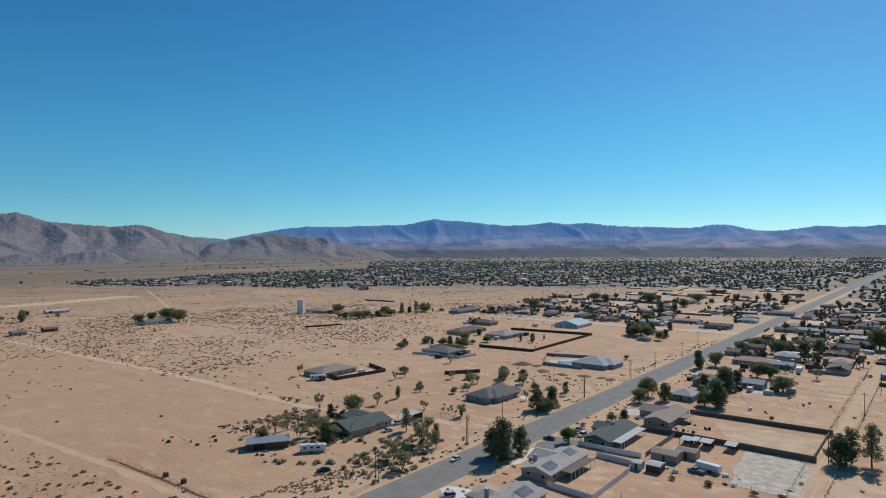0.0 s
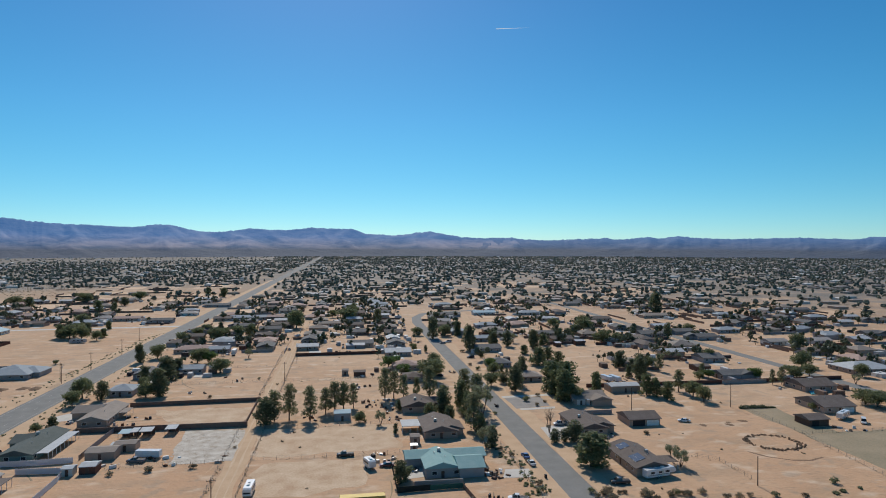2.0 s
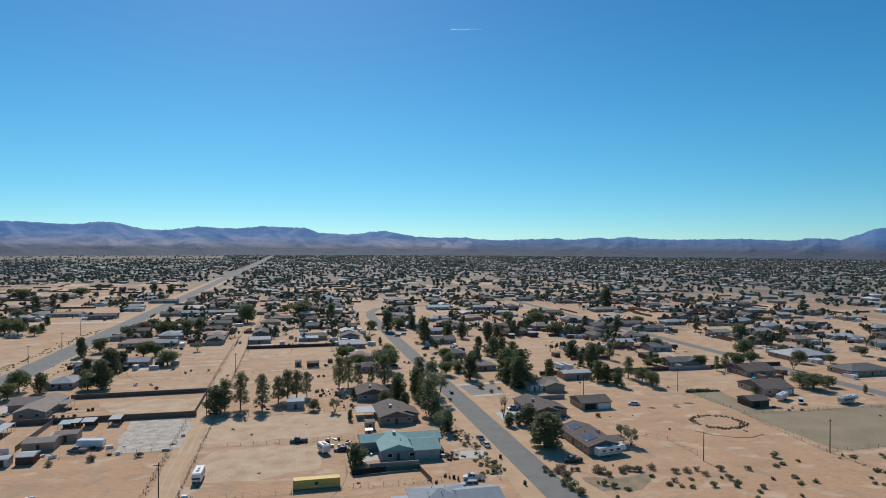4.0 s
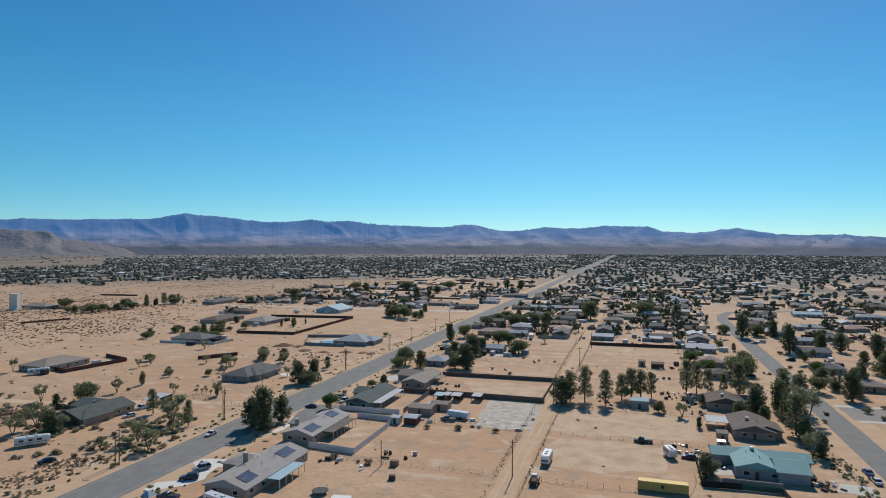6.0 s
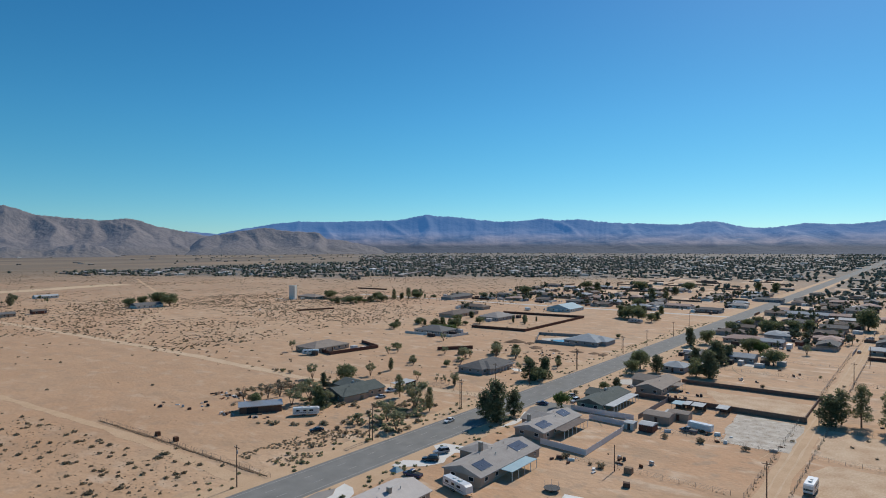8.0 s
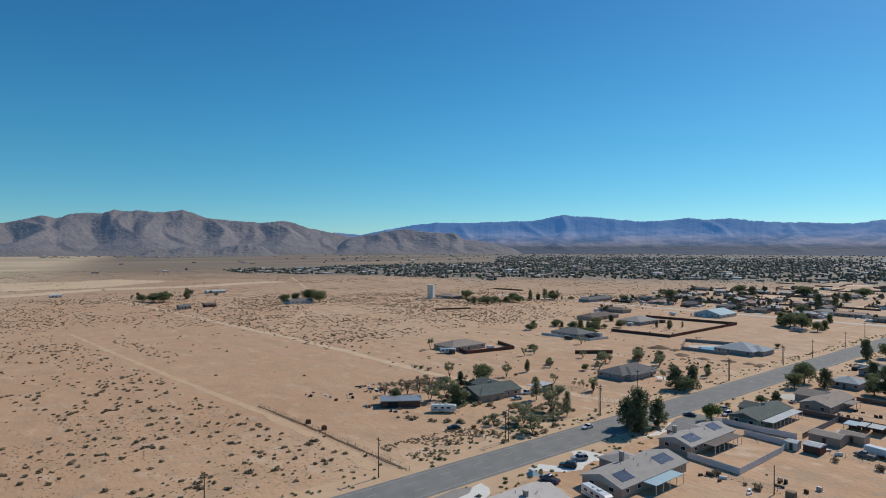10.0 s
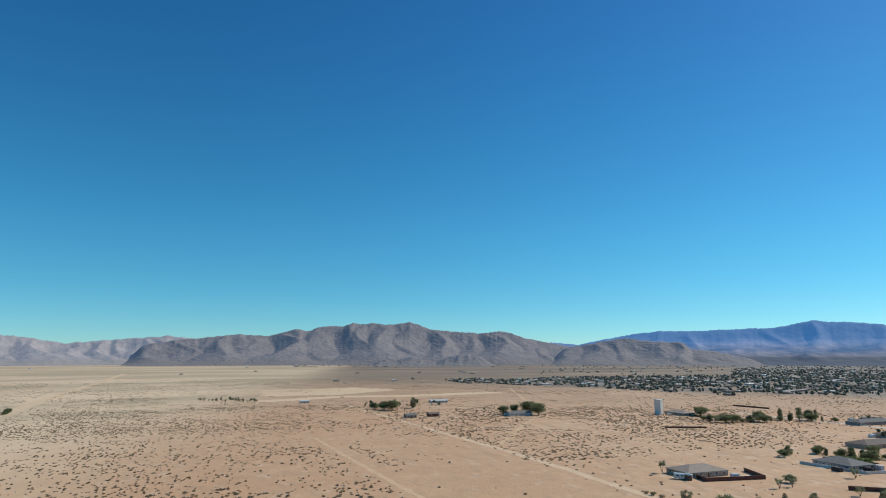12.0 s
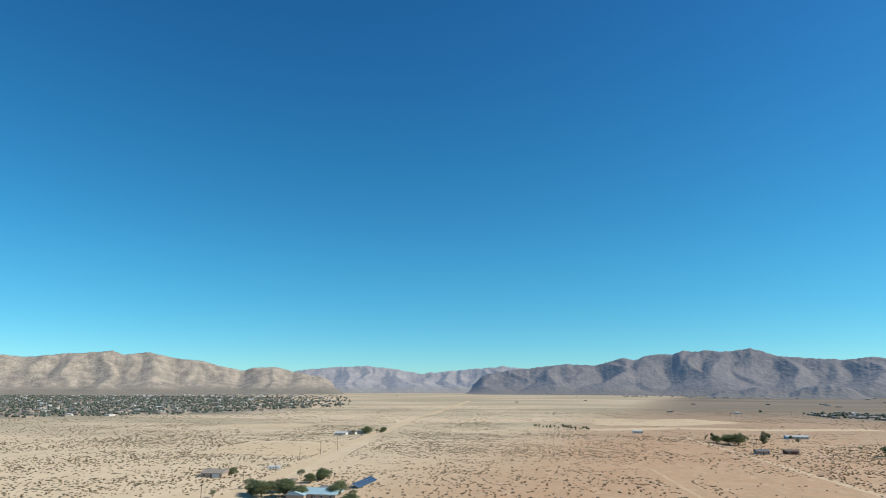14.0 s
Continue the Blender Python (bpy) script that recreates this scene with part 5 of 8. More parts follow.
sheet('rubble_yard', [(-53.2, 207.8), (-34.1, 208.7), (-34.8, 243.0), (-57.3, 245.3)], 'gravel_white', 'yard strewn with broken white concrete rubble', 0.036, 'yard', 0.8)
sheet('driveway', [(-120.6, 128.1), (-120.8, 133.5), (-116.1, 136.4), (-115.4, 141.2), (-118.1, 145.8), (-122.0, 148.7), (-121.0, 152.5), (-112.8, 154.5), (-109.4, 150.3), (-112.8, 147.6), (-111.9, 142.3), (-110.3, 139.1), (-112.4, 133.8), (-117.9, 128.7)], 'concrete_pale', 'curved white concrete driveway', 0.04, 'driveway', 0)
sheet('driveway', [(-121.6, 206.0), (-118.9, 217.8), (-110.2, 218.9), (-106.5, 212.9), (-112.4, 203.2), (-118.7, 199.7)], 'asphalt', 'dark asphalt parking pad beside the house', 0.038, 'driveway', 0.2)
sheet('path', [(-116.6, 177.1), (-117.2, 192.1), (-120.0, 199.4), (-118.5, 202.0), (-112.6, 200.9), (-111.4, 196.2), (-115.7, 194.6), (-114.3, 183.9)], 'concrete_pale', 'pale concrete drive and walk', 0.044, 'path', 0)
sheet('driveway', [(-117.3, 98.5), (-118.0, 104.1), (-120.3, 107.1), (-121.1, 110.8), (-117.2, 110.2), (-114.3, 107.8), (-112.3, 103.4)], 'concrete_pale', 'curved white concrete driveway', 0.04, 'driveway', 0)
sheet('gravel_yard', [(-121.7, 94.0), (-122.0, 102.7), (-120.6, 107.3), (-117.9, 104.2), (-117.1, 98.6)], 'gravel_grey', 'grey gravel garden bed beside the road', 0.03, 'yard', 0.3)
sheet('patio', [(-167.7, 265.4), (-162.4, 266.2), (-158.3, 261.6), (-162.0, 260.4)], 'concrete_pale', 'white concrete patio of the ranch house', 0.04, 'patio', 0)
for x, y in [(-177.1, 218.0), (-175.1, 219.0), (-173.1, 219.4), (-169.6, 217.6), (-177.0, 223.6), (-181.1, 223.9)]:
    tree('open', x, y, 2.4, 0.8)
sheet('driveway', [(-115.0, 272.2), (-107.2, 281.8), (-103.4, 267.3), (-111.4, 264.8)], 'concrete', 'pale concrete driveway', 0.04, 'driveway', 0)
sheet('driveway', [(51.4, 187.5), (58.8, 186.9), (57.6, 179.7), (48.8, 180.7)], 'concrete', 'pale concrete driveway', 0.04, 'driveway', 0)
sheet('driveway', [(75.9, 228.7), (86.3, 232.2), (89.3, 216.9), (75.4, 212.9)], 'concrete', 'pale concrete driveway', 0.04, 'driveway', 0.3)
sheet('gravel_yard', [(74.3, 275.7), (91.4, 275.6), (90.7, 259.5), (74.9, 256.8)], 'gravel_grey', 'grey gravel front yard with low shrubs', 0.03, 'yard', 0.3)
sheet('path', [(73.9, 279.0), (101.7, 280.5), (100.5, 277.1), (73.5, 275.7)], 'concrete', 'pale concrete walk', 0.04, 'path', 0)
sheet('path', [(76.1, 256.8), (92.3, 257.7), (91.3, 254.9), (75.9, 254.1)], 'concrete', 'pale concrete walk', 0.04, 'path', 0)
sheet('pasture', [(169.5, 203.6), (168.8, 163.0), (330, 150), (330, 215), (240, 206), (186, 206)], 'field', 'fenced dry grey green pasture', 0.015, 'field', 0.5)
sheet('bare_lot', [(-30.0, 240.6), (21.2, 243.3), (22.1, 213.5), (-26.5, 209.7)], 'lot_dirt', 'pale graded dirt lot', 0.0112, 'yard', 1.8)
sheet('bare_lot', [(-25.1, 204.8), (8.2, 203.4), (9.0, 182.0), (-26.7, 175.6)], 'lot_dirt', 'pale scraped dirt yard', 0.0108, 'yard', 2.2)
sheet('bare_lot', [(-78.3, 277.6), (-34.6, 277.6), (-33.9, 252.9), (-61.8, 252.4)], 'lot_dirt', 'pale empty walled lot', 0.0104, 'yard', 1.8)
for corners, tone in (([(-536, -302), (-624, -316), (-640, -269), (-657, -210), (-573, -204), (-525, -212)], 'pale scraped dirt lot on the plain'), ([(-838, -487), (-893, -470), (-945, -401), (-937, -355), (-877, -349)], 'long pale bare strip on the plain'),
                      ([(-1184, 72), (-1224, 239), (-1108, 305), (-1005, 176), (-1002, 60)], 'broad pale bare field on the plain')):
    sheet('bare_field', corners, 'pale_west', tone, 0.006, 'field', 7)
strip("bare_field", [(-900, 52, 34), (-962, 174, 40), (-946, 289, 40), (-985, 443, 44)], "pale_west", "pale sandy belt across the plain", 0.01, "field", 6)
strip("dirt_track", [(-1096, -704, 14), (-1175, -531, 14), (-1350, -260, 16)], "pale_west", "pale dirt road far out on the plain", 0.021, "dirt road", 1.4)
sheet('weed_field', [(170, 241), (186, 242), (182, 219), (186, 206), (170, 204)], 'field', 'weedy olive paddock behind a fence', 0.018, 'field', 0.6)
sheet('weed_patch', [(75.2, 158.5), (99.3, 156.9), (91.1, 146.3), (73.0, 147.3)], 'litter', 'grey dry weed patch', 0.012, 'weeds', 1.5)
sheet('pool_cover', [(224.2, 269.1), (232.7, 268.5), (228.1, 260.4), (218.9, 260.0)], 'teal_cloth', 'turquoise pool under a cover', 0.5, 'pool', 0)
sheet('courtyard', [(-274, 239), (-268, 236.5), (-264, 264), (-273, 267)], 'concrete_pale', 'white concrete yard inside a dark wall', 0.036, 'patio', 0)
sheet('courtyard', [(-203.5, 359.7), (-191.1, 377.7), (-175.4, 352.4), (-193.4, 347.7)], 'concrete', 'pale concrete pool courtyard', 0.04, 'patio', 0)
sheet('pool_water', [(-196.6, 359.5), (-187.1, 366.6), (-182.5, 357.3), (-190.7, 351.7)], 'pool_blue', 'small grey blue pool', 0.06, 'pool', 0)
sheet('patio', [(19.4, 195.4), (26.8, 198.5), (26.7, 185.3), (19.9, 184.0)], 'concrete', 'white concrete patio', 0.04, 'patio', 0)

rng = random.Random(3)
slabs = Solid()
for _ in range(260):
    x, y = rng.uniform(-56, -38), rng.uniform(210, 244)
    a, w, d, h = rng.uniform(0, 3.1), rng.uniform(0.15, 0.6), rng.uniform(0.12, 0.45), rng.uniform(0.03, 0.1)
    c, q = math.cos(a), math.sin(a)
    ring = [(x + u * w * c - v * d * q, y + u * w * q + v * d * c) for u, v in ((-1, -0.8), (0.7, -1), (1, 0.6), (-0.5, 1))]
    slabs.hull([(p, r, -0.02) for p, r in ring], [(p * 1.0, r * 1.0, h * (0.6 + 0.4 * (k % 2))) for k, (p, r) in enumerate(ring)])
one("concrete_rubble", slabs, "gravel_white", "broken pale concrete slabs scattered over a yard", "rubble", "stuff")

# ---------------------------------------------------------------- houses along the near roads
house(-102.6, 186.5, 10.6, 26, 'shingle_pale', 'stucco_tan', 'y', label='tan stucco house with bleached roof and solar panels', wins='swe', door='w', chimney=(-4.2, -6, 5.4), panels=[('e', -8, 0.52, 6, 2), ('e', 7.5, 0.72, 5, 2)], patio=[(7.3, 1.5, 4.6, 17, 'shingle_brown')], wings=[(-4.5, 3, 9, 11, 'x', 'gable')], vents=4)
house(-97.5, 145.5, 12, 30, 'shingle_pale', 'stucco_tan', 'y', label='tan stucco house with a long grey roof and solar panels', wins='sew', door='w', chimney=(-4.5, 0, 5.9), panels=[('e', -10, 0.5, 5, 2), ('e', 9, 0.6, 6, 2)], patio=[(8, 0, 4.4, 13, 'metal_blue')], wings=[(-6, 4, 11, 9, 'x', 'hip')], vents=6)
house(-102, 105.8, 11.5, 20, 'shingle_bleached', 'stucco_tan', 'y', label='tan stucco house with a broad bleached roof', wins='ew', door='w', chimney=(1.2, 0.5, 5.4), vents=3)
house(-102, 230, 10, 27, 'shingle_green', 'stucco_green', 'y', label='sage green house with a grey green roof and long patio', wins='sew', door='w', cooler=('w', 4, 0.8), patio=[(7, 0, 4.5, 24, 'metal_white')], wings=[(-4, 5, 8, 10, 'x', 'gable')], vents=3)
house(-93.4, 267, 10.5, 25, 'shingle_tan', 'stucco_tan', 'y', label='tan stucco house with a sun-bleached gable roof', wins='sew', door='w', wings=[(-7, 6, 10, 11, 'x', 'gable')], patio=[(7, 3, 4, 8, 'shingle_tan')])
shed(-76.5, 219, 9, 7, 'shingle_tan', 'stucco_tan', 2.5, label='small tan outbuilding beside the fence')
shed(-71.5, 226, 7, 5, 'shingle_tan', 'stucco_tan', 2.4, label='low tan stucco outbuilding')
house(31, 190.8, 10.2, 14.5, 'shingle_teal', 'stucco_grey', 'y', label='grey house with a faded teal shingle roof', wins='s', door='s', h=3.1, wings=[(8.7, -2.8, 7.6, 11, 'x', 'gable'), (9, 6, 12, 8, 'x', 'gable'), (-6, 6.5, 8, 8, 'x', 'gable')], cooler=('e', 3, 0.95), vents=2)
house(36.5, 230.5, 12, 19, 'shingle_brown', 'stucco_tan', 'y', label='tan house with a grey brown roof and white patio cover', wins='sew', door='s', patio=[(-9, 3.5, 9, 9, 'metal_white')], wings=[(4, -2, 9, 10, 'y', 'gable')], cooler=('w', -2, 0.8))
house(32.5, 264, 13, 14, 'shingle_brown', 'stucco_tan', 'y', label='tan house with a brown gable roof among trees', wins='sew', door='e', wings=[(8, 3, 9, 9, 'x', 'gable')], cooler=('w', -3, 0.85))
house(35.5, 148, 14, 13, 'shingle_blue', 'stucco_grey', 'x', 'hip', label='grey house with a pale blue grey hip roof', wins='sew', door='e', wings=[(9, -1, 11, 11, 'x', 'gable')], patio=[(-9.5, -1, 4.5, 8, 'metal_white')], vents=5)
house(94.3, 186, 11, 22, 'shingle_brown', 'stucco_tan', 'y', label='tan house with a dark roof and solar panels', wins='sew', door='w', panels=[('w', -5, 0.55, 5, 2), ('w', 6, 0.62, 4, 2)], cooler=('e', -1, 0.5), patio=[(8, -4, 5, 6, 'shingle_brown')], vents=3)
house(92.5, 226.5, 11, 21, 'shingle_brown', 'stucco_tan', 'y', label='tan house with a brown shingle roof', wins='sew', door='w', wings=[(4.5, -3, 9, 10, 'y', 'gable')], cooler=('w', 0, 0.7), vents=3)
house(117, 230, 12.5, 11, 'shingle_brown', 'stucco_tan', 'x', label='tan workshop with a wide dark open bay', wins='', door='', open_bay=('s', -2.5, 5), garage=('s', 3.3), vents=0, name='workshop', category='workshop')
house(109, 265, 15, 13, 'shingle_tan', 'stucco_tan', 'x', label='tan house with a low roof behind trees', wins='sew', door='s', wings=[(4, -5, 9, 9, 'y', 'gable')])
house(207, 238, 15, 17, 'shingle_brown', 'stucco_tan', 'x', label='brown roofed ranch house beside the pasture', wins='sw', door='s', garage=('s', 4))
house(183.5, 217.5, 8.5, 8, 'shingle_brown', 'siding_dark', 'x', label='dark brown wooden open barn', wins='', door='', open_bay=('s', -1.5, 3), vents=0, name='barn', category='barn')
house(289, 306, 27, 18, 'metal_white', 'stucco_tan', 'x', 'hip', label='house with a broad white hip roof', wins='sw', door='s')
house(285, 262, 25, 15, 'shingle_grey', 'stucco_tan', 'x', 'hip', label='tan house with grey hip roof', wins='sw', door='s')
house(228, 272, 17, 15, 'shingle_brown', 'stucco_tan', 'x', label='tan house beside a covered pool', wins='sw', door='s')
house(-176, 256, 14, 27, 'shingle_grey', 'stucco_grey', 'y', 'hip', label='long grey hip-roofed ranch house', wins='se', door='e', wings=[(3, -2, 12, 15, 'y', 'hip')], patio=[(8.6, 2, 3, 20, 'shingle_grey')], vents=3, pitch=0.36)
house(-199, 140, 7.5, 15, 'metal_grey', 'siding_dark', 'y', 'flat', 2.5, turn=-34, label='dark wooden shack under a patched grey metal roof', wins='', door='', open_bay=('e', -3, 4), vents=0, name='shack', category='shack')
house(-189, 178, 14, 22, 'shingle_green', 'stucco_tan', 'y', 'gable', label='house with a dark green grey roof among trees', wins='se', door='e', wings=[(-7, 6, 12, 12, 'x', 'gable'), (3, -5, 11, 12, 'y', 'hip')], turn=-6, vents=2, cooler=('w', 2, 0.6))
house(-285, 244, 17, 26, 'shingle_tan', 'stucco_tan', 'y', 'hip', label='tan house with a bleached brown hip roof in open desert', wins='se', door='e')
house(-275, 338, 24, 18, 'shingle_grey', 'stucco_grey', 'x', 'hip', label='grey hip-roofed house behind a white wall', wins='se', door='e')
house(-286, 432, 20, 26, 'shingle_pale', 'stucco_grey', 'y', 'hip', label='pale roofed house inside a red brown wall', wins='se', door='e')
house(-171, 362, 22, 22, 'shingle_blue', 'stucco_grey', 'y', 'hip', label='blue grey hip-roofed house beside a walled pool court', wins='se', door='e', wings=[(8, 2, 12, 14, 'x', 'hip')])
house(-272, 527, 24, 28, 'metal_blue', 'stucco_white', 'y', label='long white building with a pale blue metal roof', wins='se', door='e', vents=0, name='warehouse', category='warehouse')
house(-560, 463, 30, 15, 'shingle_tan', 'stucco_tan', 'x', 'hip', label='low tan desert church building', wins='se', door='e', vents=0)
church_tower = thing("bell_tower", -568, 443, 20, "plain white square tower", "tower")
part("shaft", Solid().box(-3.6, -2.4, -0.3, 3.6, 2.4, 15.2), "stucco_white", church_tower)
part("cap", Solid().box(-3.8, -2.6, 15.2, 3.8, 2.6, 15.7), "trim_white", church_tower)

# second row of houses
house(-93.8, 426.4, 24.3, 12, 'tile_pink', 'stucco_tan', 'x', 'hip', label='tan stucco house with a pinkish clay hip roof', wins='s', vents=1)
house(-78.0, 423.2, 12.6, 9, 'shingle_blue', 'stucco_grey', 'x', 'gable', label='grey stucco house with a blue grey gable roof', wins='s', vents=1)
house(-100.8, 349.4, 11.0, 13, 'shingle_grey', 'stucco_grey', 'y', 'gable', label='grey stucco house with a grey shingle gable roof', wins='s', vents=1)
house(-95.2, 369.6, 9.3, 12, 'shingle_grey', 'stucco_grey', 'x', 'gable', label='grey stucco house with a grey shingle gable roof', wins='s', vents=1)
house(-79.9, 358.0, 11.7, 10, 'shingle_blue', 'stucco_grey', 'x', 'gable', label='grey stucco house with a blue grey gable roof', wins='s', vents=1)
house(-100.2, 311.4, 10.7, 12, 'shingle_blue', 'stucco_grey', 'x', 'hip', label='grey stucco house with a blue grey hip roof', wins='s', vents=1)
house(-86.0, 604.8, 32.8, 11, 'shingle_blue', 'stucco_grey', 'x', 'gable', label='grey stucco house with a blue grey gable roof', wins='s', vents=1)
house(-79.0, 703.0, 16.6, 10, 'shingle_brown', 'stucco_tan', 'x', 'gable', label='tan stucco house with a brown shingle gable roof', wins='s', vents=1)
house(-52.1, 545.4, 23.7, 11, 'shingle_brown', 'stucco_tan', 'x', 'gable', label='tan stucco house with a brown shingle gable roof', wins='s', vents=1)
house(-55.9, 605.8, 27.4, 9, 'tile_pink', 'stucco_tan', 'x', 'gable', label='tan stucco house with a pinkish clay gable roof', wins='s', vents=1)
house(35.8, 395.9, 15.9, 12, 'metal_white', 'stucco_tan', 'x', 'gable', label='tan stucco house with a white metal gable roof', wins='s', vents=1)
house(36.5, 351.6, 14.5, 12, 'tile_pink', 'stucco_tan', 'y', 'hip', label='tan stucco house with a pinkish clay hip roof', wins='s', vents=1)
house(37.4, 319.9, 10.0, 11, 'shingle_brown', 'stucco_tan', 'y', 'hip', label='tan stucco house with a brown shingle hip roof', wins='s', vents=1)
house(37.6, 431.3, 12.3, 11, 'shingle_grey', 'stucco_grey', 'y', 'gable', label='grey stucco house with a grey shingle gable roof', wins='s', vents=1)
house(40.2, 484.1, 13.9, 11, 'shingle_brown', 'stucco_tan', 'x', 'gable', label='tan stucco house with a brown shingle gable roof', wins='s', vents=1)
house(-9.2, 547.8, 19.7, 10, 'shingle_tan', 'stucco_tan', 'x', 'gable', label='tan stucco house with a faded tan gable roof', wins='s', vents=1)
house(10.8, 536.2, 16.4, 9, 'shingle_brown', 'stucco_tan', 'x', 'gable', label='tan stucco house with a brown shingle gable roof', wins='s', vents=1)
house(95.8, 401.7, 16.5, 12, 'shingle_grey', 'stucco_grey', 'x', 'gable', label='grey stucco house with a grey shingle gable roof', wins='s', vents=1)
house(90.2, 351.2, 13.5, 12, 'shingle_grey', 'stucco_grey', 'y', 'hip', label='grey stucco house with a grey shingle hip roof', wins='s', vents=1)
house(100.5, 445.4, 12.4, 10, 'shingle_blue', 'stucco_grey', 'x', 'gable', label='grey stucco house with a blue grey gable roof', wins='s', vents=1)
house(96.7, 312.8, 11.9, 12, 'shingle_tan', 'stucco_tan', 'y', 'hip', label='tan stucco house with a faded tan hip roof', wins='s', vents=1)
house(142.1, 615.5, 22.2, 11, 'metal_blue', 'stucco_white', 'x', 'gable', label='white stucco house with a pale blue metal gable roof', wins='s', vents=1)
house(188.1, 608.4, 23.5, 11, 'shingle_blue', 'stucco_grey', 'x', 'hip', label='grey stucco house with a blue grey hip roof', wins='s', vents=1)
house(104.3, 602.5, 21.7, 11, 'shingle_grey', 'stucco_grey', 'x', 'gable', label='grey stucco house with a grey shingle gable roof', wins='s', vents=1)
house(230.1, 490.2, 11.8, 12, 'shingle_grey', 'stucco_grey', 'y', 'gable', label='grey stucco house with a grey shingle gable roof', wins='s', vents=1)
house(239.3, 484.4, 13.0, 12, 'shingle_tan', 'stucco_tan', 'y', 'gable', label='tan stucco house with a faded tan gable roof', wins='s', vents=1)
house(305.9, 565.7, 35.5, 12, 'shingle_tan', 'stucco_tan', 'x', 'hip', label='tan stucco house with a faded tan hip roof', wins='s', vents=1)
house(236.5, 449.3, 20.0, 12, 'shingle_grey', 'stucco_grey', 'x', 'gable', label='grey stucco house with a grey shingle gable roof', wins='s', vents=1)
house(229.4, 393.1, 19.8, 13, 'shingle_tan', 'stucco_tan', 'y', 'hip', label='tan stucco house with a faded tan hip roof', wins='s', vents=1)
house(221.4, 347.7, 13.8, 13, 'shingle_grey', 'stucco_grey', 'x', 'gable', label='grey stucco house with a grey shingle gable roof', wins='s', vents=1)
house(285.6, 717.3, 32.3, 12, 'shingle_grey', 'stucco_grey', 'x', 'gable', label='grey stucco house with a grey shingle gable roof', wins='s', vents=1)
house(235.9, 548.0, 22.1, 11, 'shingle_brown', 'stucco_tan', 'x', 'gable', label='tan stucco house with a brown shingle gable roof', wins='s', vents=1)
house(-440.0, 590.4, 23.6, 11, 'shingle_grey', 'stucco_grey', 'x', 'hip', label='grey stucco house with a grey shingle hip roof', wins='s', vents=1)
house(-348.5, 487.1, 29.2, 12, 'shingle_brown', 'stucco_tan', 'x', 'hip', label='tan stucco house with a brown shingle hip roof', wins='s', vents=1)
house(-385.4, 673.9, 20.7, 12, 'shingle_pale', 'stucco_white', 'x', 'hip', label='white stucco house with a pale grey hip roof', wins='s', vents=1)
house(-330.7, 592.8, 15.6, 11, 'shingle_brown', 'stucco_tan', 'x', 'gable', label='tan stucco house with a brown shingle gable roof', wins='s', vents=1)
house(-291.7, 595.5, 23.8, 11, 'shingle_grey', 'stucco_grey', 'x', 'hip', label='grey stucco house with a grey shingle hip roof', wins='s', vents=1)
house(-216.1, 617.8, 17.9, 12, 'shingle_pale', 'stucco_white', 'x', 'hip', label='white stucco house with a pale grey hip roof', wins='s', vents=1)
house(-194.8, 612.8, 23.3, 10, 'tile_pink', 'stucco_tan', 'x', 'gable', label='tan stucco house with a pinkish clay gable roof', wins='s', vents=1)
house(-162.9, 593.6, 25.8, 10, 'shingle_grey', 'stucco_grey', 'x', 'gable', label='grey stucco house with a grey shingle gable roof', wins='s', vents=1)
house(-171.5, 821.8, 20.8, 10, 'metal_white', 'stucco_tan', 'x', 'gable', label='tan stucco house with a white metal gable roof', wins='s', vents=1)
house(-150.1, 651.6, 16.5, 11, 'shingle_pale', 'stucco_white', 'x', 'hip', label='white stucco house with a pale grey hip roof', wins='s', vents=1)
house(-138.6, 736.0, 26.6, 10, 'shingle_grey', 'stucco_grey', 'x', 'gable', label='grey stucco house with a grey shingle gable roof', wins='s', vents=1)

# sheds and carports
shed(1.1, 252.2, 6.4, 6, 'metal_blue', 'stucco_grey', 3.0, label='grey blue garden shed with a gable roof')
shed(-75.5, 205.4, 4.6, 5, 'metal_white', 'siding_red', 2.3, label='red brown shed with a white flat roof')
shed(-80.9, 203.8, 3.2, 3.5, 'metal_white', 'stucco_white', 2.2, label='small white storage shed')
shed(26.4, 217.7, 3.2, 4, 'shingle_tan', 'stucco_tan', 2.6, label='small tan stucco garden shed')
shed(25.1, 209.2, 2.2, 2.5, 'metal_grey', 'stucco_grey', 2.2, label='small grey metal garden shed')
carport(-76.2, 239.1, 3.9, 5, 'metal_blue', 2.3, label='open carport with a blue metal roof')
carport(-73.2, 240.1, 2.6, 5, 'metal_white', 2.4, label='open carport with a white roof')
carport(-69.3, 240.3, 4.4, 5, 'metal_white', 2.4, label='open carport with a white roof')
carport(-61.2, 242.4, 4.0, 5, 'metal_white', 2.3, label='dark open shelter with a white roof')
carport(-74.7, 224.5, 3.0, 4, 'metal_white', 2.3, label='small shelter with a white roof')
shed(-69.0, 378.2, 7.6, 6, 'shingle_tan', 'stucco_tan', 2.4, label='low tan stucco storage shed')
shed(-65.2, 432.6, 3.9, 5, 'shingle_brown', 'siding_red', 2.4, label='small brown wooden storage shed')
shed(10.1, 335.5, 6.1, 6, 'shingle_brown', 'siding_dark', 2.4, label='dark brown wooden storage shed')
shed(2.5, 339.4, 3.4, 5, 'shingle_tan', 'stucco_tan', 2.6, label='tan block tank shed')
shed(-17.6, 466.6, 10.9, 9, 'metal_blue', 'stucco_grey', 3.2, label='grey metal barn with a pale blue roof')
shed(9.7, 428.6, 12.7, 9, 'metal_white', 'stucco_grey', 2.2, label='long pale grey metal shed')
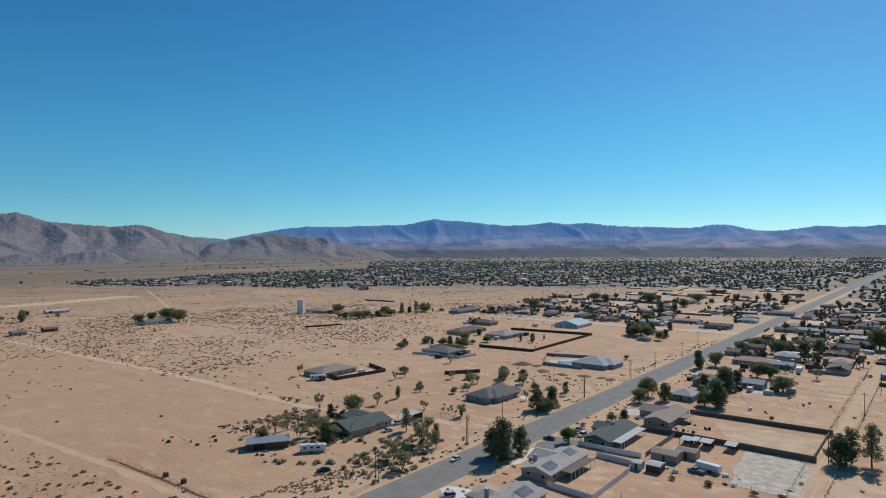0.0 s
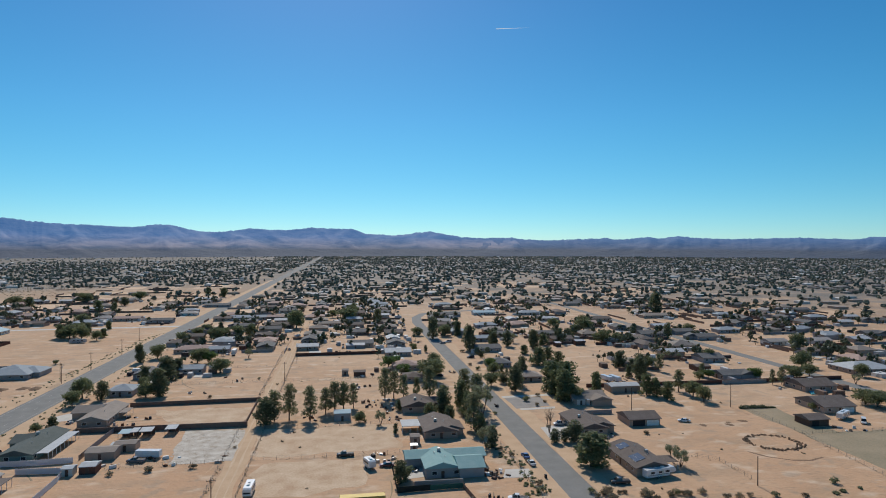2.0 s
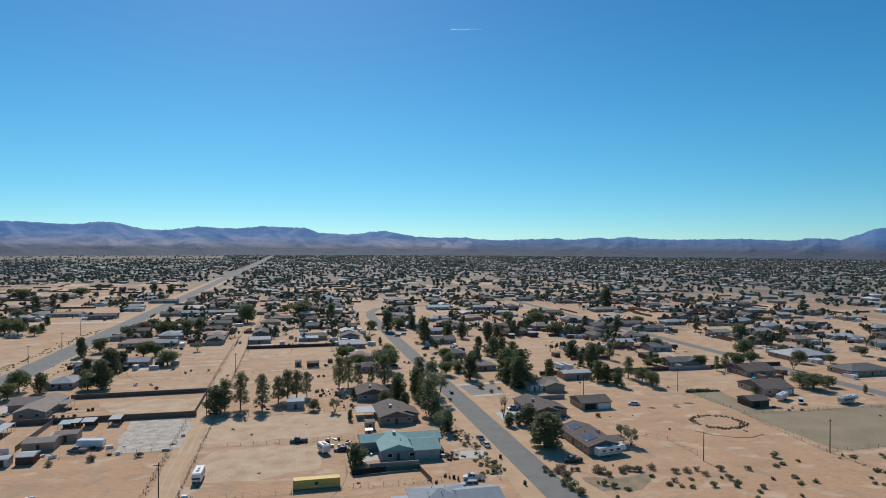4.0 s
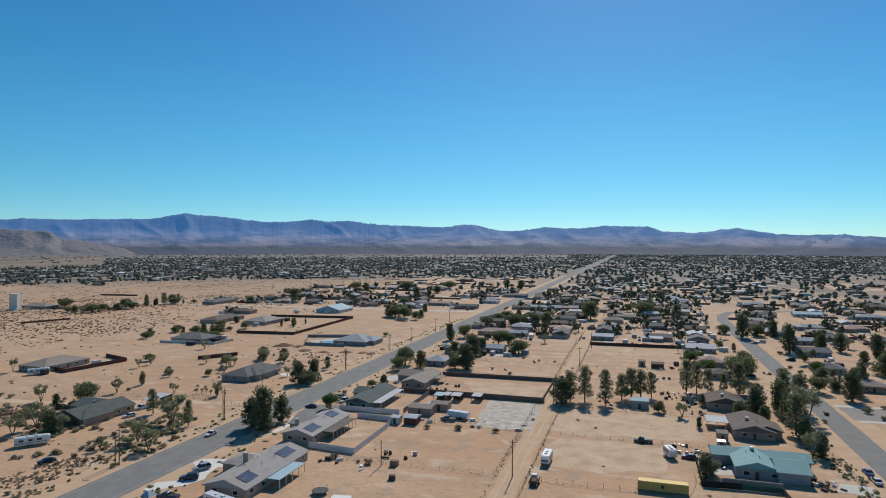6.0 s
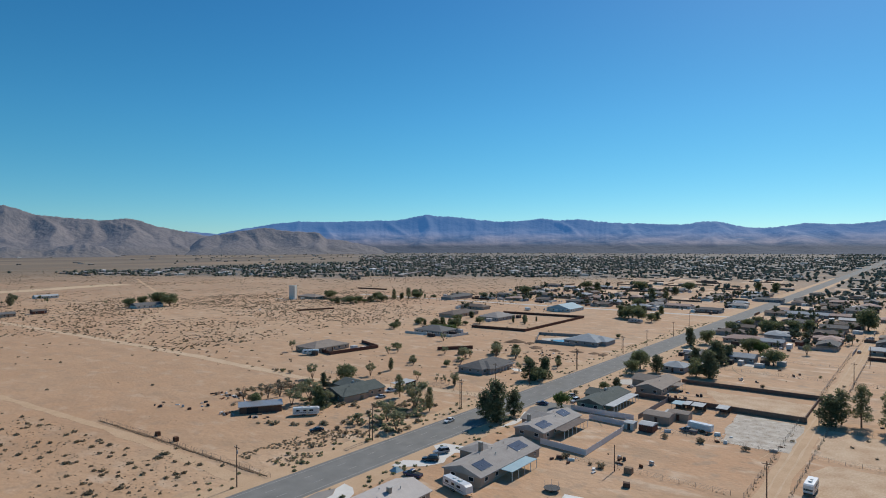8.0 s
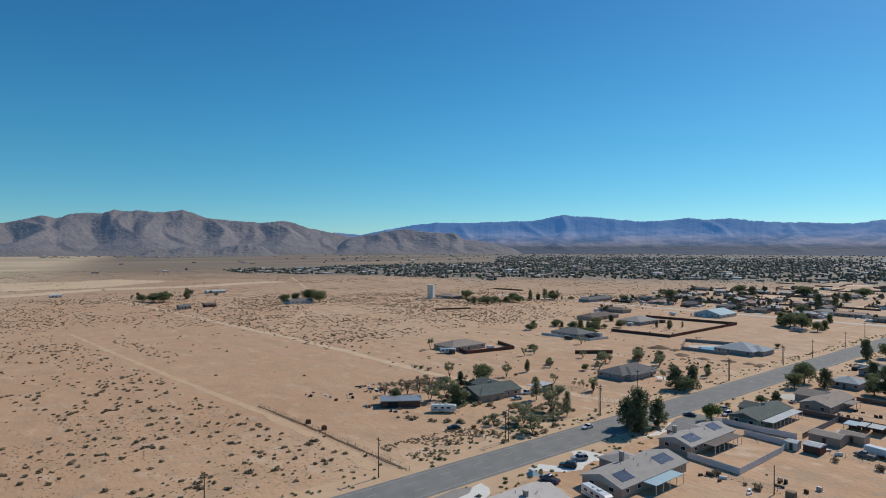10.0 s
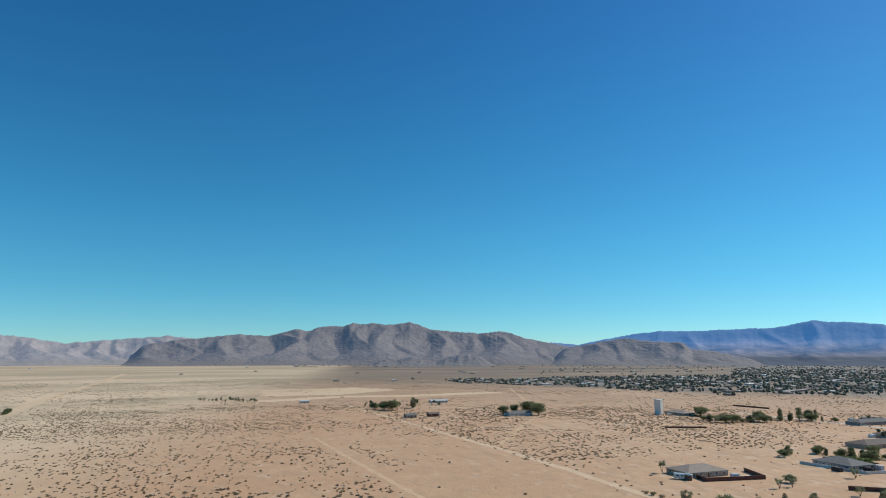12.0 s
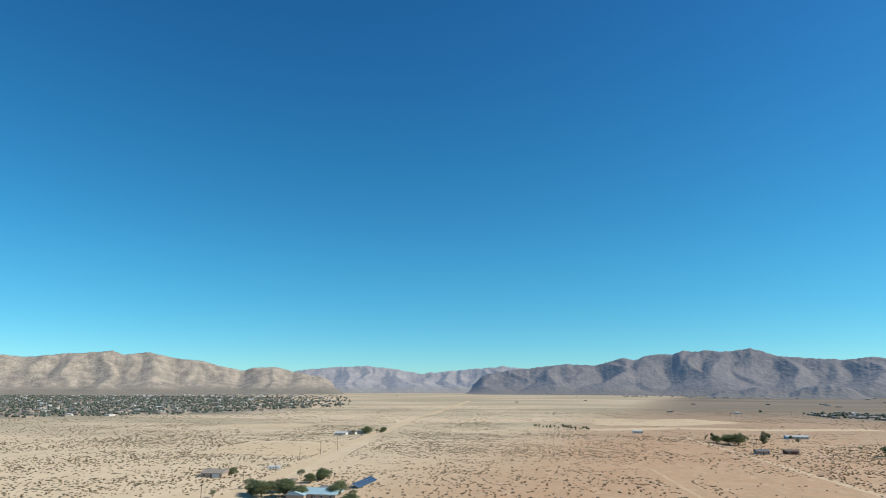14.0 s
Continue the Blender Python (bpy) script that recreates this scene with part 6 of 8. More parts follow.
shed(200.1, 321.9, 8.6, 8, 'shingle_brown', 'siding_dark', 2.6, label='dark brown roofed wooden barn')
shed(148.6, 413.3, 3.8, 6, 'metal_grey', 'siding_dark', 2.6, label='small dark metal shed')
shed(165.9, 417.2, 6.8, 7, 'metal_grey', 'siding_dark', 3, label='dark metal container shed')
shed(134.3, 281.2, 14.7, 8, 'metal_white', 'stucco_tan', 3, label='flat white-roofed block building')
house(-407, -221, 13, 15, 'shingle_tan', 'stucco_tan', 'y', 'gable', label='tan house with a pale roof alone on the plain', wins='e', door='e', garage=('e', 3), vents=0)
shed(104.5, 260.4, 3.9, 4, 'metal_white', 'stucco_white', 2.4, label='round-topped white storage tank shed')
shed(108.7, 259.4, 3.5, 4, 'metal_white', 'stucco_white', 2.4, label='round-topped white storage tank shed')
shed(112.7, 258.4, 3.6, 4, 'metal_white', 'stucco_white', 2.4, label='round-topped white storage tank shed')
carport(-181, 200, 6, 10, 'metal_white', 2.6, label='open shelter with a white roof')

# ---------------------------------------------------------------- walls and fences
block_wall([(-89, 285), (-35, 287)], label="long brown block wall across the lots")
block_wall([(-96, 247.5), (-35, 247.5)], label="brown block wall across the lots", h=1.9)
block_wall([(-36.2, 288), (-36.2, 247)], label="brown block wall along the alley", h=1.2)
panel_fence([(-97, 171), (-81, 169.5), (-81.5, 197), (-83, 205), (-97, 206)])
panel_fence([(-108, 213.5), (-97, 213.5), (-84, 214.5)], label="white vinyl panel fence behind the green house")
panel_fence([(-83, 251), (-83, 216)], "wall_grey", 1.8, 2.4, "weathered grey board fence")
panel_fence([(16.5, 174), (16.5, 196)], "black_cloth", 1.7, 2.4, "fence hung with black screen cloth", "screen_fence")
panel_fence([(16.5, 174), (26, 174.6)], "black_cloth", 1.7, 2.4, "fence hung with black screen cloth", "screen_fence")
panel_fence([(26, 174.6), (36, 174.8)], "green_cloth", 1.5, 2.4, "fence hung with green screen cloth", "screen_fence")
block_wall([(22, 178.5), (36, 178.5)], "wall_grey", 1.3, "low grey block wall before the teal house")
panel_fence([(35.5, 175), (37, 164)], "wood", 1.4, 2.4, "weathered wooden board fence")
block_wall([(-267, 234), (-262, 267), (-283, 274)], "wall_brown", 1.9, "red brown wall round a yard")
block_wall([(-267, 234), (-279, 237)], "wall_brown", 1.9, "red brown yard wall")
block_wall([(-271, 376), (-228, 381), (-231, 481), (-304, 470)], "wall_brown", 1.9, "red brown block wall round a large lot")
block_wall([(-198, 344), (-172, 346)], "wall_grey", 1.8, "pale grey wall of a pool court")
block_wall([(-198, 344), (-213, 374), (-180, 384)], "wall_grey", 1.8, "pale grey wall of a pool court")
block_wall([(-291, 324), (-254, 329), (-252, 345)], "stucco_white", 1.5, "long white garden wall")
block_wall([(-216, 300), (-229, 283)], "wall_brown", 1.9, "short red brown wall standing in the sand")
block_wall([(-629, 602), (-579, 607)], "wall_brown", 1.7, "dark wall far out in the desert")
block_wall([(-464, 367), (-452, 401)], "wall_brown", 1.3, "low dark wall standing in the sand")
wire_fence([(-37, 165), (-37.5, 246)], "wire fence along the dirt alley")
wire_fence([(-37, 288), (-37.5, 420)], "wire fence along the dirt alley", 5)
wire_fence([(-28, 130), (-28, 246)], "wire fence along the dirt alley")
wire_fence([(-28, 246), (-28.5, 470)], "wire fence along the dirt alley", 5)
wire_fence([(-82, 165), (-40, 165)], "wire fence between bare lots")
wire_fence([(-28, 165), (40, 165)], "wire fence between bare lots")
wire_fence([(-28, 207.5), (24, 207.5)], "wire fence between bare lots")
wire_fence([(-72, 207), (-38, 207)], "wire fence between bare lots")
wire_fence([(-28, 243), (24, 243)], "wire fence between bare lots")
wire_fence([(-28, 327), (30, 327)], "wire fence between bare lots")
wire_fence([(-90, 327), (-38, 327)], "wire fence between bare lots")
wire_fence([(-90, 367), (-38, 367)], "wire fence between bare lots")
wire_fence([(-140, 101.5), (-171, 100), (-198, 99), (-232, 96.5)], "old wire fence beside a desert track")
wire_fence([(-140, 206), (-172, 210), (-232, 200)], "old wire fence beside a desert track")
wire_fence([(56, 162), (56, 215)], "wire fence along the residential road")
wire_fence([(88, 212), (62 + 40, 243)], "low sagging wire fence", 4)
wire_fence([(165, 130), (164, 165), (170, 206), (172, 245)], "wire fence round the dry pasture")
wire_fence([(164, 162), (260, 161)], "wire fence round the dry pasture")
wire_fence([(170, 206), (240, 203)], "wire fence round the dry pasture")
wire_fence([(112, 193), (122, 184), (122, 168)], "small rail corral fence", 3, 1.2, 3)
block_wall([(120, 290), (186, 288), (260, 288)], "wall_brown", 1.8, "long red brown wall behind bare lots")
block_wall([(92, 243.5), (112, 243.5)], "wall_grey", 1.6, "grey block wall beside a workshop")
block_wall([(-33 + 5, 400), (30, 402)], "wall_brown", 1.8, "dark red brown lot wall")

# ---------------------------------------------------------------- utility poles
for x, y, h in [(-69.3, 162.9, 7.3), (-32.0, 165.5, 10.2), (120.5, 163.1, 8.7), (-141.1, 92.0, 10.9), (164.8, 161.5, 10.6), (-140.5, 187.0, 11), (-140.5, 140.6, 10.5), (-141.8, 140.5, 9), (-150.3, 225.8, 10.5), (-139.6, 236.7, 9), (-139.8, 282.7, 10.5), (-140.5, 341.6, 10), (-141.8, 189.6, 11), (-31.5, 247.6, 10), (-28.2, 327.1, 10), (-26.3, 386.3, 9.5), (-138.8, 281.3, 10), (-138.8, 339.0, 10), (-137.8, 373.3, 10), (-137.9, 422.9, 10)]:
    utility_pole(x, y, h, 2.4 if h > 9.5 else 0, 0 if x < 0 else 20, "brown wooden utility pole with a crossarm" if h > 9.5 else "plain brown wooden pole")
for x, y, h in [(-146.0, 483.6, 10), (122.5, 247.1, 9.5), (167.6, 413.0, 10), (172.8, 341.0, 9), (167.1, 244.8, 10.5), (361.3, 403.2, 10), (362.9, 321.3, 10), (-155.6, 50.8, 7), (-330.6, -186.8, 8), (-383.5, -189.7, 9), (-499.8, -200.9, 11), (-541.6, -199.1, 11), (-580.4, -197.3, 11), (-426.8, -188.3, 9)]:
    utility_pole(x, y, h, 2.4 if h > 9.5 else 0, 0 if x < 0 else 20, "brown wooden utility pole with a crossarm" if h > 9.5 else "plain brown wooden pole")

# ---------------------------------------------------------------- trees
for k, x, y, h, w in [('dense', -120.9, 182.1, 14.7, 1.05), ('dense', -126.4, 183.9, 10.4, 1.0), ('dense', -120.3, 192.9, 9.8, 1.0), ('bright', -112.0, 213.4, 6.8, 1), ('broad', -115.8, 304.6, 10.4, 1), ('broad', -114.4, 290.0, 7.5, 1), ('dense', -107.4, 254.8, 5.2, 1.5), ('broad', -111.6, 251.7, 3.5, 1.3), ('dense', -82.5, 302.3, 13.4, 1.15), ('broad', -88.0, 302.0, 7.8, 1.2), ('dense', -117.9, 392.0, 11.2, 1), ('broad', -111.4, 404.2, 9.7, 1), ('dense', -146.2, 248.9, 10.0, 1.25), ('dense', -142.6, 255.9, 10.3, 1.1), ('broad', -141.5, 247.3, 7.2, 1.2), ('open', -189.8, 285.9, 7.5, 1), ('open', -178.2, 287.8, 5.9, 1), ('open', -149.2, 280.8, 5.0, 0.9), ('open', -171.8, 288.2, 2.4, 1.5)]:
    tree(k, x, y, h, w)
for k, x, y, h, w in [('open', -159.3, 260.1, 4.9, 0.8), ('open', -199.4, 268.8, 6.8, 1.2), ('open', -165.9, 217.1, 6.1, 0.9), ('open', -200.0, 275.6, 3.6, 1.1), ('dense', -28.3, 248.6, 11.2, 1.3), ('pine', -25.5, 253.4, 11.8, 1.2), ('pine', -19.8, 253.7, 14.2, 1.1), ('pine', -11.6, 252.2, 13.6, 1.1), ('pine', -5.7, 260.2, 10.7, 1.3), ('pine', -2.0, 263.4, 12.5, 1.3), ('pine', 1.6, 265.6, 11.4, 1.3), ('pine', 5.8, 268.9, 10.3, 1), ('broad', 8.0, 246.1, 4.9, 1), ('open', 15.8, 241.3, 5.3, 1.2), ('dense', 20.6, 229.6, 4.0, 0.9), ('pine', 20.0, 279.4, 14.5, 1), ('pine', 24.3, 283.1, 12.4, 1.1), ('pine', 28.5, 281.0, 10.7, 1), ('pine', 40.2, 279.4, 14.7, 1.2)]:
    tree(k, x, y, h, w)
for k, x, y, h, w in [('pine', 34.9, 283.6, 9.0, 1), ('lush', 44.1, 260.9, 10.4, 0.95), ('broad', 36.4, 251.1, 6.2, 0.9), ('dense', 24.7, 261.8, 4.8, 0.9), ('lush', 51.0, 261.2, 12.3, 0.9), ('lush', 51.5, 249.2, 10.6, 0.9), ('pine', 50.5, 231.1, 13.6, 1.35), ('open', 58.1, 248.7, 13.0, 0.95), ('lush', 51.6, 223.1, 8.5, 1.0), ('dense', 52.4, 208.6, 7.6, 1.1), ('dense', 18.0, 181.0, 7.1, 1.1), ('broad', 19.9, 184.0, 4.5, 1.0), ('pine', 59.0, 263.6, 13.8, 1.4), ('pine', 56.7, 280.3, 12.7, 1.3), ('open', 50.1, 208.5, 8.3, 1.1), ('lush', 79.0, 185.5, 11.5, 1.75), ('column', 75.6, 210.4, 5.3, 1.9), ('column', 79.1, 210.6, 5.1, 1.6), ('column', 82.8, 210.2, 8.3, 2.0)]:
    tree(k, x, y, h, w)
for k, x, y, h, w in [('bare', 77.3, 221.6, 10.0, 0.8), ('lush', 99.7, 265.8, 14.8, 1.1), ('lush', 98.9, 276.0, 12.4, 1), ('broad', 103.2, 264.0, 8.1, 1.2), ('lush', 118.6, 274.9, 10.9, 1), ('dense', 95.8, 319.1, 11.5, 0.8), ('dense', 87.8, 301.1, 11.7, 0.9), ('broad', 74.1, 300.3, 7.6, 1.1), ('lush', 141.6, 271.0, 10.2, 1), ('lush', 144.9, 268.1, 9.1, 1), ('lush', 146.2, 260.5, 8.8, 1.1), ('pine', 160.1, 275.0, 10.3, 1.4), ('broad', 161.7, 265.1, 8.0, 1.1), ('broad', 161.4, 255.8, 7.7, 1), ('open', 106.4, 185.3, 5.8, 1.1), ('open', 106.6, 180.7, 5.7, 1.1), ('dense', 152.9, 299.6, 12.9, 1), ('dense', 151.2, 308.4, 6.9, 1), ('dense', 318.4, 592.2, 22.7, 1)]:
    tree(k, x, y, h, w)
for k, x, y, h, w in [('column', 242.4, 433.1, 13.5, 1.2), ('dense', 114.2, 417.8, 11.3, 1), ('dense', 165.1, 461.5, 9.5, 1.1), ('dense', 155.7, 427.8, 10.8, 0.8), ('dense', 85.0, 406.4, 17.3, 0.9), ('dense', 104.0, 417.2, 11.3, 1), ('dense', 68.3, 461.4, 17.2, 0.9), ('broad', 79.0, 471.4, 9.8, 1), ('dense', 89.3, 472.1, 12.0, 0.8), ('broad', 186.4, 422.2, 10.6, 1.3), ('broad', 196.0, 422.8, 7.9, 1.3), ('broad', 198.5, 488.7, 11.0, 1.4), ('broad', 277.0, 462.6, 8.2, 1.3), ('open', 187.3, 342.5, 6.4, 1), ('open', 204.6, 351.7, 4.1, 1), ('open', 199.6, 356.6, 5.4, 1), ('broad', 222.9, 349.4, 7.8, 1), ('broad', 45.4, 316.3, 12.9, 1.1), ('broad', 47.6, 408.9, 5.6, 1)]:
    tree(k, x, y, h, w)
for k, x, y, h, w in [('column', 54.8, 402.3, 5.5, 1.2), ('broad', -37.6, 536.7, 17.2, 1), ('broad', 10.4, 628.0, 11.4, 1.1), ('broad', -8.2, 610.1, 8.3, 1), ('broad', -112.7, 468.8, 8.6, 1.1), ('broad', -108.0, 496.8, 7.8, 1.2), ('broad', -90.4, 476.9, 10.9, 1.1), ('broad', -77.3, 491.5, 9.9, 1.1), ('broad', -69.3, 499.3, 10.1, 1), ('broad', -86.3, 491.0, 8.6, 1), ('open', -56.3, 398.0, 6.2, 1), ('bright', -77.3, 385.4, 7.8, 1.2), ('broad', -83.6, 385.0, 9.6, 1.1), ('broad', -198.9, 498.2, 11.5, 1.3), ('broad', -188.4, 491.5, 12.3, 1), ('broad', -176.7, 488.6, 8.1, 1), ('column', -261.1, 418.0, 6.3, 1), ('column', -249.6, 416.1, 7.0, 1), ('column', -250.4, 435.5, 4.9, 0.9)]:
    tree(k, x, y, h, w)
for k, x, y, h, w in [('broad', -279.4, 367.0, 7.9, 1.4), ('broad', -283.3, 384.3, 3.6, 1.4), ('broad', -164.6, 393.8, 2.9, 1.2), ('bare', -215.8, 173.8, 4.2, 1.2), ('lush', -186.3, 157.5, 7.8, 1.2), ('open', -194.7, 160.0, 8.6, 1.3), ('open', -227.0, 188.0, 7.1, 1), ('broad', -207.6, 191.4, 9.6, 1), ('open', -184.6, 160.3, 6.1, 1.2), ('dense', -210.8, 181.0, 6.2, 1), ('open', -209.8, 208.7, 6.3, 1), ('pine', -171.3, 187.2, 8.9, 1.2), ('open', -155.3, 178.2, 10.5, 1.1), ('pine', -148.1, 178.2, 9.0, 0.9), ('open', -151.7, 159.3, 7.6, 1.2), ('open', -142.4, 153.7, 6.8, 1.3), ('open', -157.5, 150.2, 4.4, 1.3), ('broad', -205.3, 142.3, 5.8, 1), ('bare', -211.8, 152.5, 6.6, 1.2)]:
    tree(k, x, y, h, w)
for k, x, y, h, w in [('bare', -210.7, 157.5, 6.6, 1.2), ('bare', -210.3, 163.2, 6.0, 1.2), ('bare', -217.1, 144.7, 5.9, 1.1), ('open', -195.6, 151.8, 6.7, 1.2), ('column', -211.2, 224.4, 6.8, 1), ('open', -242.1, 254.9, 4.7, 1), ('open', -242.5, 263.4, 4.4, 1), ('open', -211.9, 242.2, 4.5, 1.2), ('open', -186.7, 216.1, 4.5, 1.2), ('column', -166.8, 218.0, 5.2, 0.9), ('open', -217.8, 275.8, 4.5, 1.2), ('open', -201.1, 273.2, 5.8, 1.3), ('open', -193.9, 258.9, 4.1, 1.3), ('open', -192.8, 290.4, 6.7, 1), ('open', -180.3, 290.9, 5.6, 1), ('broad', -312.4, 334.9, 5.3, 1.4), ('broad', -313.9, 364.4, 5.0, 1.4), ('open', -248.0, 312.6, 5.2, 1.1), ('open', -293.5, 228.1, 6.7, 0.8)]:
    tree(k, x, y, h, w)
for k, x, y, h, w in [('bright', -289.0, 349.4, 3.9, 2.2), ('bright', -281.0, 351.5, 4.7, 2.2), ('bright', -273.7, 352.9, 4.6, 2.2), ('broad', -623.6, 287.1, 10.4, 1.2), ('broad', -629.3, 302.6, 10.6, 1), ('broad', -621.2, 314.5, 15.0, 1.1), ('broad', -602.8, 317.5, 14.1, 1.2), ('open', -661.1, 280.8, 5.1, 1), ('broad', -720.7, 181.0, 10.7, 1.6), ('broad', -708.2, 186.9, 13.1, 1.4), ('broad', -735.2, 172.2, 8.3, 1.5), ('column', -730.4, 218.4, 13.8, 1.4), ('broad', -472.9, 544.1, 10.8, 1), ('broad', -478.7, 487.9, 10.9, 1.2), ('broad', -481.5, 461.4, 7.7, 1.6), ('column', -482.4, 518.0, 12.5, 1), ('broad', -499.3, 457.7, 4.9, 2), ('pine', -477.6, 537.3, 11.4, 1.4), ('pine', -473.6, 543.1, 8.9, 1.4)]:
    tree(k, x, y, h, w)
for k, x, y, h, w in [('pine', -469.3, 549.4, 9.5, 1.4), ('broad', -539.1, 472.5, 11.0, 1.4), ('broad', -390.4, 652.8, 12.5, 1.2), ('broad', -400.6, 579.8, 7.8, 1.5), ('broad', -373.3, 598.1, 5.9, 1.8), ('broad', -339.9, -156.6, 9.3, 1.2), ('broad', -342.1, -163.3, 5.9, 1.3), ('broad', -342.3, -143.7, 10.2, 1.2), ('broad', -403.7, -146.6, 6.2, 1.2), ('broad', -344.1, -116.4, 7.8, 1.1), ('broad', -411.2, -212.1, 5.7, 1), ('open', -420.0, -167.0, 4.3, 0.7), ('broad', -398.0, -151.2, 4.1, 1.2), ('broad', -771.5, -226.9, 7.4, 1.8), ('broad', -793.0, -213.3, 4.1, 2), ('broad', -340.9, -133.4, 5.7, 1.2), ('broad', -324.5, -101.1, 7.0, 1.2), ('broad', 263.2, 320.2, 10.2, 1.2), ('broad', 229.8, 240.9, 7.4, 1.6)]:
    tree(k, x, y, h, w)
for k, x, y, h, w in [('broad', 230.6, 235.2, 7.8, 1.6), ('broad', 241.4, 238.2, 5.8, 1.4), ('broad', 200.1, 235.0, 4.3, 1.3), ('broad', 285.6, 315.0, 6.8, 1.4), ('open', 257.0, 275.4, 5.4, 1.2), ('pine', 219.9, 281.1, 8.9, 1.2), ('pine', 215.5, 282.1, 7.4, 1), ('broad', 235.7, 292.4, 7.8, 1.3), ('broad', 248.9, 297.3, 7.3, 1.2), ('column', 247.0, 223.9, 4.3, 1.2), ('broad', 292.6, 287.2, 5.4, 1.1), ('broad', 332.7, 304.2, 6.2, 1.3), ('broad', 305.4, 376.5, 12.0, 1), ('broad', 275.4, 291.1, 8.0, 1)]:
    tree(k, x, y, h, w)
for i, (x, y) in enumerate([(-504, 445), (-492, 441), (-482, 441), (-481, 449), (-472, 449), (-474, 463), (-473, 471), (-470, 477), (-470, 485), (-470, 493), (-478, 513), (-475, 523), (-467, 526), (-463, 537), (-455, 540), (-451, 551)]):
    tree(('broad', 'dense', 'open', 'broad', 'pine')[i % 5], x, y, (4.5, 6, 5, 7, 8)[i * 3 % 5], (1.8, 1.4, 1.5)[i % 3])
for k, x, y, h, w in [('broad', 79.8, 479.9, 8.8, 1.2), ('dense', 90.0, 480.5, 10.1, 1.2), ('dense', 105.5, 427.5, 11.4, 1.1), ('dense', 128.9, 405.6, 13.2, 1.1), ('lush', 140.7, 419.7, 8.0, 1.6), ('lush', 114.4, 348.9, 11.4, 1.5), ('broad', 53.2, 355.3, 8.4, 1.1), ('broad', 82.8, 330.7, 6.2, 1.3), ('dense', 82.9, 287.6, 13.3, 0.9), ('broad', 81.7, 305.0, 4.9, 1.3), ('broad', 178.1, 505.4, 9.7, 1.2), ('dense', 156.6, 435.0, 9.6, 1.3), ('lush', 173.4, 459.6, 6.3, 2), ('lush', 182.6, 468.6, 7.8, 2), ('broad', 205.1, 507.1, 11.3, 1.2), ('dense', 41.9, 253.4, 10.8, 1), ('lush', 43.3, 243.6, 6.5, 1.2), ('lush', 100.7, 285.3, 15.0, 1.3), ('lush', 104.3, 276.2, 16, 1.2), ('broad', 58.3, 478.5, 7.5, 1.3), ('open', 122.4, 432.9, 7.0, 1.2), ('lush', 117.0, 386.3, 6.3, 1.5), ('lush', 124.9, 364.6, 8.0, 1.5), ('lush', 125.0, 344.8, 8.6, 1.3)]:
    tree(k, x, y, h, w)
for k, x, y, h, w in [('lush', -317.7, 344.2, 6.1, 1.5), ('broad', -316.8, 370.6, 5.1, 1.3), ('dense', -307.6, 364.9, 4.4, 1.2), ('broad', -299.5, 367.9, 5.6, 1.6), ('lush', -296.8, 373.4, 6.3, 1.5), ('lush', -294.0, 378.9, 5.0, 1.3), ('broad', -296.9, 392.1, 7.1, 1.2), ('dense', -306.9, 425.0, 5.5, 1.6), ('broad', -279.7, 398.3, 5.7, 1.5), ('lush', -255.9, 427.3, 5.9, 1.3), ('dense', -210.1, 280.9, 4.6, 1.5), ('lush', -216.6, 246.8, 3.9, 1.6), ('broad', -250.8, 271.2, 4.4, 1.5), ('broad', -195.7, 249.3, 3.4, 1.2), ('lush', -195.3, 295.1, 7.0, 1.6), ('lush', -184.8, 298.9, 6.0, 1.5), ('broad', -166.6, 281.1, 3.9, 1.3), ('dense', -151.9, 286.4, 5.4, 1.2), ('broad', -377.1, 794.9, 11.5, 1.6), ('lush', -347.9, 765.1, 12.1, 1.5), ('lush', -207.7, 503.7, 10.7, 1.3), ('broad', -199.4, 506.8, 12.1, 1.2), ('dense', -195.5, 521.6, 9.5, 1.6), ('broad', -229.4, 600.2, 9.2, 1.5), ('lush', -251.2, 697.7, 12.1, 1.3), ('lush', -237.6, 702.7, 9.7, 1.2), ('broad', -310.3, 819.7, 13, 1.6), ('dense', -247.6, 765.0, 10.5, 1.5), ('broad', -254.1, 840.6, 13, 1.3), ('lush', -190.7, 552.2, 7.6, 1.2), ('lush', -178.0, 504.9, 7.0, 1.6), ('broad', -106.1, 521.8, 7.0, 1.3), ('dense', -96.4, 525.4, 7.7, 1.2), ('lush', -158.1, 876.4, 13, 1.5), ('lush', -185.3, 910.9, 12.1, 1.3), ('lush', 11.9, 645.9, 10.6, 1.3), ('lush', 33.7, 582.3, 11.4, 1.2), ('broad', 5.8, 588.4, 13, 1.6), ('dense', -88.7, 340.3, 12.8, 1.5), ('broad', -85.0, 405.2, 6.0, 1.3)]:
    tree(k, x, y, h, w)

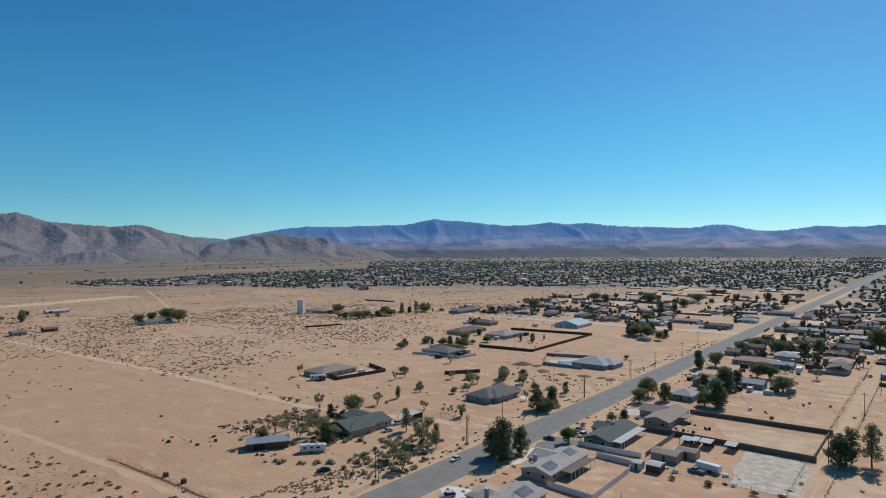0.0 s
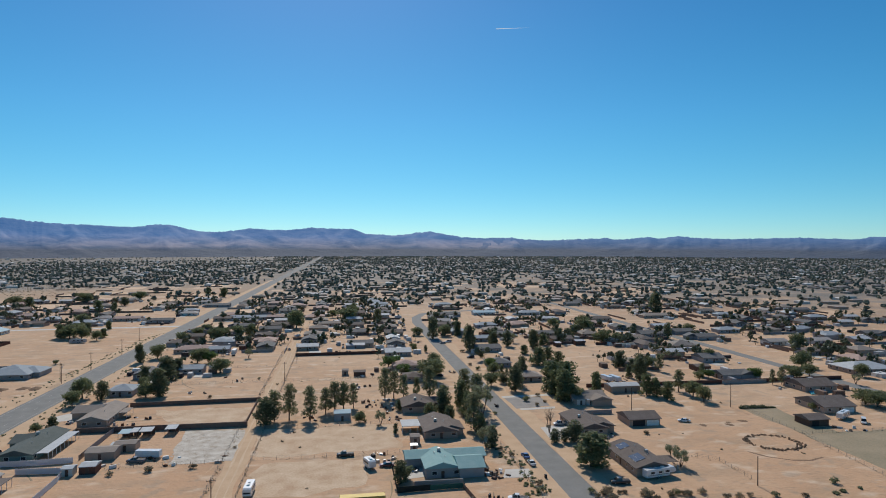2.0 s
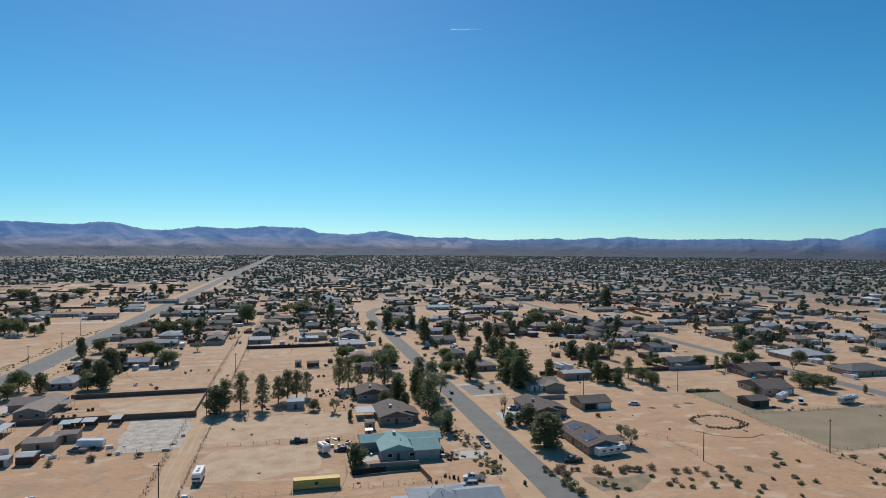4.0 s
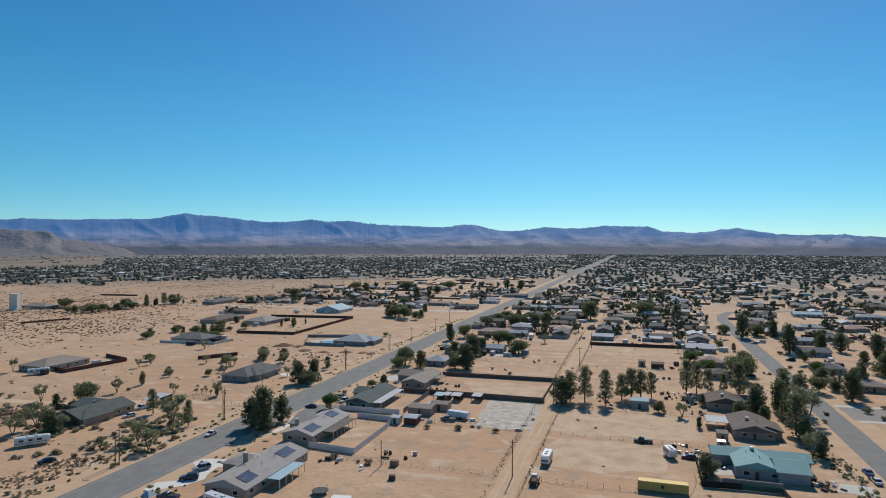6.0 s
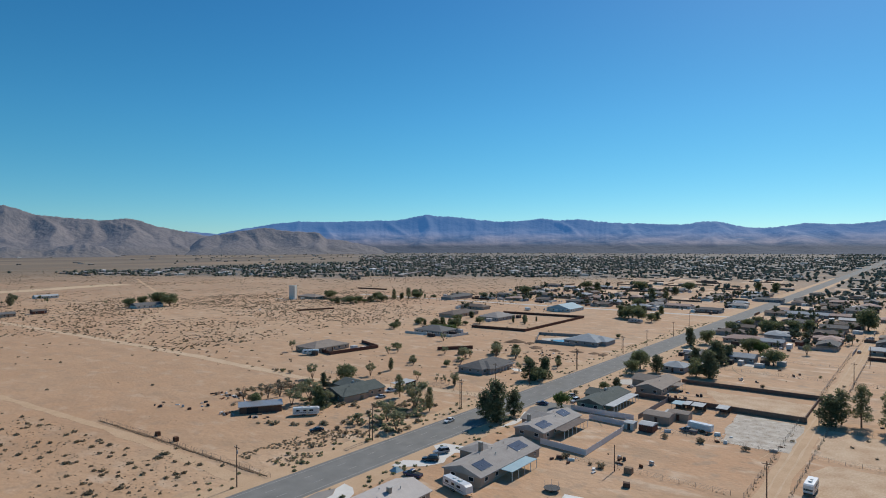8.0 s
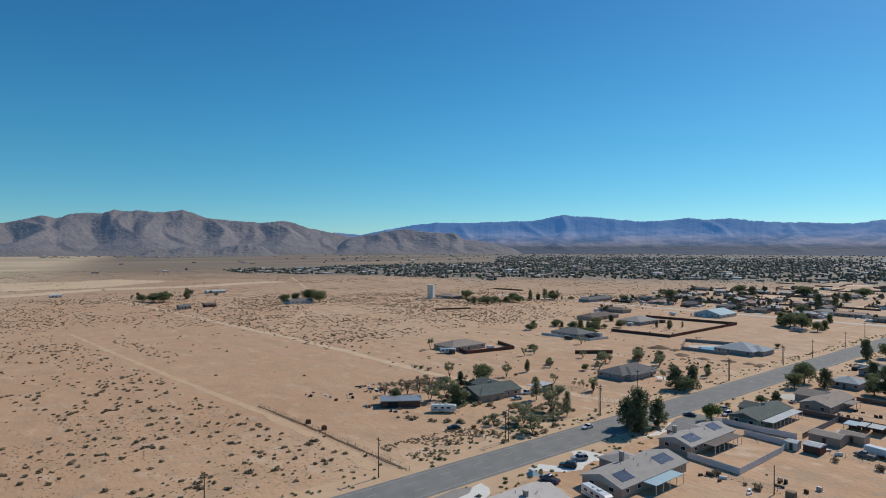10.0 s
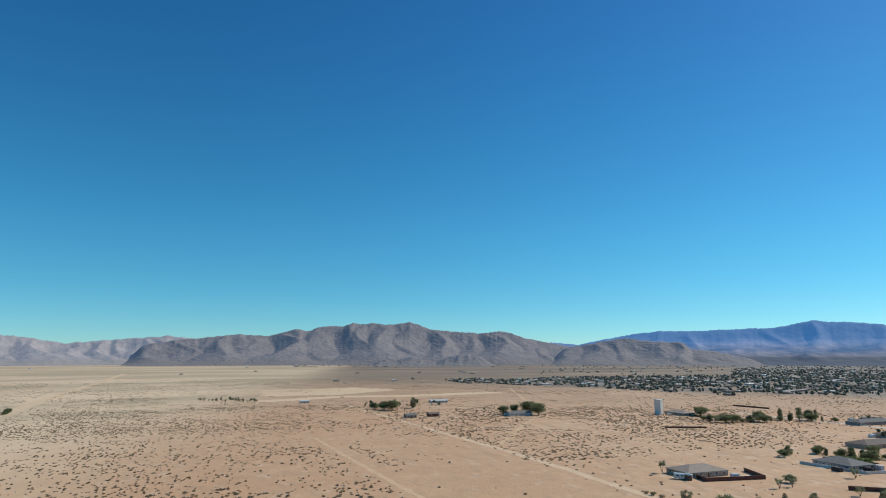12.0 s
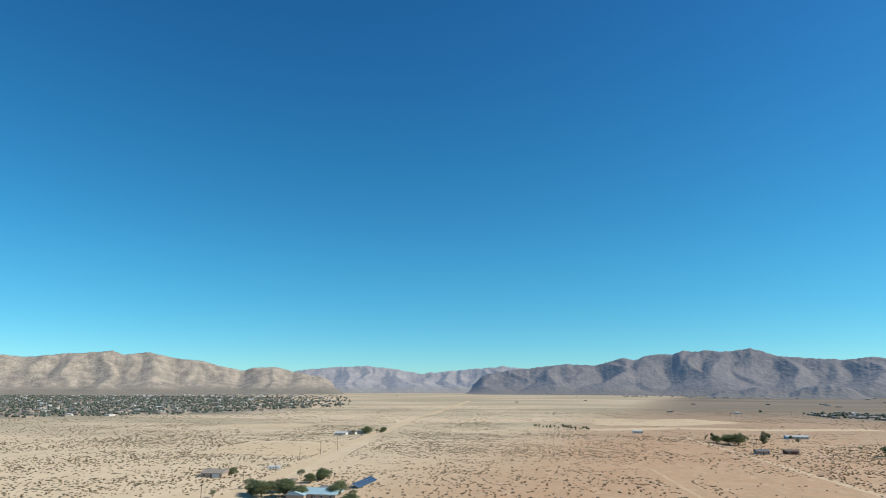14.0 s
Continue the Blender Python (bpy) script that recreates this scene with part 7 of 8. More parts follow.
# ---------------------------------------------------------------- single shrubs
for x, y, r, h in [(-68.2, 200.8, 1.4, 1.5), (-58.0, 202.5, 1.8, 1.9), (-45.0, 203.2, 1.4, 1.5), (-73.4, 162.7, 1.6, 1.7), (-84.7, 163.8, 1.6, 1.7), (-76.7, 163.4, 0.8, 0.8), (-35.4, 221.6, 0.8, 0.8), (56.8, 198.9, 1.3, 1.4), (56.8, 188.8, 1.1, 1.2), (57.8, 174.0, 1.4, 1.4), (56.9, 168.2, 1.6, 1.7), (51.8, 165.6, 1.2, 1.3), (54.7, 206.3, 1.0, 1.1), (47.9, 204.8, 1.0, 1.1), (60.2, 193.1, 1.0, 1.0), (82.7, 268.9, 2.1, 2.2), (90.8, 277.7, 1.3, 1.4), (84.7, 260.1, 1.4, 1.5), (90.3, 265.3, 1.1, 1.2), (70.5, 165.7, 1.4, 1.5), (70.9, 162.7, 1.4, 1.5), (75.3, 165.2, 1.8, 1.9), (74.6, 160.3, 1.8, 1.9), (79.9, 163.9, 1.0, 1.1)]:
    shrub(x, y, r, h)
for x, y, r, h in [(85.3, 161.2, 1.9, 2.0), (94.0, 161.3, 1.4, 1.4), (96.9, 160.0, 1.4, 1.5), (112.6, 214.8, 1.4, 1.5), (63.5, 249.8, 1.1, 1.2), (54.0, 197.1, 0.8, 0.8), (79.4, 228.9, 1.0, 1.0), (43.6, 236.2, 1.0, 1.1), (26.3, 243.6, 1.0, 1.1), (9.8, 246.2, 1.1, 1.2), (15.0, 239.6, 1.0, 1.0), (202.6, 348.2, 1.2, 1.3), (76.5, 341.1, 1.8, 1.9), (74.8, 354.7, 1.6, 1.7), (86.5, 378.2, 2.0, 2.1), (78.8, 399.2, 1.8, 1.9), (-110.4, 226.0, 1.1, 1.2), (-118.0, 237.8, 1.3, 1.4), (-91.2, 255.7, 1.3, 1.4), (-95.4, 260.4, 1.3, 1.4), (-95.3, 250.7, 1.2, 1.3), (-59.0, 296.9, 1.3, 1.4), (-41.8, 334.4, 1.0, 1.0), (-31.1, 319.4, 0.9, 0.9)]:
    shrub(x, y, r, h)
for x, y, r, h in [(-158.0, 141.6, 1.3, 1.4), (-151.9, 139.8, 1.1, 1.2), (-149.8, 142.8, 1.3, 1.4), (-145.8, 141.6, 1.1, 1.2), (-140.9, 139.0, 1.0, 1.0), (-141.9, 144.3, 1.0, 1.0), (-142.9, 149.9, 1.3, 1.4), (-139.5, 152.7, 1.4, 1.5), (-139.6, 156.8, 1.4, 1.5), (-142.5, 164.3, 1.4, 1.5), (-146.3, 170.1, 1.2, 1.3), (-148.7, 166.6, 1.3, 1.4), (-156.0, 168.0, 1.3, 1.4), (-156.4, 161.3, 1.3, 1.4), (-161.7, 147.6, 1.0, 1.0), (-149.3, 126.8, 0.8, 0.8), (-158.3, 135.7, 0.8, 0.8), (-156.4, 128.1, 0.9, 0.9), (-152.0, 120.0, 0.8, 0.8), (-150.6, 115.6, 0.9, 0.9), (-147.4, 109.0, 0.8, 0.8), (-141.4, 113.7, 0.8, 0.8), (-164.3, 162.3, 1.3, 1.4), (-186.2, 165.6, 1.4, 1.5)]:
    shrub(x, y, r, h)
for x, y, r, h in [(-218.6, 179.4, 1.8, 1.9), (-217.2, 171.7, 1.6, 1.7), (-209.0, 214.2, 1.2, 1.3), (-250.1, 188.9, 1.6, 1.7), (-244.8, 189.4, 1.6, 1.7), (-254.0, 188.2, 1.4, 1.5), (-164.1, 152.5, 1.0, 1.1), (-157.9, 182.2, 1.3, 1.4), (-158.5, 186.9, 1.1, 1.2), (78.3, 164.0, 1.0, 1.0), (84.5, 162.2, 1.6, 1.7), (91.9, 160.2, 1.6, 1.7), (86.5, 158.0, 1.4, 1.5), (95.8, 160.4, 1.4, 1.5), (101.5, 160.4, 1.5, 1.6), (106.5, 156.6, 1.3, 1.4), (109.9, 156.5, 1.4, 1.4), (113.6, 156.8, 1.1, 1.2), (120.2, 155.4, 1.4, 1.4), (113.5, 152.6, 1.2, 1.3), (118.1, 148.7, 1.2, 1.3), (110.4, 145.2, 1.2, 1.3), (102.3, 150.7, 1.1, 1.2), (83.8, 150.1, 1.3, 1.4)]:
    shrub(x, y, r, h)
for x, y, r, h in [(82.3, 152.6, 1.2, 1.3), (98.9, 148.5, 1.0, 1.0), (128.2, 153.7, 1.2, 1.3), (144.2, 161.3, 1.6, 1.7), (116.5, 143.5, 1.1, 1.2), (122.9, 141.4, 1.1, 1.2), (73.5, 163.9, 1.6, 1.7), (73.7, 159.6, 1.8, 1.9), (72.8, 151.8, 1.9, 2.0), (73.3, 148.0, 1.9, 2.0), (71.9, 155.0, 1.6, 1.7)]:
    shrub(x, y, r, h)

# ---------------------------------------------------------------- vehicles
car(-134, 172, 180, 'paint_white', 'sedan', 'white sedan driving on the asphalt road')
car(2.1, 207.4, 90, 'paint_black', 'pickup', 'black pickup truck parked on bare dirt')
car(15.0, 195.7, 88, 'paint_maroon', 'sedan', 'maroon and white car on the sand')
car(60.8, 197.4, 2, 'paint_blue', 'sedan', 'light blue sedan parked on the road edge')
car(60.7, 190.5, 2, 'paint_white', 'sedan', 'white sedan parked on the road edge')
car(84.9, 230.6, 92, 'paint_silver', 'pickup', 'silver pickup truck in a driveway')
car(81.7, 171.0, 85, 'paint_black', 'pickup', 'black pickup truck parked in tree shade')
car(135.0, 227.4, 70, 'paint_white', 'sedan', 'white sedan alone on the sand')
car(48.7, 163.9, 75, 'paint_white', 'pickup', 'white pickup truck beside a house')
car(46.1, 159.0, 80, 'paint_silver', 'suv', 'silver suv beside a house')
car(-64.3, 211.8, 80, 'paint_grey', 'pickup', 'grey pickup truck with a camper shell')
car(-70.3, 228.8, 5, 'paint_red', 'suv', 'red off-road car with a white roof')
car(-114.2, 137.8, 120, 'paint_black', 'suv', 'black suv on a curved driveway')
car(-115.8, 144.7, 150, 'paint_silver', 'suv', 'silver suv on a curved driveway')
car(-110.4, 125.7, 95, 'paint_navy', 'pickup', 'dark blue pickup truck on the sand')
car(-162.0, 135.9, 150, 'paint_black', 'sedan', 'black sedan standing in the sand')
car(-176.5, 181.3, 160, 'paint_white', 'sedan', 'white car in the sandy yard')
car(-180.4, 191.5, 160, 'paint_white', 'pickup', 'white pickup truck in the yard')
car(-119.9, 213.0, 100, 'paint_navy', 'sedan', 'dark blue car before the garage')
car(-111.8, 224.4, 175, 'paint_white', 'suv', 'white suv beside the green house')
car(-116.3, 230.4, 175, 'paint_silver', 'sedan', 'silver sedan beside the green house')
car(204.3, 214.8, 140, 'paint_white', 'van', 'white van before the ranch house')
car(278.9, 256.4, 100, 'paint_black', 'suv', 'black suv on a driveway')
car(328.3, 287.3, 95, 'paint_grey', 'pickup', 'grey pickup on the roadside')
car(52.0, 327.0, 80, 'paint_black', 'sedan', 'dark car beside the road')
car(71.5, 435.8, 100, 'paint_silver', 'sedan', 'silver car in a concrete driveway')
car(76.5, 441.6, 100, 'paint_white', 'suv', 'white suv in a driveway')
car(79.7, 377.8, 90, 'paint_black', 'suv', 'dark suv in a driveway')
camper(-24.7, 179.9, 178, 7.2, 'motorhome', 'paint_white', 'white motorhome parked on bare dirt', 'motorhome')
camper(9.6, 195.4, 200, 5.0, 'trailer', 'paint_white', 'small white travel trailer on bare dirt', 'travel_trailer')
camper(95.7, 174.1, -80, 10.5, 'fifth_wheel', 'paint_white', 'white fifth-wheel trailer beside the house', 'fifth_wheel_trailer')
camper(-61.7, 216.0, 80, 8, 'box', 'paint_white', 'white box trailer in the yard', 'box_trailer')
camper(-94.9, 125.2, -105, 9.5, 'trailer', 'paint_white', 'long white travel trailer beside the house', 'travel_trailer')
camper(-180.5, 146.6, -42, 9.5, 'trailer', 'paint_white', 'white travel trailer in the sandy yard', 'travel_trailer')
camper(-275.8, 227.3, -45, 9, 'motorhome', 'paint_white', 'white motorhome beside the brown roofed house', 'motorhome')
camper(-185.3, 477.6, 85, 11, 'trailer', 'paint_silver', 'silver travel trailer under trees', 'travel_trailer')
camper(194.3, 403.8, 90, 14, 'box', 'paint_cream', 'long pale box trailer', 'box_trailer')
camper(136.3, 303.4, 10, 8, 'box', 'paint_white', 'white box trailer in a yard', 'box_trailer')
camper(140.4, 302.4, 10, 8, 'box', 'paint_white', 'white box trailer in a yard', 'box_trailer')
camper(225.0, 211.8, -80, 10, 'fifth_wheel', 'paint_white', 'white fifth-wheel trailer beside the field', 'fifth_wheel_trailer')
camper(201.5, 221.9, 120, 8, 'trailer', 'paint_white', 'white travel trailer by the ranch house', 'travel_trailer')
camper(320.3, 318.7, 95, 9, 'box', 'paint_white', 'white box trailer behind the house', 'box_trailer')
camper(342.8, 317.6, 95, 9, 'box', 'paint_silver', 'silver box trailer on the sand', 'box_trailer')
camper(222.3, 210.6, 95, 6, 'trailer', 'paint_silver', 'silver travel trailer beside the field', 'travel_trailer')
camper(-298.4, 503.1, 70, 6, 'box', 'paint_white', 'small white box trailer', 'box_trailer')
camper(124.9, 497.6, 90, 9, 'trailer', 'paint_white', 'white mobile home on a lot', 'travel_trailer')

# yellow shipping container with corrugated sides
box = thing("shipping_container", 6.5, 167.8, 0, "yellow steel shipping container on bare dirt", "container")
s = Solid().box(-6.05, -1.2, 0.15, 6.05, 1.2, 2.55)
part("body", s, "container", box)
rib = Solid().box(-0.07, -0.03, 0.25, 0.07, 0.03, 2.4).mesh("rib", M["container"])
for k in range(38):
    for sy in (-1.215, 1.215):
        part("rib", rib, None, box, at=pose(-5.85 + k * 0.316, sy, 0))
for sx in (-6.05, 6.05):
    for sy in (-1.2, 1.2):
        part("corner_post", Solid().box(sx - 0.09, sy - 0.09, 0, sx + 0.09, sy + 0.09, 2.62), "container", box)
part("badge", Solid().box(-0.45, -1.27, 1.1, 0.35, -1.25, 1.9), "metal_dark", box, "dark square badge")
for sx in (-0.6, 0.6):
    part("door", Solid().box(6.06, sx - 0.57, 0.2, 6.1, sx + 0.57, 2.5), "container", box)
# open stake trailer loaded with scrap beside the alley
tr = thing("utility_trailer", -25.5, 162.5, 0, "dark stake trailer loaded with scrap", "trailer")
part("deck", Solid().box(-1.1, -2.6, 0.5, 1.1, 2.6, 0.65), "metal_dark", tr)
for sx in (-1.1, 1.1):
    part("side_rail", Solid().box(sx - 0.04, -2.6, 0.65, sx + 0.04, 2.6, 1.5), "metal_dark", tr)
    wheel(tr, sx * 1.12, 0)
part("load", Solid().box(-0.9, -2.2, 0.65, 0.9, 1.2, 1.5, 0.2), "rust", tr)
part("white_box", Solid().box(-1.0, 1.3, 0.65, 0.4, 2.5, 2.0, 0.03), "trim_white", tr)

# ---------------------------------------------------------------- clutter
junk(-218.7, 145.8, 14, 9, 40, 'scrap timber and metal beside the shack')
junk(-228.5, 142.1, 10, 8, 41, 'scrap and wrecks on the sand')
junk(-191.2, 133.7, 8, 4, 42, 'scrap beside the shack')
junk(-223.1, 129.2, 6, 10, 43, 'scattered scrap on the sand')
junk(-230.6, 121.5, 6, 10, 44, 'scattered scrap on the sand')
junk(-78.6, 161.4, 8, 8, 45, 'timber and junk along the fence')
junk(-85.6, 162.5, 5, 4, 46, 'scattered junk along the fence')
junk(46.7, 185.3, 9, 4, 47, 'white and dark clutter beside the house')
junk(12.8, 261.2, 9, 12, 48, 'yard clutter under the pines')
junk(-13.1, 255.0, 6, 8, 49, 'yard clutter under the pines')
junk(39.7, 166.2, 6, 5, 50, 'heap of wooden yard clutter')
junk(-59.6, 211.3, 6, 8, 51, 'scattered clutter in a sandy yard')
junk(-45.3, 208.8, 4, 10, 52, 'scrap in the rubble yard')
junk(24.0, 190.2, 5, 3, 53, 'white patio furniture heap')
junk(13.6, 201.9, 6, 5, 54, 'metal clutter by the fence')
junk(192.8, 208.9, 8, 6, 55, 'farm clutter beside the dark barn')
junk(146.1, 305.5, 8, 10, 56, 'stored goods beside the trailers')
junk(113.1, 266.5, 6, 8, 57, 'scattered clutter in a sandy yard')
junk(-503.7, 356.4, 6, 25, 58, 'dark rubble line far in the desert')
junk(-198.7, 310.0, 5, 8, 59, 'dirt heap with brush')
junk(-170.0, 311.6, 5, 8, 60, 'dirt heap with brush')
junk(88.9, 341.8, 5, 8, 61, 'scattered clutter in a sandy yard')
junk(-63.1, 333.2, 4, 14, 62, 'bits of scrap in a bare lot')
junk(6.6, 307.2, 6, 8, 63, 'scattered clutter in a sandy yard')
junk(109.2, 271.3, 6, 5, 64, 'scattered clutter in a sandy yard')
junk(99.8, 268.8, 6, 5, 65, 'scattered clutter in a sandy yard')
junk(36.2, 229.6, 6, 5, 66, 'scattered clutter in a sandy yard')
junk(-83.7, 256.1, 6, 5, 67, 'scattered clutter in a sandy yard')
junk(-80.1, 266.4, 6, 5, 68, 'scattered clutter in a sandy yard')
junk(-74.0, 207.4, 6, 5, 69, 'scattered clutter in a sandy yard')
junk(-102.5, 263.2, 6, 5, 70, 'scattered clutter in a sandy yard')
junk(96.6, 214.0, 6, 5, 71, 'scattered clutter in a sandy yard')
junk(16.1, 269.5, 6, 5, 72, 'scattered clutter in a sandy yard')
junk(26.7, 270.0, 6, 5, 73, 'scattered clutter in a sandy yard')
junk(57.5, 336.7, 6, 5, 74, 'scattered clutter in a sandy yard')
junk(-70.0, 409.1, 6, 5, 75, 'scattered clutter in a sandy yard')
junk(-66.2, 307.3, 6, 5, 76, 'scattered clutter in a sandy yard')
junk(49.5, 442.7, 6, 5, 77, 'scattered clutter in a sandy yard')
junk(13.2, 334.3, 6, 5, 78, 'scattered clutter in a sandy yard')
junk(1.3, 413.4, 6, 5, 79, 'scattered clutter in a sandy yard')
junk(62.8, 263.8, 6, 5, 80, 'scattered clutter in a sandy yard')
junk(141.3, 278.2, 6, 5, 81, 'scattered clutter in a sandy yard')
junk(140.0, 298.9, 6, 5, 82, 'scattered clutter in a sandy yard')
box_thing('wooden_crate', -65.7, 163.9, 2.2, 1.6, 1.6, 'wood', 'weathered wooden crate on the sand', 'crate')
box_thing('wooden_crate', -62.4, 154.2, 1.8, 1.4, 1.2, 'siding_dark', 'dark wooden box on the sand', 'crate', 20)
box_thing('wheelie_bin', 61.5, 178.6, 0.7, 0.8, 1.1, 'plastic_black', 'black wheeled bin beside the road', 'bin')
box_thing('wheelie_bin', 61.2, 157.2, 0.7, 0.8, 1.1, 'plastic_black', 'black wheeled bin beside the road', 'bin')
box_thing('dark_tank', -199.0, 100.6, 1.5, 1.3, 1.4, 'rust', 'rusty box tank by the desert fence', 'tank')
box_thing('dark_tank', -189.0, 101.4, 1.5, 1.3, 1.4, 'rust', 'rusty box tank by the desert fence', 'tank')
tramp = thing("trampoline", -76.2, 140.0, 0, "round trampoline with a tattered net", "trampoline")
part("bed", Solid().rod((0, 0, 0.8), (0, 0, 0.9), 2.1, 2.1, 20), "metal_dark", tramp)
for k in range(6):
    a = k * 1.047
    part("leg", Solid().rod((1.9 * math.cos(a), 1.9 * math.sin(a), -0.05), (2.05 * math.cos(a), 2.05 * math.sin(a), 2.3), 0.04, 0.04, 5), "metal_grey", tramp)
box_thing('white_sheet_pile', -69.8, 139.0, 5, 2.4, 0.3, 'trim_white', 'flat pile of white panels on the sand', 'panels', 10)
one('canopy_tent', Solid().hull([(-118.2, 124.6, 0), (-115.4, 124.6, 0), (-115.0, 127.2, 0), (-118.4, 127.0, 0)], [(-117.2, 125.6, 1.1), (-116.3, 125.5, 1.25), (-116.2, 126.2, 1.15), (-117.3, 126.2, 1.0)]), 'metal_blue', 'small blue grey tent by the driveway', 'tent')
rack = thing("solar_field", -392.7, -114.1, 176.7, "long ground-mounted blue solar array", "solar panels")
solar(rack, pose(0, 0, 1.4, 24), 32, 3)
for k in range(7):
    part("post", Solid().box(-15.3 + k * 5.10 - 0.06, -0.06, -0.1, -15.3 + k * 5.10 + 0.06, 0.06, 1.5), "metal_grey", rack)
house(-345.5, -127.2, 14, 26, 'metal_blue', 'stucco_tan', 'y', label='house with a pale metal roof among trees', wins='e', door='e', wings=[(5, -8, 12, 10, 'x', 'gable')])
camper(-442.7, -196.4, 20, 9, 'trailer', 'paint_white', 'white trailer alone in the desert')
house(-853, 106, 7, 12, 'metal_white', 'stucco_white', 'y', label='white roofed hut far out in the desert', wins='e', door='e')
for x, y, w, d, roof in ((-748, -251, 9, 14, 'metal_white'), (-762, -243, 8, 12, 'shingle_grey'), (-785, -236, 10, 10, 'shingle_tan')):
    house(x, y, w, d, roof, 'stucco_white', 'y', label='small low house beside the dirt road', wins='e', door='e', vents=0)
for x, y, h in ((-754, -238, 6), (-783, -229, 9), (-778, -226, 8), (-791, -219, 5), (-803, -213, 7), (-364, -176, 6), (-348, -164, 8.5), (-352, -157, 7.5), (-356, -151, 8.5), (-372, -154, 5), (-405, -161, 6), (-391, -149, 6.5), (-404, -146, 8), (-409, -143, 6), (-356, -118, 8), (-340, -135, 7.5), (-344, -106, 5), (-404, -206, 5), (-334, -182, 4)):
    tree('broad' if h > 6 else 'open', x, y, h, 1.25)
house(-351, -126, 9, 13, 'shingle_grey', 'stucco_tan', 'x', label='tan gabled house among trees', wins='e', door='e')
house(-803, 275, 9, 24, 'metal_white', 'stucco_white', 'y', label='long pale desert building with a metal roof', wins='e', door='e')
house(-625, 184, 9, 11, 'shingle_grey', 'stucco_tan', 'y', label='grey roofed tan desert house', wins='e', door='e')
house(-630, 210, 8, 11, 'shingle_brown', 'siding_red', 'y', label='red brown desert shed house', wins='e', door='e')
house(-609.0, 296.9, 14, 26, 'shingle_grey', 'stucco_white', 'y', label='low grey desert house between round trees', wins='e', door='e')
house(-325.4, 432.3, 16, 36, 'shingle_brown', 'stucco_tan', 'y', 'hip', label='tan desert house with brown hip roof', wins='e', door='e')
house(-427.2, 563.4, 14, 40, 'shingle_grey', 'stucco_grey', 'y', 'hip', label='grey roofed house in open desert', wins='e', door='e')
ring_rng = random.Random(88)
stones = Solid()
for i in range(150):
    a, q = ring_rng.uniform(0, 6.283), ring_rng.gauss(8.3, 0.5)
    x, y, w, h = 152.3 + q * math.cos(a) * 1.08, 198.6 + q * math.sin(a), ring_rng.uniform(0.2, 0.55), ring_rng.uniform(0.2, 0.6)
    stones.hull([(x - w, y - w * 0.7, -0.05), (x + w * 0.8, y - w, -0.05), (x + w, y + w * 0.6, -0.05), (x - w * 0.7, y + w, -0.05)],
                [(x - w * 0.5, y - w * 0.4, h), (x + w * 0.5, y - w * 0.5, h * 0.8), (x + w * 0.4, y + w * 0.5, h), (x - w * 0.4, y + w * 0.4, h * 0.7)])
one("stone_ring", stones, "soil", "rough ring of stones and brush on bare sand", "stone ring")
strip("earth_arc", [(137, 191, 0.7), (140, 185, 0.9), (146, 181, 0.9), (152, 180, 0.8), (158, 182, 0.6)], "soil", "faint dark arc scraped in the sand", 0.014, "track", 0.5, 2)
for k, (x, y, r, h) in enumerate(((140, 222, 1.6, 0.4), (150.5, 221, 1.5, 0.5), (159, 225, 1.8, 0.4), (152, 224, 1.2, 0.3))):
    dirt_heap(x, y, r, h, 20 + k)
brush("dry_brush", [(170 + i * 0.45, 242.3 + 0.5 * math.sin(i * 1.7), 0.9, 1.3) for i in range(26)] + [(182 + i * 0.5, 241.3, 0.6, 0.8) for i in range(8)], "leaf_dark", "low dark hedge along a paddock", 78, 14)
MORE_TREES = [(-98, 440), (-104, 428), (-91, 432), (-73, 409), (-113, 348), (-98, 335), (-92, 385), (-88, 357), (-92, 359), (-84, 373), (-65, 354), (-90, 369), (-106, 300), (-95, 323), (-87, 320), (-81, 596), (-90, 619), (-92, 618), (-82, 617), (-89, 708), (-84, 717), (-69, 706), (-39, 545), (-61, 534), (-43, 556), (-38, 552), (-64, 597), (-65, 617), (-62, 618), (-47, 600), (33, 385), (23, 388), (31, 361), (27, 354), (51, 328), (34, 334), (32, 330), (33, 330), (24, 440), (27, 421), (35, 442), (27, 435), (31, 478), (29, 479), (29, 488), (4, 548), (-20, 552), (0, 542)]
MORE_TREES += [(21, 540), (6, 526), (83, 398), (91, 411), (86, 367), (84, 342), (94, 363), (79, 352), (101, 461), (107, 434), (112, 448), (82, 310), (87, 319), (157, 620), (127, 609), (129, 624), (198, 598), (200, 612), (174, 615), (174, 602), (97, 614), (109, 589), (216, 488), (226, 480), (244, 483), (247, 475), (232, 476), (315, 559), (320, 563), (316, 570), (224, 452), (226, 456), (240, 439), (244, 461), (240, 403), (233, 378), (215, 388), (229, 359), (227, 336), (296, 711), (298, 724), (296, 726), (227, 541), (226, 559), (226, 547), (-435, 581), (-452, 587), (-437, 579)]
MORE_TREES += [(-348, 472), (-357, 493), (-382, 662), (-373, 674), (-388, 662), (-396, 663), (-336, 607), (-344, 600), (-323, 606), (-326, 603), (-284, 587), (-282, 594), (-285, 608), (-229, 614), (-219, 605), (-207, 611), (-198, 624), (-149, 592), (-169, 581), (-186, 818), (-169, 809), (-159, 817), (-160, 643), (-141, 663), (-159, 662), (-151, 742), (-145, 724)]
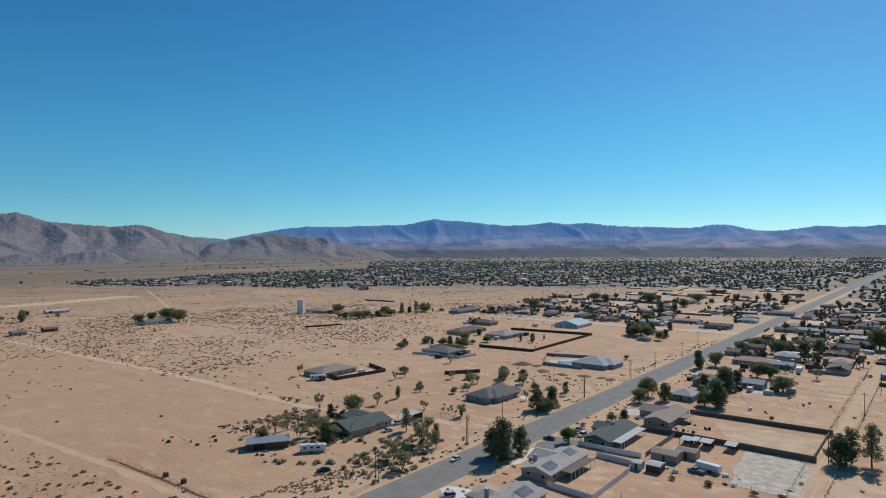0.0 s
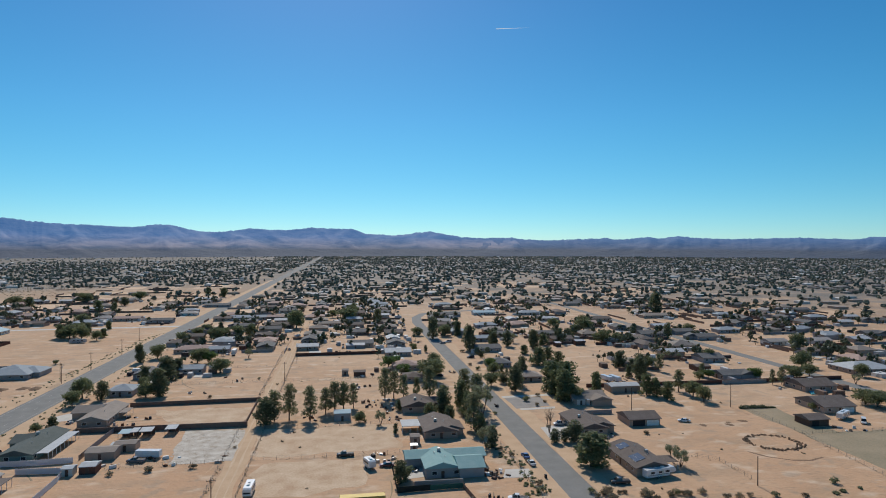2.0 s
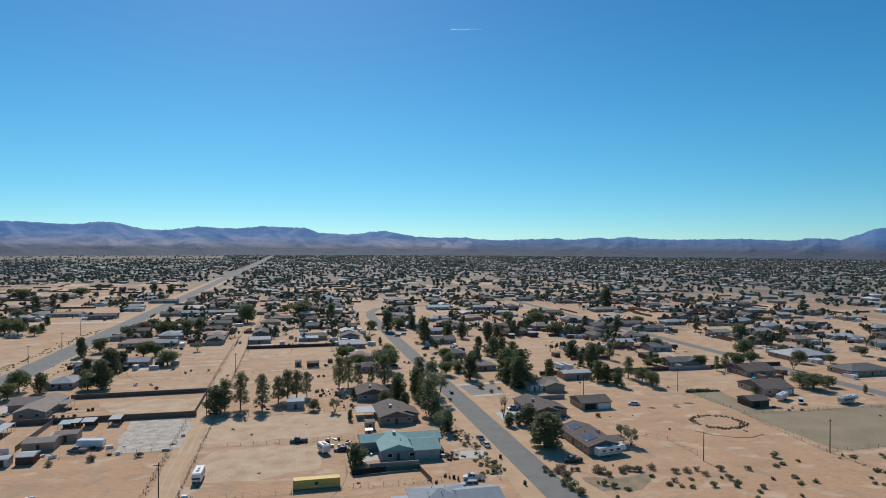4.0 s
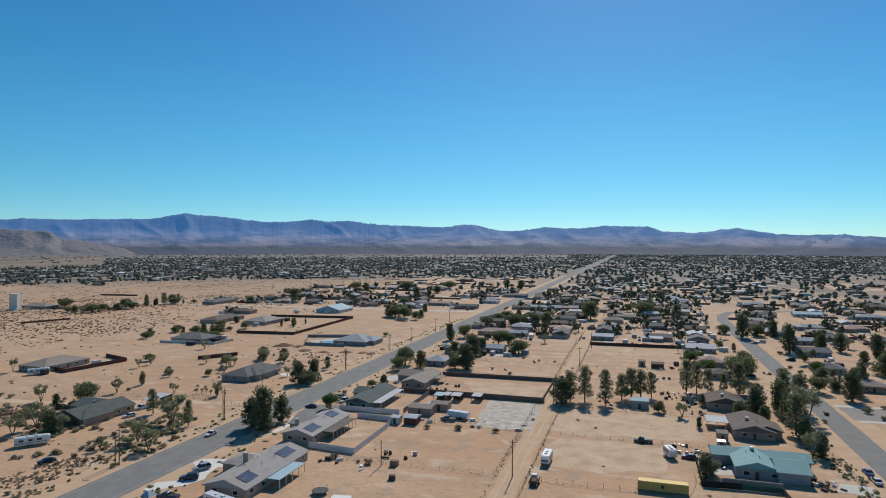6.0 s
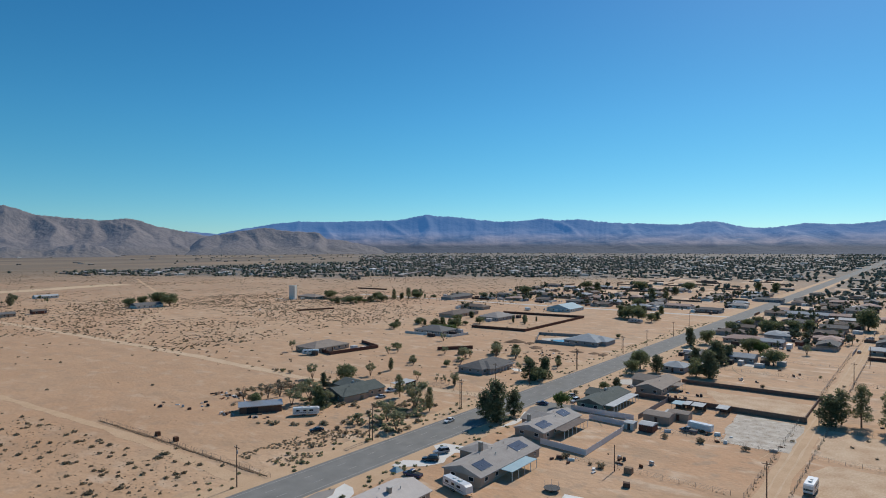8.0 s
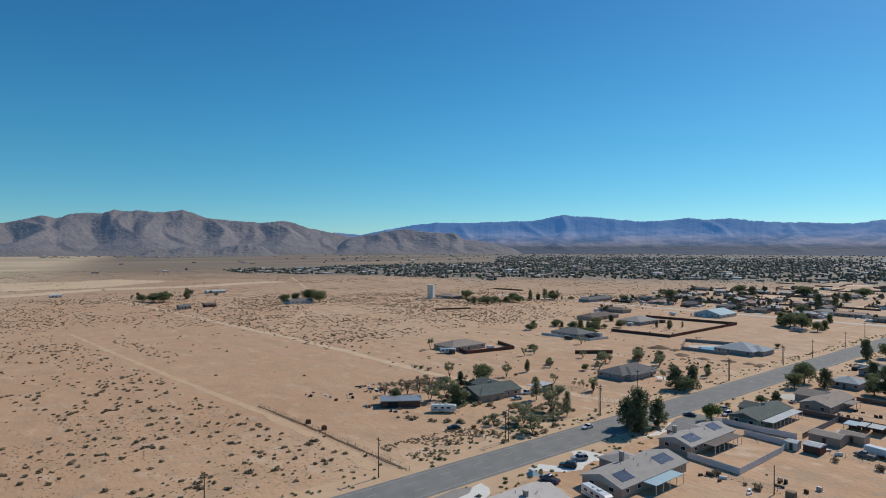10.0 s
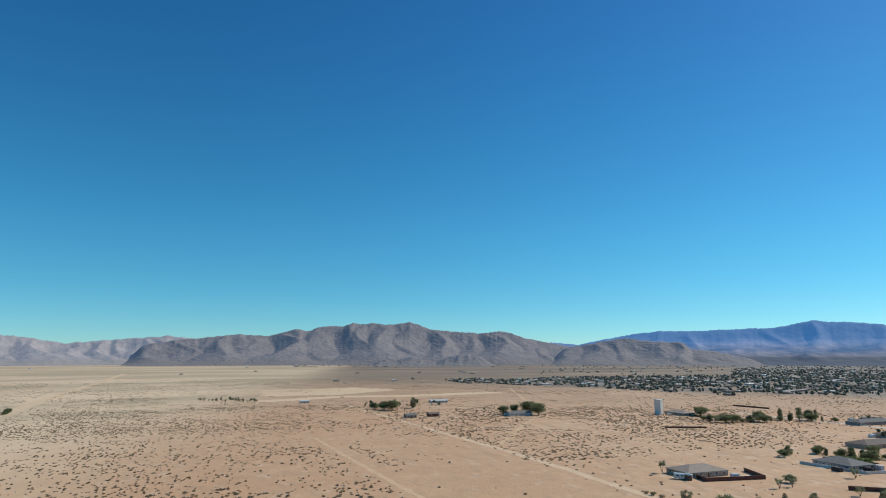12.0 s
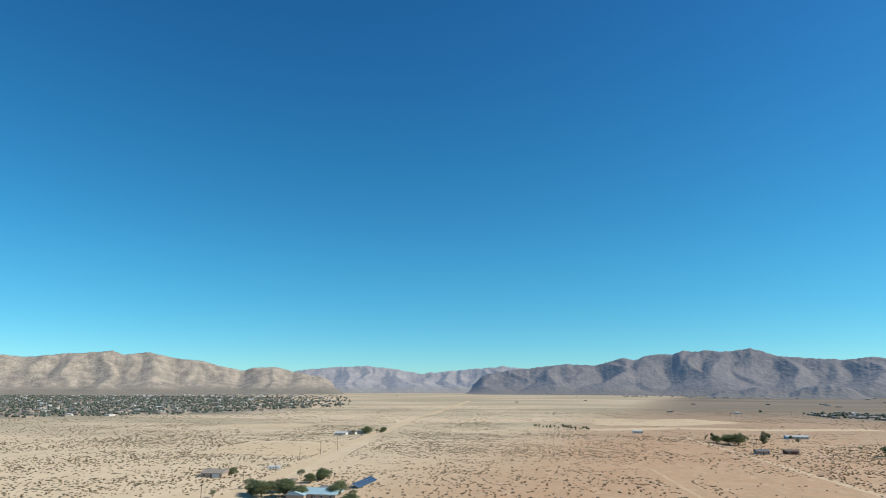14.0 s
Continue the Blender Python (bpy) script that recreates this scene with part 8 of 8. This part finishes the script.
PLACED = [(-103, 191), (-97, 145), (-102, 230), (-93, 267), (31, 190), (36, 230), (32, 264), (35, 148), (94, 186), (92, 226), (117, 230), (109, 265), (207, 238), (183, 217), (289, 306), (285, 262), (228, 272), (-176, 256), (-193, 138), (-189, 178), (-285, 244), (-275, 338), (-286, 432), (-171, 362), (-272, 527), (-580, 448), (-94, 426), (-78, 423), (-101, 349), (-95, 370), (-80, 358), (-100, 311), (-86, 605), (-79, 703), (-52, 545), (-56, 606), (36, 396), (36, 352), (37, 320), (38, 431), (40, 484), (-9, 548), (11, 536), (96, 402), (90, 351), (100, 445), (97, 313), (142, 616)]
PLACED += [(188, 608), (104, 602), (230, 490), (239, 484), (306, 566), (236, 449), (229, 393), (221, 348), (286, 717), (236, 548), (-440, 590), (-348, 487), (-385, 674), (-331, 593), (-292, 596), (-216, 618), (-195, 613), (-163, 594), (-172, 822), (-150, 652), (-139, 736)]
for x, y, r, h, k in ((-209, 337, 5, 2.0, 1), (-199, 338, 3, 1.1, 2), (-188, 326, 4, 1.3, 3), (-174, 324, 3, 1.0, 4), (-162, 328, 3.2, 1.1, 5), (-152, 329, 2.6, 0.9, 6), (-146, 328, 3, 1.2, 7)):
    dirt_heap(x, y, r, h, k)
junk(13.8, 278.6, 9, 4, 900, 'heap of pale boards and scrap under trees')
junk(21.0, 279.5, 8, 3, 901, 'heap of dark scrap and wood by the trees')
junk(22.2, 248.9, 7, 3.5, 902, 'boards and junk along the back fence')
junk(47.1, 182.4, 11, 4, 903, 'white boxes and scrap beside the teal house')
junk(13.4, 206.1, 6, 2.5, 904, 'small trailer parts and scrap by a fence')
junk(-77.5, 226.1, 9, 4, 905, 'scrap and barrels in the back yard')
junk(-67.6, 171.4, 8, 5, 906, 'scattered scrap along the wire fence')
junk(-225.1, 147.1, 10, 4, 907, 'burnt timber and rusty scrap on the sand')
junk(-203.8, 129.3, 9, 3, 908, 'dark scrap against the shack')

# ---------------------------------------------------------------- the wider town: houses on their lots
rng = random.Random(77)


def kept_off(x, y):
    """Whether a spot lies on a road or track."""
    return -150 < x < -112 or -40 < x < -25 or (56 < x < 82 and y < 640) or (85 < x < 135 and 395 < y < 650 and abs(x - (93 + (y - 395) * 0.13)) < 9) or 245 < x < 263 or (x < -130 and 525 < y < 572)


TEMPLATES = []
for i, (roof, wall, axis, shape, w, d) in enumerate([
        ("shingle_grey", "stucco_tan", "x", "gable", 17, 11), ("shingle_brown", "stucco_tan", "x", "gable", 16, 10), ("shingle_tan", "stucco_tan", "y", "hip", 13, 15),
        ("shingle_blue", "stucco_grey", "x", "hip", 18, 11), ("shingle_pale", "stucco_white", "x", "gable", 15, 10), ("shingle_grey", "stucco_grey", "y", "gable", 11, 16),
        ("metal_white", "stucco_tan", "x", "gable", 14, 9), ("tile_pink", "stucco_tan", "x", "hip", 17, 12), ("shingle_brown", "stucco_grey", "x", "hip", 19, 11)]):
    wings = [(w * 0.3, d * 0.5, w * 0.45, d * 0.7, "y" if axis == "x" else "x", shape)] if i % 2 else []
    TEMPLATES.append(house(2600 + 40 * i, -900, w, d, roof, wall, axis, shape, label="stucco house with a low %s roof on a sandy lot" % shape, wins="s", door="s", vents=1, wings=wings))
    TEMPLATES[-1]["group"] = "houses of the town"
SPOTS = list(PLACED)
YARD_TREES = [(x, y) for x, y in MORE_TREES if not kept_off(x, y)]


def town(x0, x1, y0, y1, dx, dy, share):
    n, x = 0, x0
    while x < x1:
        y = y0
        while y < y1:
            px, py = x + rng.uniform(-5, 5), y + rng.uniform(-5, 5)
            if rng.random() < share and not kept_off(px, py) and all((px - a) ** 2 + (py - b) ** 2 > 500 for a, b in SPOTS):
                SPOTS.append((px, py))
                copy_thing(rng.choice(TEMPLATES), pose(px, py, 0, 0, 0, rng.choice((0, 0, 90, -90, 180)) + rng.uniform(-3, 3)))
                n += 1
                far = math.hypot(px, py)
                if far < 760 and rng.random() < 0.55:
                    lot_wall(px - 14, py - rng.uniform(12, 15), rng.uniform(18, 30), rng.choice((0, 0, 0, 90)), rng.uniform(1.4, 1.9), rng.choice(("wall_block", "wall_brown", "wall_grey", "wall_block")))
                if far < 620 and rng.random() < 0.5:
                    car(px + rng.choice((-12, 12)), py + rng.uniform(-8, 2), rng.choice((0, 90, 180)), rng.choice(("paint_white", "paint_silver", "paint_black", "paint_grey", "paint_white")), rng.choice(("sedan", "suv", "pickup")), "parked car in a sandy front yard")
                for _ in range(rng.choice((3, 4, 5, 7, 9, 11))):
                    a, r = rng.uniform(0, 6.28), rng.uniform(9, 20)
                    qx, qy = px + r * math.cos(a), py + r * math.sin(a)
                    if not kept_off(qx, qy):
                        YARD_TREES.append((qx, qy))
            y += dy
        x += dx
    return n


town(-112, -45, 430, 790, 30, 29, 0.85)
town(-20, 52, 430, 790, 31, 29, 0.85)
town(88, 245, 430, 760, 33, 31, 0.62)
town(88, 245, 300, 430, 40, 36, 0.3)
town(268, 520, 330, 700, 36, 33, 0.55)
town(300, 560, 190, 330, 38, 36, 0.4)
town(-430, -152, 585, 830, 34, 32, 0.42)
YARD_TREES.sort(key=lambda q: math.hypot(*q))
for x, y in YARD_TREES[:30]:
    tree(rng.choice(("broad", "broad", "dense", "dense", "pine", "open", "bright")), x, y, rng.uniform(4.5, 10), rng.uniform(0.9, 1.5))


def lump(s, x, y, z0, z1, w, r2):
    """One uneven clump of a far crown."""
    rings = []
    for f, k in ((0.0, 0.5), (0.45, 1.0), (1.0, 0.42)):
        t0, cx, cy = r2.uniform(0, 1.2), x + r2.gauss(0, 0.12) * w, y + r2.gauss(0, 0.12) * w
        rings.append([(cx + w * k * q * math.cos(t0 + i * 1.257), cy + w * k * q * math.sin(t0 + i * 1.257), z0 + (z1 - z0) * f + r2.uniform(-0.1, 0.1) * (z1 - z0)) for i, q in ((i, r2.uniform(0.7, 1.25)) for i in range(5))])
    s.loft(rings)


def joined_trees(spots, kinds, material, label, seed):
    """Yard trees past counting, joined: a stem and a crown of clumps and leaf sprays each."""
    s, r2 = Solid(), random.Random(seed)
    for x, y in spots:
        h = r2.uniform(3.5, 8) * (1.3 if r2.random() < 0.15 else 1)
        w = h * r2.uniform(0.28, 0.5)
        s.rod((x, y, -0.2), (x, y, h * 0.5), 0.2, 0.1, 4)
        blobs = [(x + r2.gauss(0, w * 0.4), y + r2.gauss(0, w * 0.4), h * r2.uniform(0.4, 0.82), w * r2.uniform(0.42, 0.66)) for _ in range(5)]
        for bx, by, bz, br in blobs[:3]:
            lump(s, bx, by, bz - br * 0.7, bz + br * 0.75, br * 0.8, r2)
        leaf_cloud(s, blobs, 64, w * 0.17, r2, 0.85)
    one("yard_trees", s, material, label, "trees", "stuff")


M["leaf_town"] = island_mat("dusty_green_foliage", (0.08, 0.096, 0.058), (0.175, 0.19, 0.115), 0.75, 0.42)
joined_trees(YARD_TREES[30::2], "", "leaf_town", "dark green yard trees among the town houses", 51)
joined_trees(YARD_TREES[31::2], "", "leaf_town", "green yard trees among the town houses", 52)
for k in TEMPLATES:
    for o in (*k.children_recursive, k):
        bpy.data.objects.remove(o)


# ---------------------------------------------------------------- far town and far trees, past counting
def settled(az, r):
    """How thickly the plain is built up, by bearing (degrees to the left of +y) and distance."""
    if az < 6:
        return 1.0 if r > 770 else 0.0
    if az < 46:
        return 0.5 if 840 < r < 1000 and az < 22 else 1.0 if 1150 < r < 2500 else 0.55 if 2500 <= r < 3000 else 0.12 if r >= 3000 else 0.0
    if az < 70:
        return 1.0 if 1120 + (az - 50) * 15 < r < 2050 - (az - 46) * 20 else 0.03 if 2000 < r else 0.0
    if az < 108:
        return 0.5 if r > 3250 and az < 84 else 0.008 if r > 1500 else 0.0
    return (1.0 if 1350 + 25 * max(0, 122 - az) < r < 3600 else 0.0) * min(1.0, (az - 106) / 9)


def far_spots(count, seed, south=1.0):
    r2 = random.Random(seed)
    got = []
    while len(got) < count:
        az, r = r2.uniform(-70, 150), math.sqrt(r2.uniform(770 ** 2, 4300 ** 2))
        clump = 0.72 + 1.0 * noise.noise((az * r * 0.00025, r * 0.006, 2.5))
        if r2.random() < settled(az, r) * (south if az > 100 else 1.0) * max(0.1, clump) * min(1.0, 1400 / r + 0.3):
            a = radians(az)
            x, y = -r * math.sin(a), r * math.cos(a)
            if not (-146 < x < -114):
                got.append((x, y))
    return got


def far_trees(count, seed, material, label):
    s, r2 = Solid(), random.Random(seed)
    for x, y in far_spots(count, seed, 1.0):
        if (x < -2600 and y < 1600) or 62 < math.degrees(math.atan2(-x, y)) < 108 and math.hypot(x, y) > 1600:
            continue
        h, w = r2.uniform(2.6, 6.8), r2.uniform(1.8, 4.4)
        lump(s, x, y, h * 0.15, h, w, r2)
        for _ in range(4):
            a, d = r2.uniform(0, 6.28), r2.uniform(0.6, 1.15) * w
            c = Vector((x + d * math.cos(a), y + d * math.sin(a), h * r2.uniform(0.35, 0.95)))
            u = Vector((r2.gauss(0, 1), r2.gauss(0, 1), r2.gauss(0, 0.4))).normalized() * w * r2.uniform(0.25, 0.45)
            v = Vector((r2.gauss(0, 0.5), r2.gauss(0, 0.5), 1)).normalized() * h * r2.uniform(0.1, 0.2)
            s.poly([c - u, c - v, c + u, c + v])
    one("far_trees", s, material, label, "trees", "stuff")


def far_houses(count, seed, roof, wall, label):
    s, q, r2 = Solid(), Solid(), random.Random(seed)
    for x, y in far_spots(count, seed):
        w, d, h = r2.uniform(5, 10), r2.uniform(4, 6.5), 2.7
        if r2.random() < 0.4:
            w, d = d, w
        q.box(x - w, y - d, -0.1, x + w, y + d, h)
        e = 0.5
        top = h + min(w, d) * r2.choice((0.1, 0.2, 0.3))
        k = (w - d) if w > d else 0
        j = (d - w) if d >= w else 0
        s.hull([(x - w - e, y - d - e, h), (x + w + e, y - d - e, h), (x + w + e, y + d + e, h), (x - w - e, y + d + e, h)],
               [(x - k - 0.2, y - j - 0.2, top), (x + k + 0.2, y - j - 0.2, top), (x + k + 0.2, y + j + 0.2, top), (x - k - 0.2, y + j + 0.2, top)])
    one("far_roofs", s, roof, label + " roofs", "houses", "stuff")
    one("far_walls", q, wall, label + " walls", "houses", "stuff")


M["far_roof"] = island_mat("mixed_far_roofs", (0.14, 0.13, 0.125), (0.36, 0.30, 0.27))
M["far_roof_pale"] = island_mat("pale_far_roofs", (0.34, 0.32, 0.30), (0.66, 0.65, 0.63))
# leaf colour lifted and greyed: distance haze is painted into it
M["far_leaf"] = island_mat("haze_paled_far_foliage", (0.13, 0.152, 0.122), (0.235, 0.255, 0.20), 0.8, 0.45)
far_houses(4600, 5, "far_roof", "stucco_tan", "distant town of low tan and grey")
far_houses(1700, 6, "far_roof_pale", "stucco_white", "distant pale white")
far_trees(19000, 8, "far_leaf", "distant dark green trees of the town")
far_trees(17000, 9, "far_leaf", "distant dull green trees of the town")


# ---------------------------------------------------------------- yards past counting: lots, drives, fences and clutter
def lot_stuff():
    lots, drives, fences, pale, dark, r2 = Solid(), Solid(), Solid(), Solid(), Solid(), random.Random(404)
    for i in range(520):
        x, y = r2.uniform(-430, 560), r2.uniform(330, 1150)
        w, d = r2.uniform(9, 19), r2.uniform(9, 24)
        if math.hypot(x, y) < 470 or any(kept_off(x + a * w, y + q) for a in (-1, -0.5, 0, 0.5, 1) for q in (-d, 0, d)) or (x < -152 and y < 590):
            continue
        z = 0.02 + 0.0001 * i
        lots.poly([(x - w, y - d, z), (x + w, y - d * r2.uniform(0.9, 1), z), (x + w * r2.uniform(0.9, 1), y + d, z), (x - w, y + d, z)])
        if r2.random() < 0.75:
            if r2.random() < 0.5:
                fences.box(x - w, y - d - 0.1, -0.1, x + w, y - d + 0.1, r2.uniform(1.3, 1.9))
            else:
                fences.box(x - w - 0.1, y - d, -0.1, x - w + 0.1, y + d, r2.uniform(1.3, 1.9))
    for px, py in SPOTS:
        if math.hypot(px, py) < 330:
            continue
        for _ in range(r2.choice((3, 4, 6, 8))):
            a, r = r2.uniform(0, 6.28), r2.uniform(11, 20)
            x, y = px + r * math.cos(a), py + r * math.sin(a)
            if kept_off(x, y):
                continue
            k = r2.random()
            w, d, h = (r2.uniform(0.9, 1.4), r2.uniform(2.0, 3.4), r2.uniform(1.4, 2.6)) if k < 0.4 else (r2.uniform(0.3, 0.9), r2.uniform(0.3, 0.9), r2.uniform(0.5, 1.2)) if k < 0.75 else (r2.uniform(1.4, 2.2), r2.uniform(1.4, 2.4), r2.uniform(2.0, 2.6))
            if r2.random() < 0.5:
                w, d = d, w
            (pale if r2.random() < 0.6 else dark).box(x - w, y - d, -0.05, x + w, y + d, h, 0.12)
        if r2.random() < 0.6:
            x, y = px + r2.uniform(-7, 7), py - r2.uniform(9, 13)
            w, d = r2.uniform(2.4, 4), r2.uniform(3.5, 5)
            if not kept_off(x, y):
                drives.box(x - w, y - d, -0.05, x + w, y + d, 0.09)
    M["lots"] = island_mat("sandy_house_lots", (0.37, 0.24, 0.15), (0.60, 0.41, 0.262))
    M["clutter_pale"] = island_mat("pale_yard_clutter", (0.30, 0.30, 0.30), (0.78, 0.77, 0.74), 0.6)
    M["clutter_dark"] = island_mat("dark_yard_clutter", (0.03, 0.03, 0.035), (0.22, 0.15, 0.11), 0.8)
    one("house_lots", lots, "lots", "sandy house lots in differing tones", "lots", "stuff")
    one("driveways", drives, "concrete", "pale concrete driveways in front yards", "driveways", "stuff")
    one("lot_fences", fences, "wall_block", "brown fences along house lots", "fences", "stuff")
    one("yard_clutter", pale, "clutter_pale", "pale sheds and trailers in back yards", "clutter", "stuff")
    one("yard_clutter", dark, "clutter_dark", "dark sheds and scrap in back yards", "clutter", "stuff")


lot_stuff()
joined_trees([(-922 + i * 3.4 + rng.uniform(-1, 1), -24 + i * 5.4) for i in range(14)], "", "leaf_dark", "row of small trees far across the plain", 61)
joined_trees([(-760 + rng.gauss(0, 9), 200 + rng.gauss(0, 30)) for i in range(16)], "", "leaf_dark", "scrubby trees round a desert homestead", 62)


# ---------------------------------------------------------------- desert scrub
def bare(x, y):
    """Smooth sand, tracks and yards without scrub."""
    if -500 < x < -185 and 66 + (x + 493) * 0.08 < y < 76 + (x + 493) * 0.08 + 6:
        return True
    if -480 < x < -205 and 98 < y < 178:
        return rng.random() < 0.9
    if (-1224 < x < -1000 and 60 < y < 300) or (-985 < x < -890 and 40 < y < 440) or (-655 < x < -530 and -315 < y < -204) or (-940 < x < -840 and -480 < y < -350):
        return rng.random() < 0.88
    if -300 < x < -235 and -30 < y < 22 + (x + 300) * 0.2:
        return rng.random() < 0.92
    return -142 < x < -118 or (-235 < x < -140 and 104 < y < 225) or (y < -60 and abs(y + 170 - (x + 355) * 0.1) < 12)


def scrub(count, r0, r1, az0, az1, seed, big=1.0):
    r2 = random.Random(seed)
    got = []
    while len(got) < count:
        az, r = r2.uniform(az0, az1), math.sqrt(r2.uniform(r0 * r0, r1 * r1))
        a = radians(az)
        x, y = -r * math.sin(a), r * math.cos(a)
        if bare(x, y) or (x > -150 and y > 0):
            continue
        if x > -345 and y > 99 and r2.random() < 0.9:
            continue
        if r2.random() > 0.5 + 0.95 * noise.noise((x * 0.009, y * 0.012, 4.0)) + 0.5 * noise.noise((x * 0.045, y * 0.045, 8.0)):
            continue
        k = r2.uniform(0.4, 1.0) * big
        got.append((x, y, k * 0.95, k * r2.uniform(0.45, 0.75)))
    return got


brush("desert_scrub", scrub(1500, 95, 330, 52, 138, 21, 1.15), "leaf_dry", "low grey olive creosote scrub dotted over the sand", 31, 18)
brush("desert_scrub", scrub(15500, 300, 820, 28, 140, 22, 1.1), "leaf_dry", "low grey olive creosote scrub dotted over the sand", 32, 7)
brush("desert_scrub", scrub(2300, 400, 800, 46, 70, 25, 1.15), "leaf_dry", "dense olive scrub on the sand", 39, 7)
brush("desert_scrub", scrub(8000, 400, 1050, 92, 140, 26, 1.0), "leaf_straw", "dense olive scrub on the plain", 41, 5)
brush("desert_scrub", scrub(18000, 760, 1700, 20, 140, 23, 1.5), "leaf_straw", "distant low scrub on the plain", 33, 3)
brush("small_weeds", [(x, y, r * 0.3, h * 0.3) for x, y, r, h in scrub(5200, 90, 270, 58, 132, 27, 1.2)], "leaf_straw", "tiny dry weeds on the sand", 42, 3)
brush("dry_brush", [(-141 - i * 0.62, 101.0 - i * 0.031 + 0.5 * math.sin(i * 2.3), 0.16 + 0.16 * math.sin(i * 1.3) ** 2, 0.28) for i in range(146)], "leaf_straw", "dark dry weeds along an old fence line", 79, 9)
spots = []
for _ in range(420):
    y = rng.uniform(60, 520)
    x = rng.choice((-143, -117)) + rng.gauss(0, 2.0) * (1.5 if y < 260 else 1)
    if not -138 < x < -122:
        spots.append((x, y, rng.uniform(0.3, 0.9), rng.uniform(0.25, 0.7)))
brush("roadside_weeds", spots, "leaf_olive", "dry green weeds along the road shoulder", 35, 12)
spots = []
for _ in range(130):
    x, y = rng.uniform(76, 205), rng.uniform(95, 158)
    if noise.noise((x * 0.05, y * 0.07, 2)) > -0.12:
        spots.append((x, y, rng.uniform(0.5, 1.3), rng.uniform(0.5, 1.0)))
brush("desert_bushes", spots, "leaf_olive", "rounded grey green bushes on the sand", 36, 22)
spots = []
for _ in range(420):
    x, y = rng.uniform(-215, 240), rng.uniform(100, 420)
    if not kept_off(x, y) and noise.noise((x * 0.03, y * 0.03, 6)) > 0.05 and all(abs(x - a) > 12 or abs(y - b) > 14 for a, b in SPOTS[:90]):
        spots.append((x, y, rng.uniform(0.25, 0.8), rng.uniform(0.2, 0.6)))
brush("yard_weeds", spots, "leaf_dry", "small dry weeds in sandy yards", 37, 9)
spots = [(x + rng.gauss(0, 1), y + rng.gauss(0, 2), rng.uniform(0.6, 1.5), rng.uniform(0.6, 1.6)) for x, y in
         [(-150 - i * 2.2, 166 + (i * 37) % 34) for i in range(40)] + [(-150 - i * 1.2, 128 + (i * 29) % 60) for i in range(34)]]
brush("dry_brush", spots, "leaf_straw", "tangled dry brush in the yard", 38, 24)

spots = []
for (ax, ay), (bx, by) in FENCE_LINES:                # dry weeds gather along the fences
    for _ in range(int(math.hypot(bx - ax, by - ay) * 0.4)):
        f = rng.random()
        spots.append((ax + (bx - ax) * f + rng.gauss(0, 0.35), ay + (by - ay) * f + rng.gauss(0, 0.35), rng.uniform(0.08, 0.24), rng.uniform(0.1, 0.36)))
for x in (-36.6, -28.2):
    for _ in range(420):
        spots.append((x + rng.gauss(0, 0.3), rng.uniform(70, 600), rng.uniform(0.1, 0.26), rng.uniform(0.12, 0.4)))
brush("fence_weeds", spots, "leaf_straw", "dry brown weeds caught along the fences", 40, 9)


def brush_in(corners, count, big, material, label, seed):
    """Brush spread unevenly over a four-cornered plot."""
    a, b, c, d = (Vector(q) for q in corners)
    r2, got = random.Random(seed), []
    while len(got) < count:
        u, v = r2.random(), r2.random()
        p = a.lerp(b, u).lerp(d.lerp(c, u), v)
        if noise.noise((p.x * 0.12, p.y * 0.12, seed)) > -0.1:
            k = big * r2.uniform(0.4, 1.0)
            got.append((p.x, p.y, k, k * r2.uniform(0.6, 1.1)))
    brush("dry_brush", got, material, label, seed, 14)


brush_in([(-162, 104), (-163, 136), (-148, 150), (-143, 110)], 420, 0.5, "leaf_straw", "dry grey brush beside the road", 71)
brush_in([(-236, 150), (-230, 190), (-204, 182), (-218, 146)], 190, 1.2, "leaf_straw", "tall dry brush and dead branches behind the shack", 72)
brush_in([(-163, 152), (-166, 192), (-143, 182), (-141, 148)], 170, 1.1, "leaf_airy", "tangled green and dry brush by the road", 73)
brush_in([(-210, 163), (-214, 192), (-184, 168), (-181, 152)], 150, 1.4, "leaf_airy", "overgrown bushes round the house", 74)
brush_in([(49, 235), (58, 240), (60, 168), (54, 166)], 120, 0.8, "leaf_olive", "garden bushes along the road verge", 75)
brush_in([(-215, 318), (-150, 318), (-150, 300), (-225, 296)], 70, 0.7, "leaf_dry", "dry weeds along old dirt heaps", 76)

# vapour trail high in the sky
s = Solid()
for k in range(14):
    a, b = radians(-14.0 - k * 0.21), radians(-14.0 - (k + 1) * 0.21)
    r, z, t = 4600, 63 + 4600 * math.tan(radians(19.28)), 2.2 - k * 0.14
    s.poly([(-r * math.sin(a), r * math.cos(a), z - t), (-r * math.sin(b), r * math.cos(b), z - t + 0.14), (-r * math.sin(b), r * math.cos(b), z + t - 0.14), (-r * math.sin(a), r * math.cos(a), z + t)])
one("vapour_trail", s, "trail", "short thin white vapour trail high in the sky", "vapour trail", "structure")
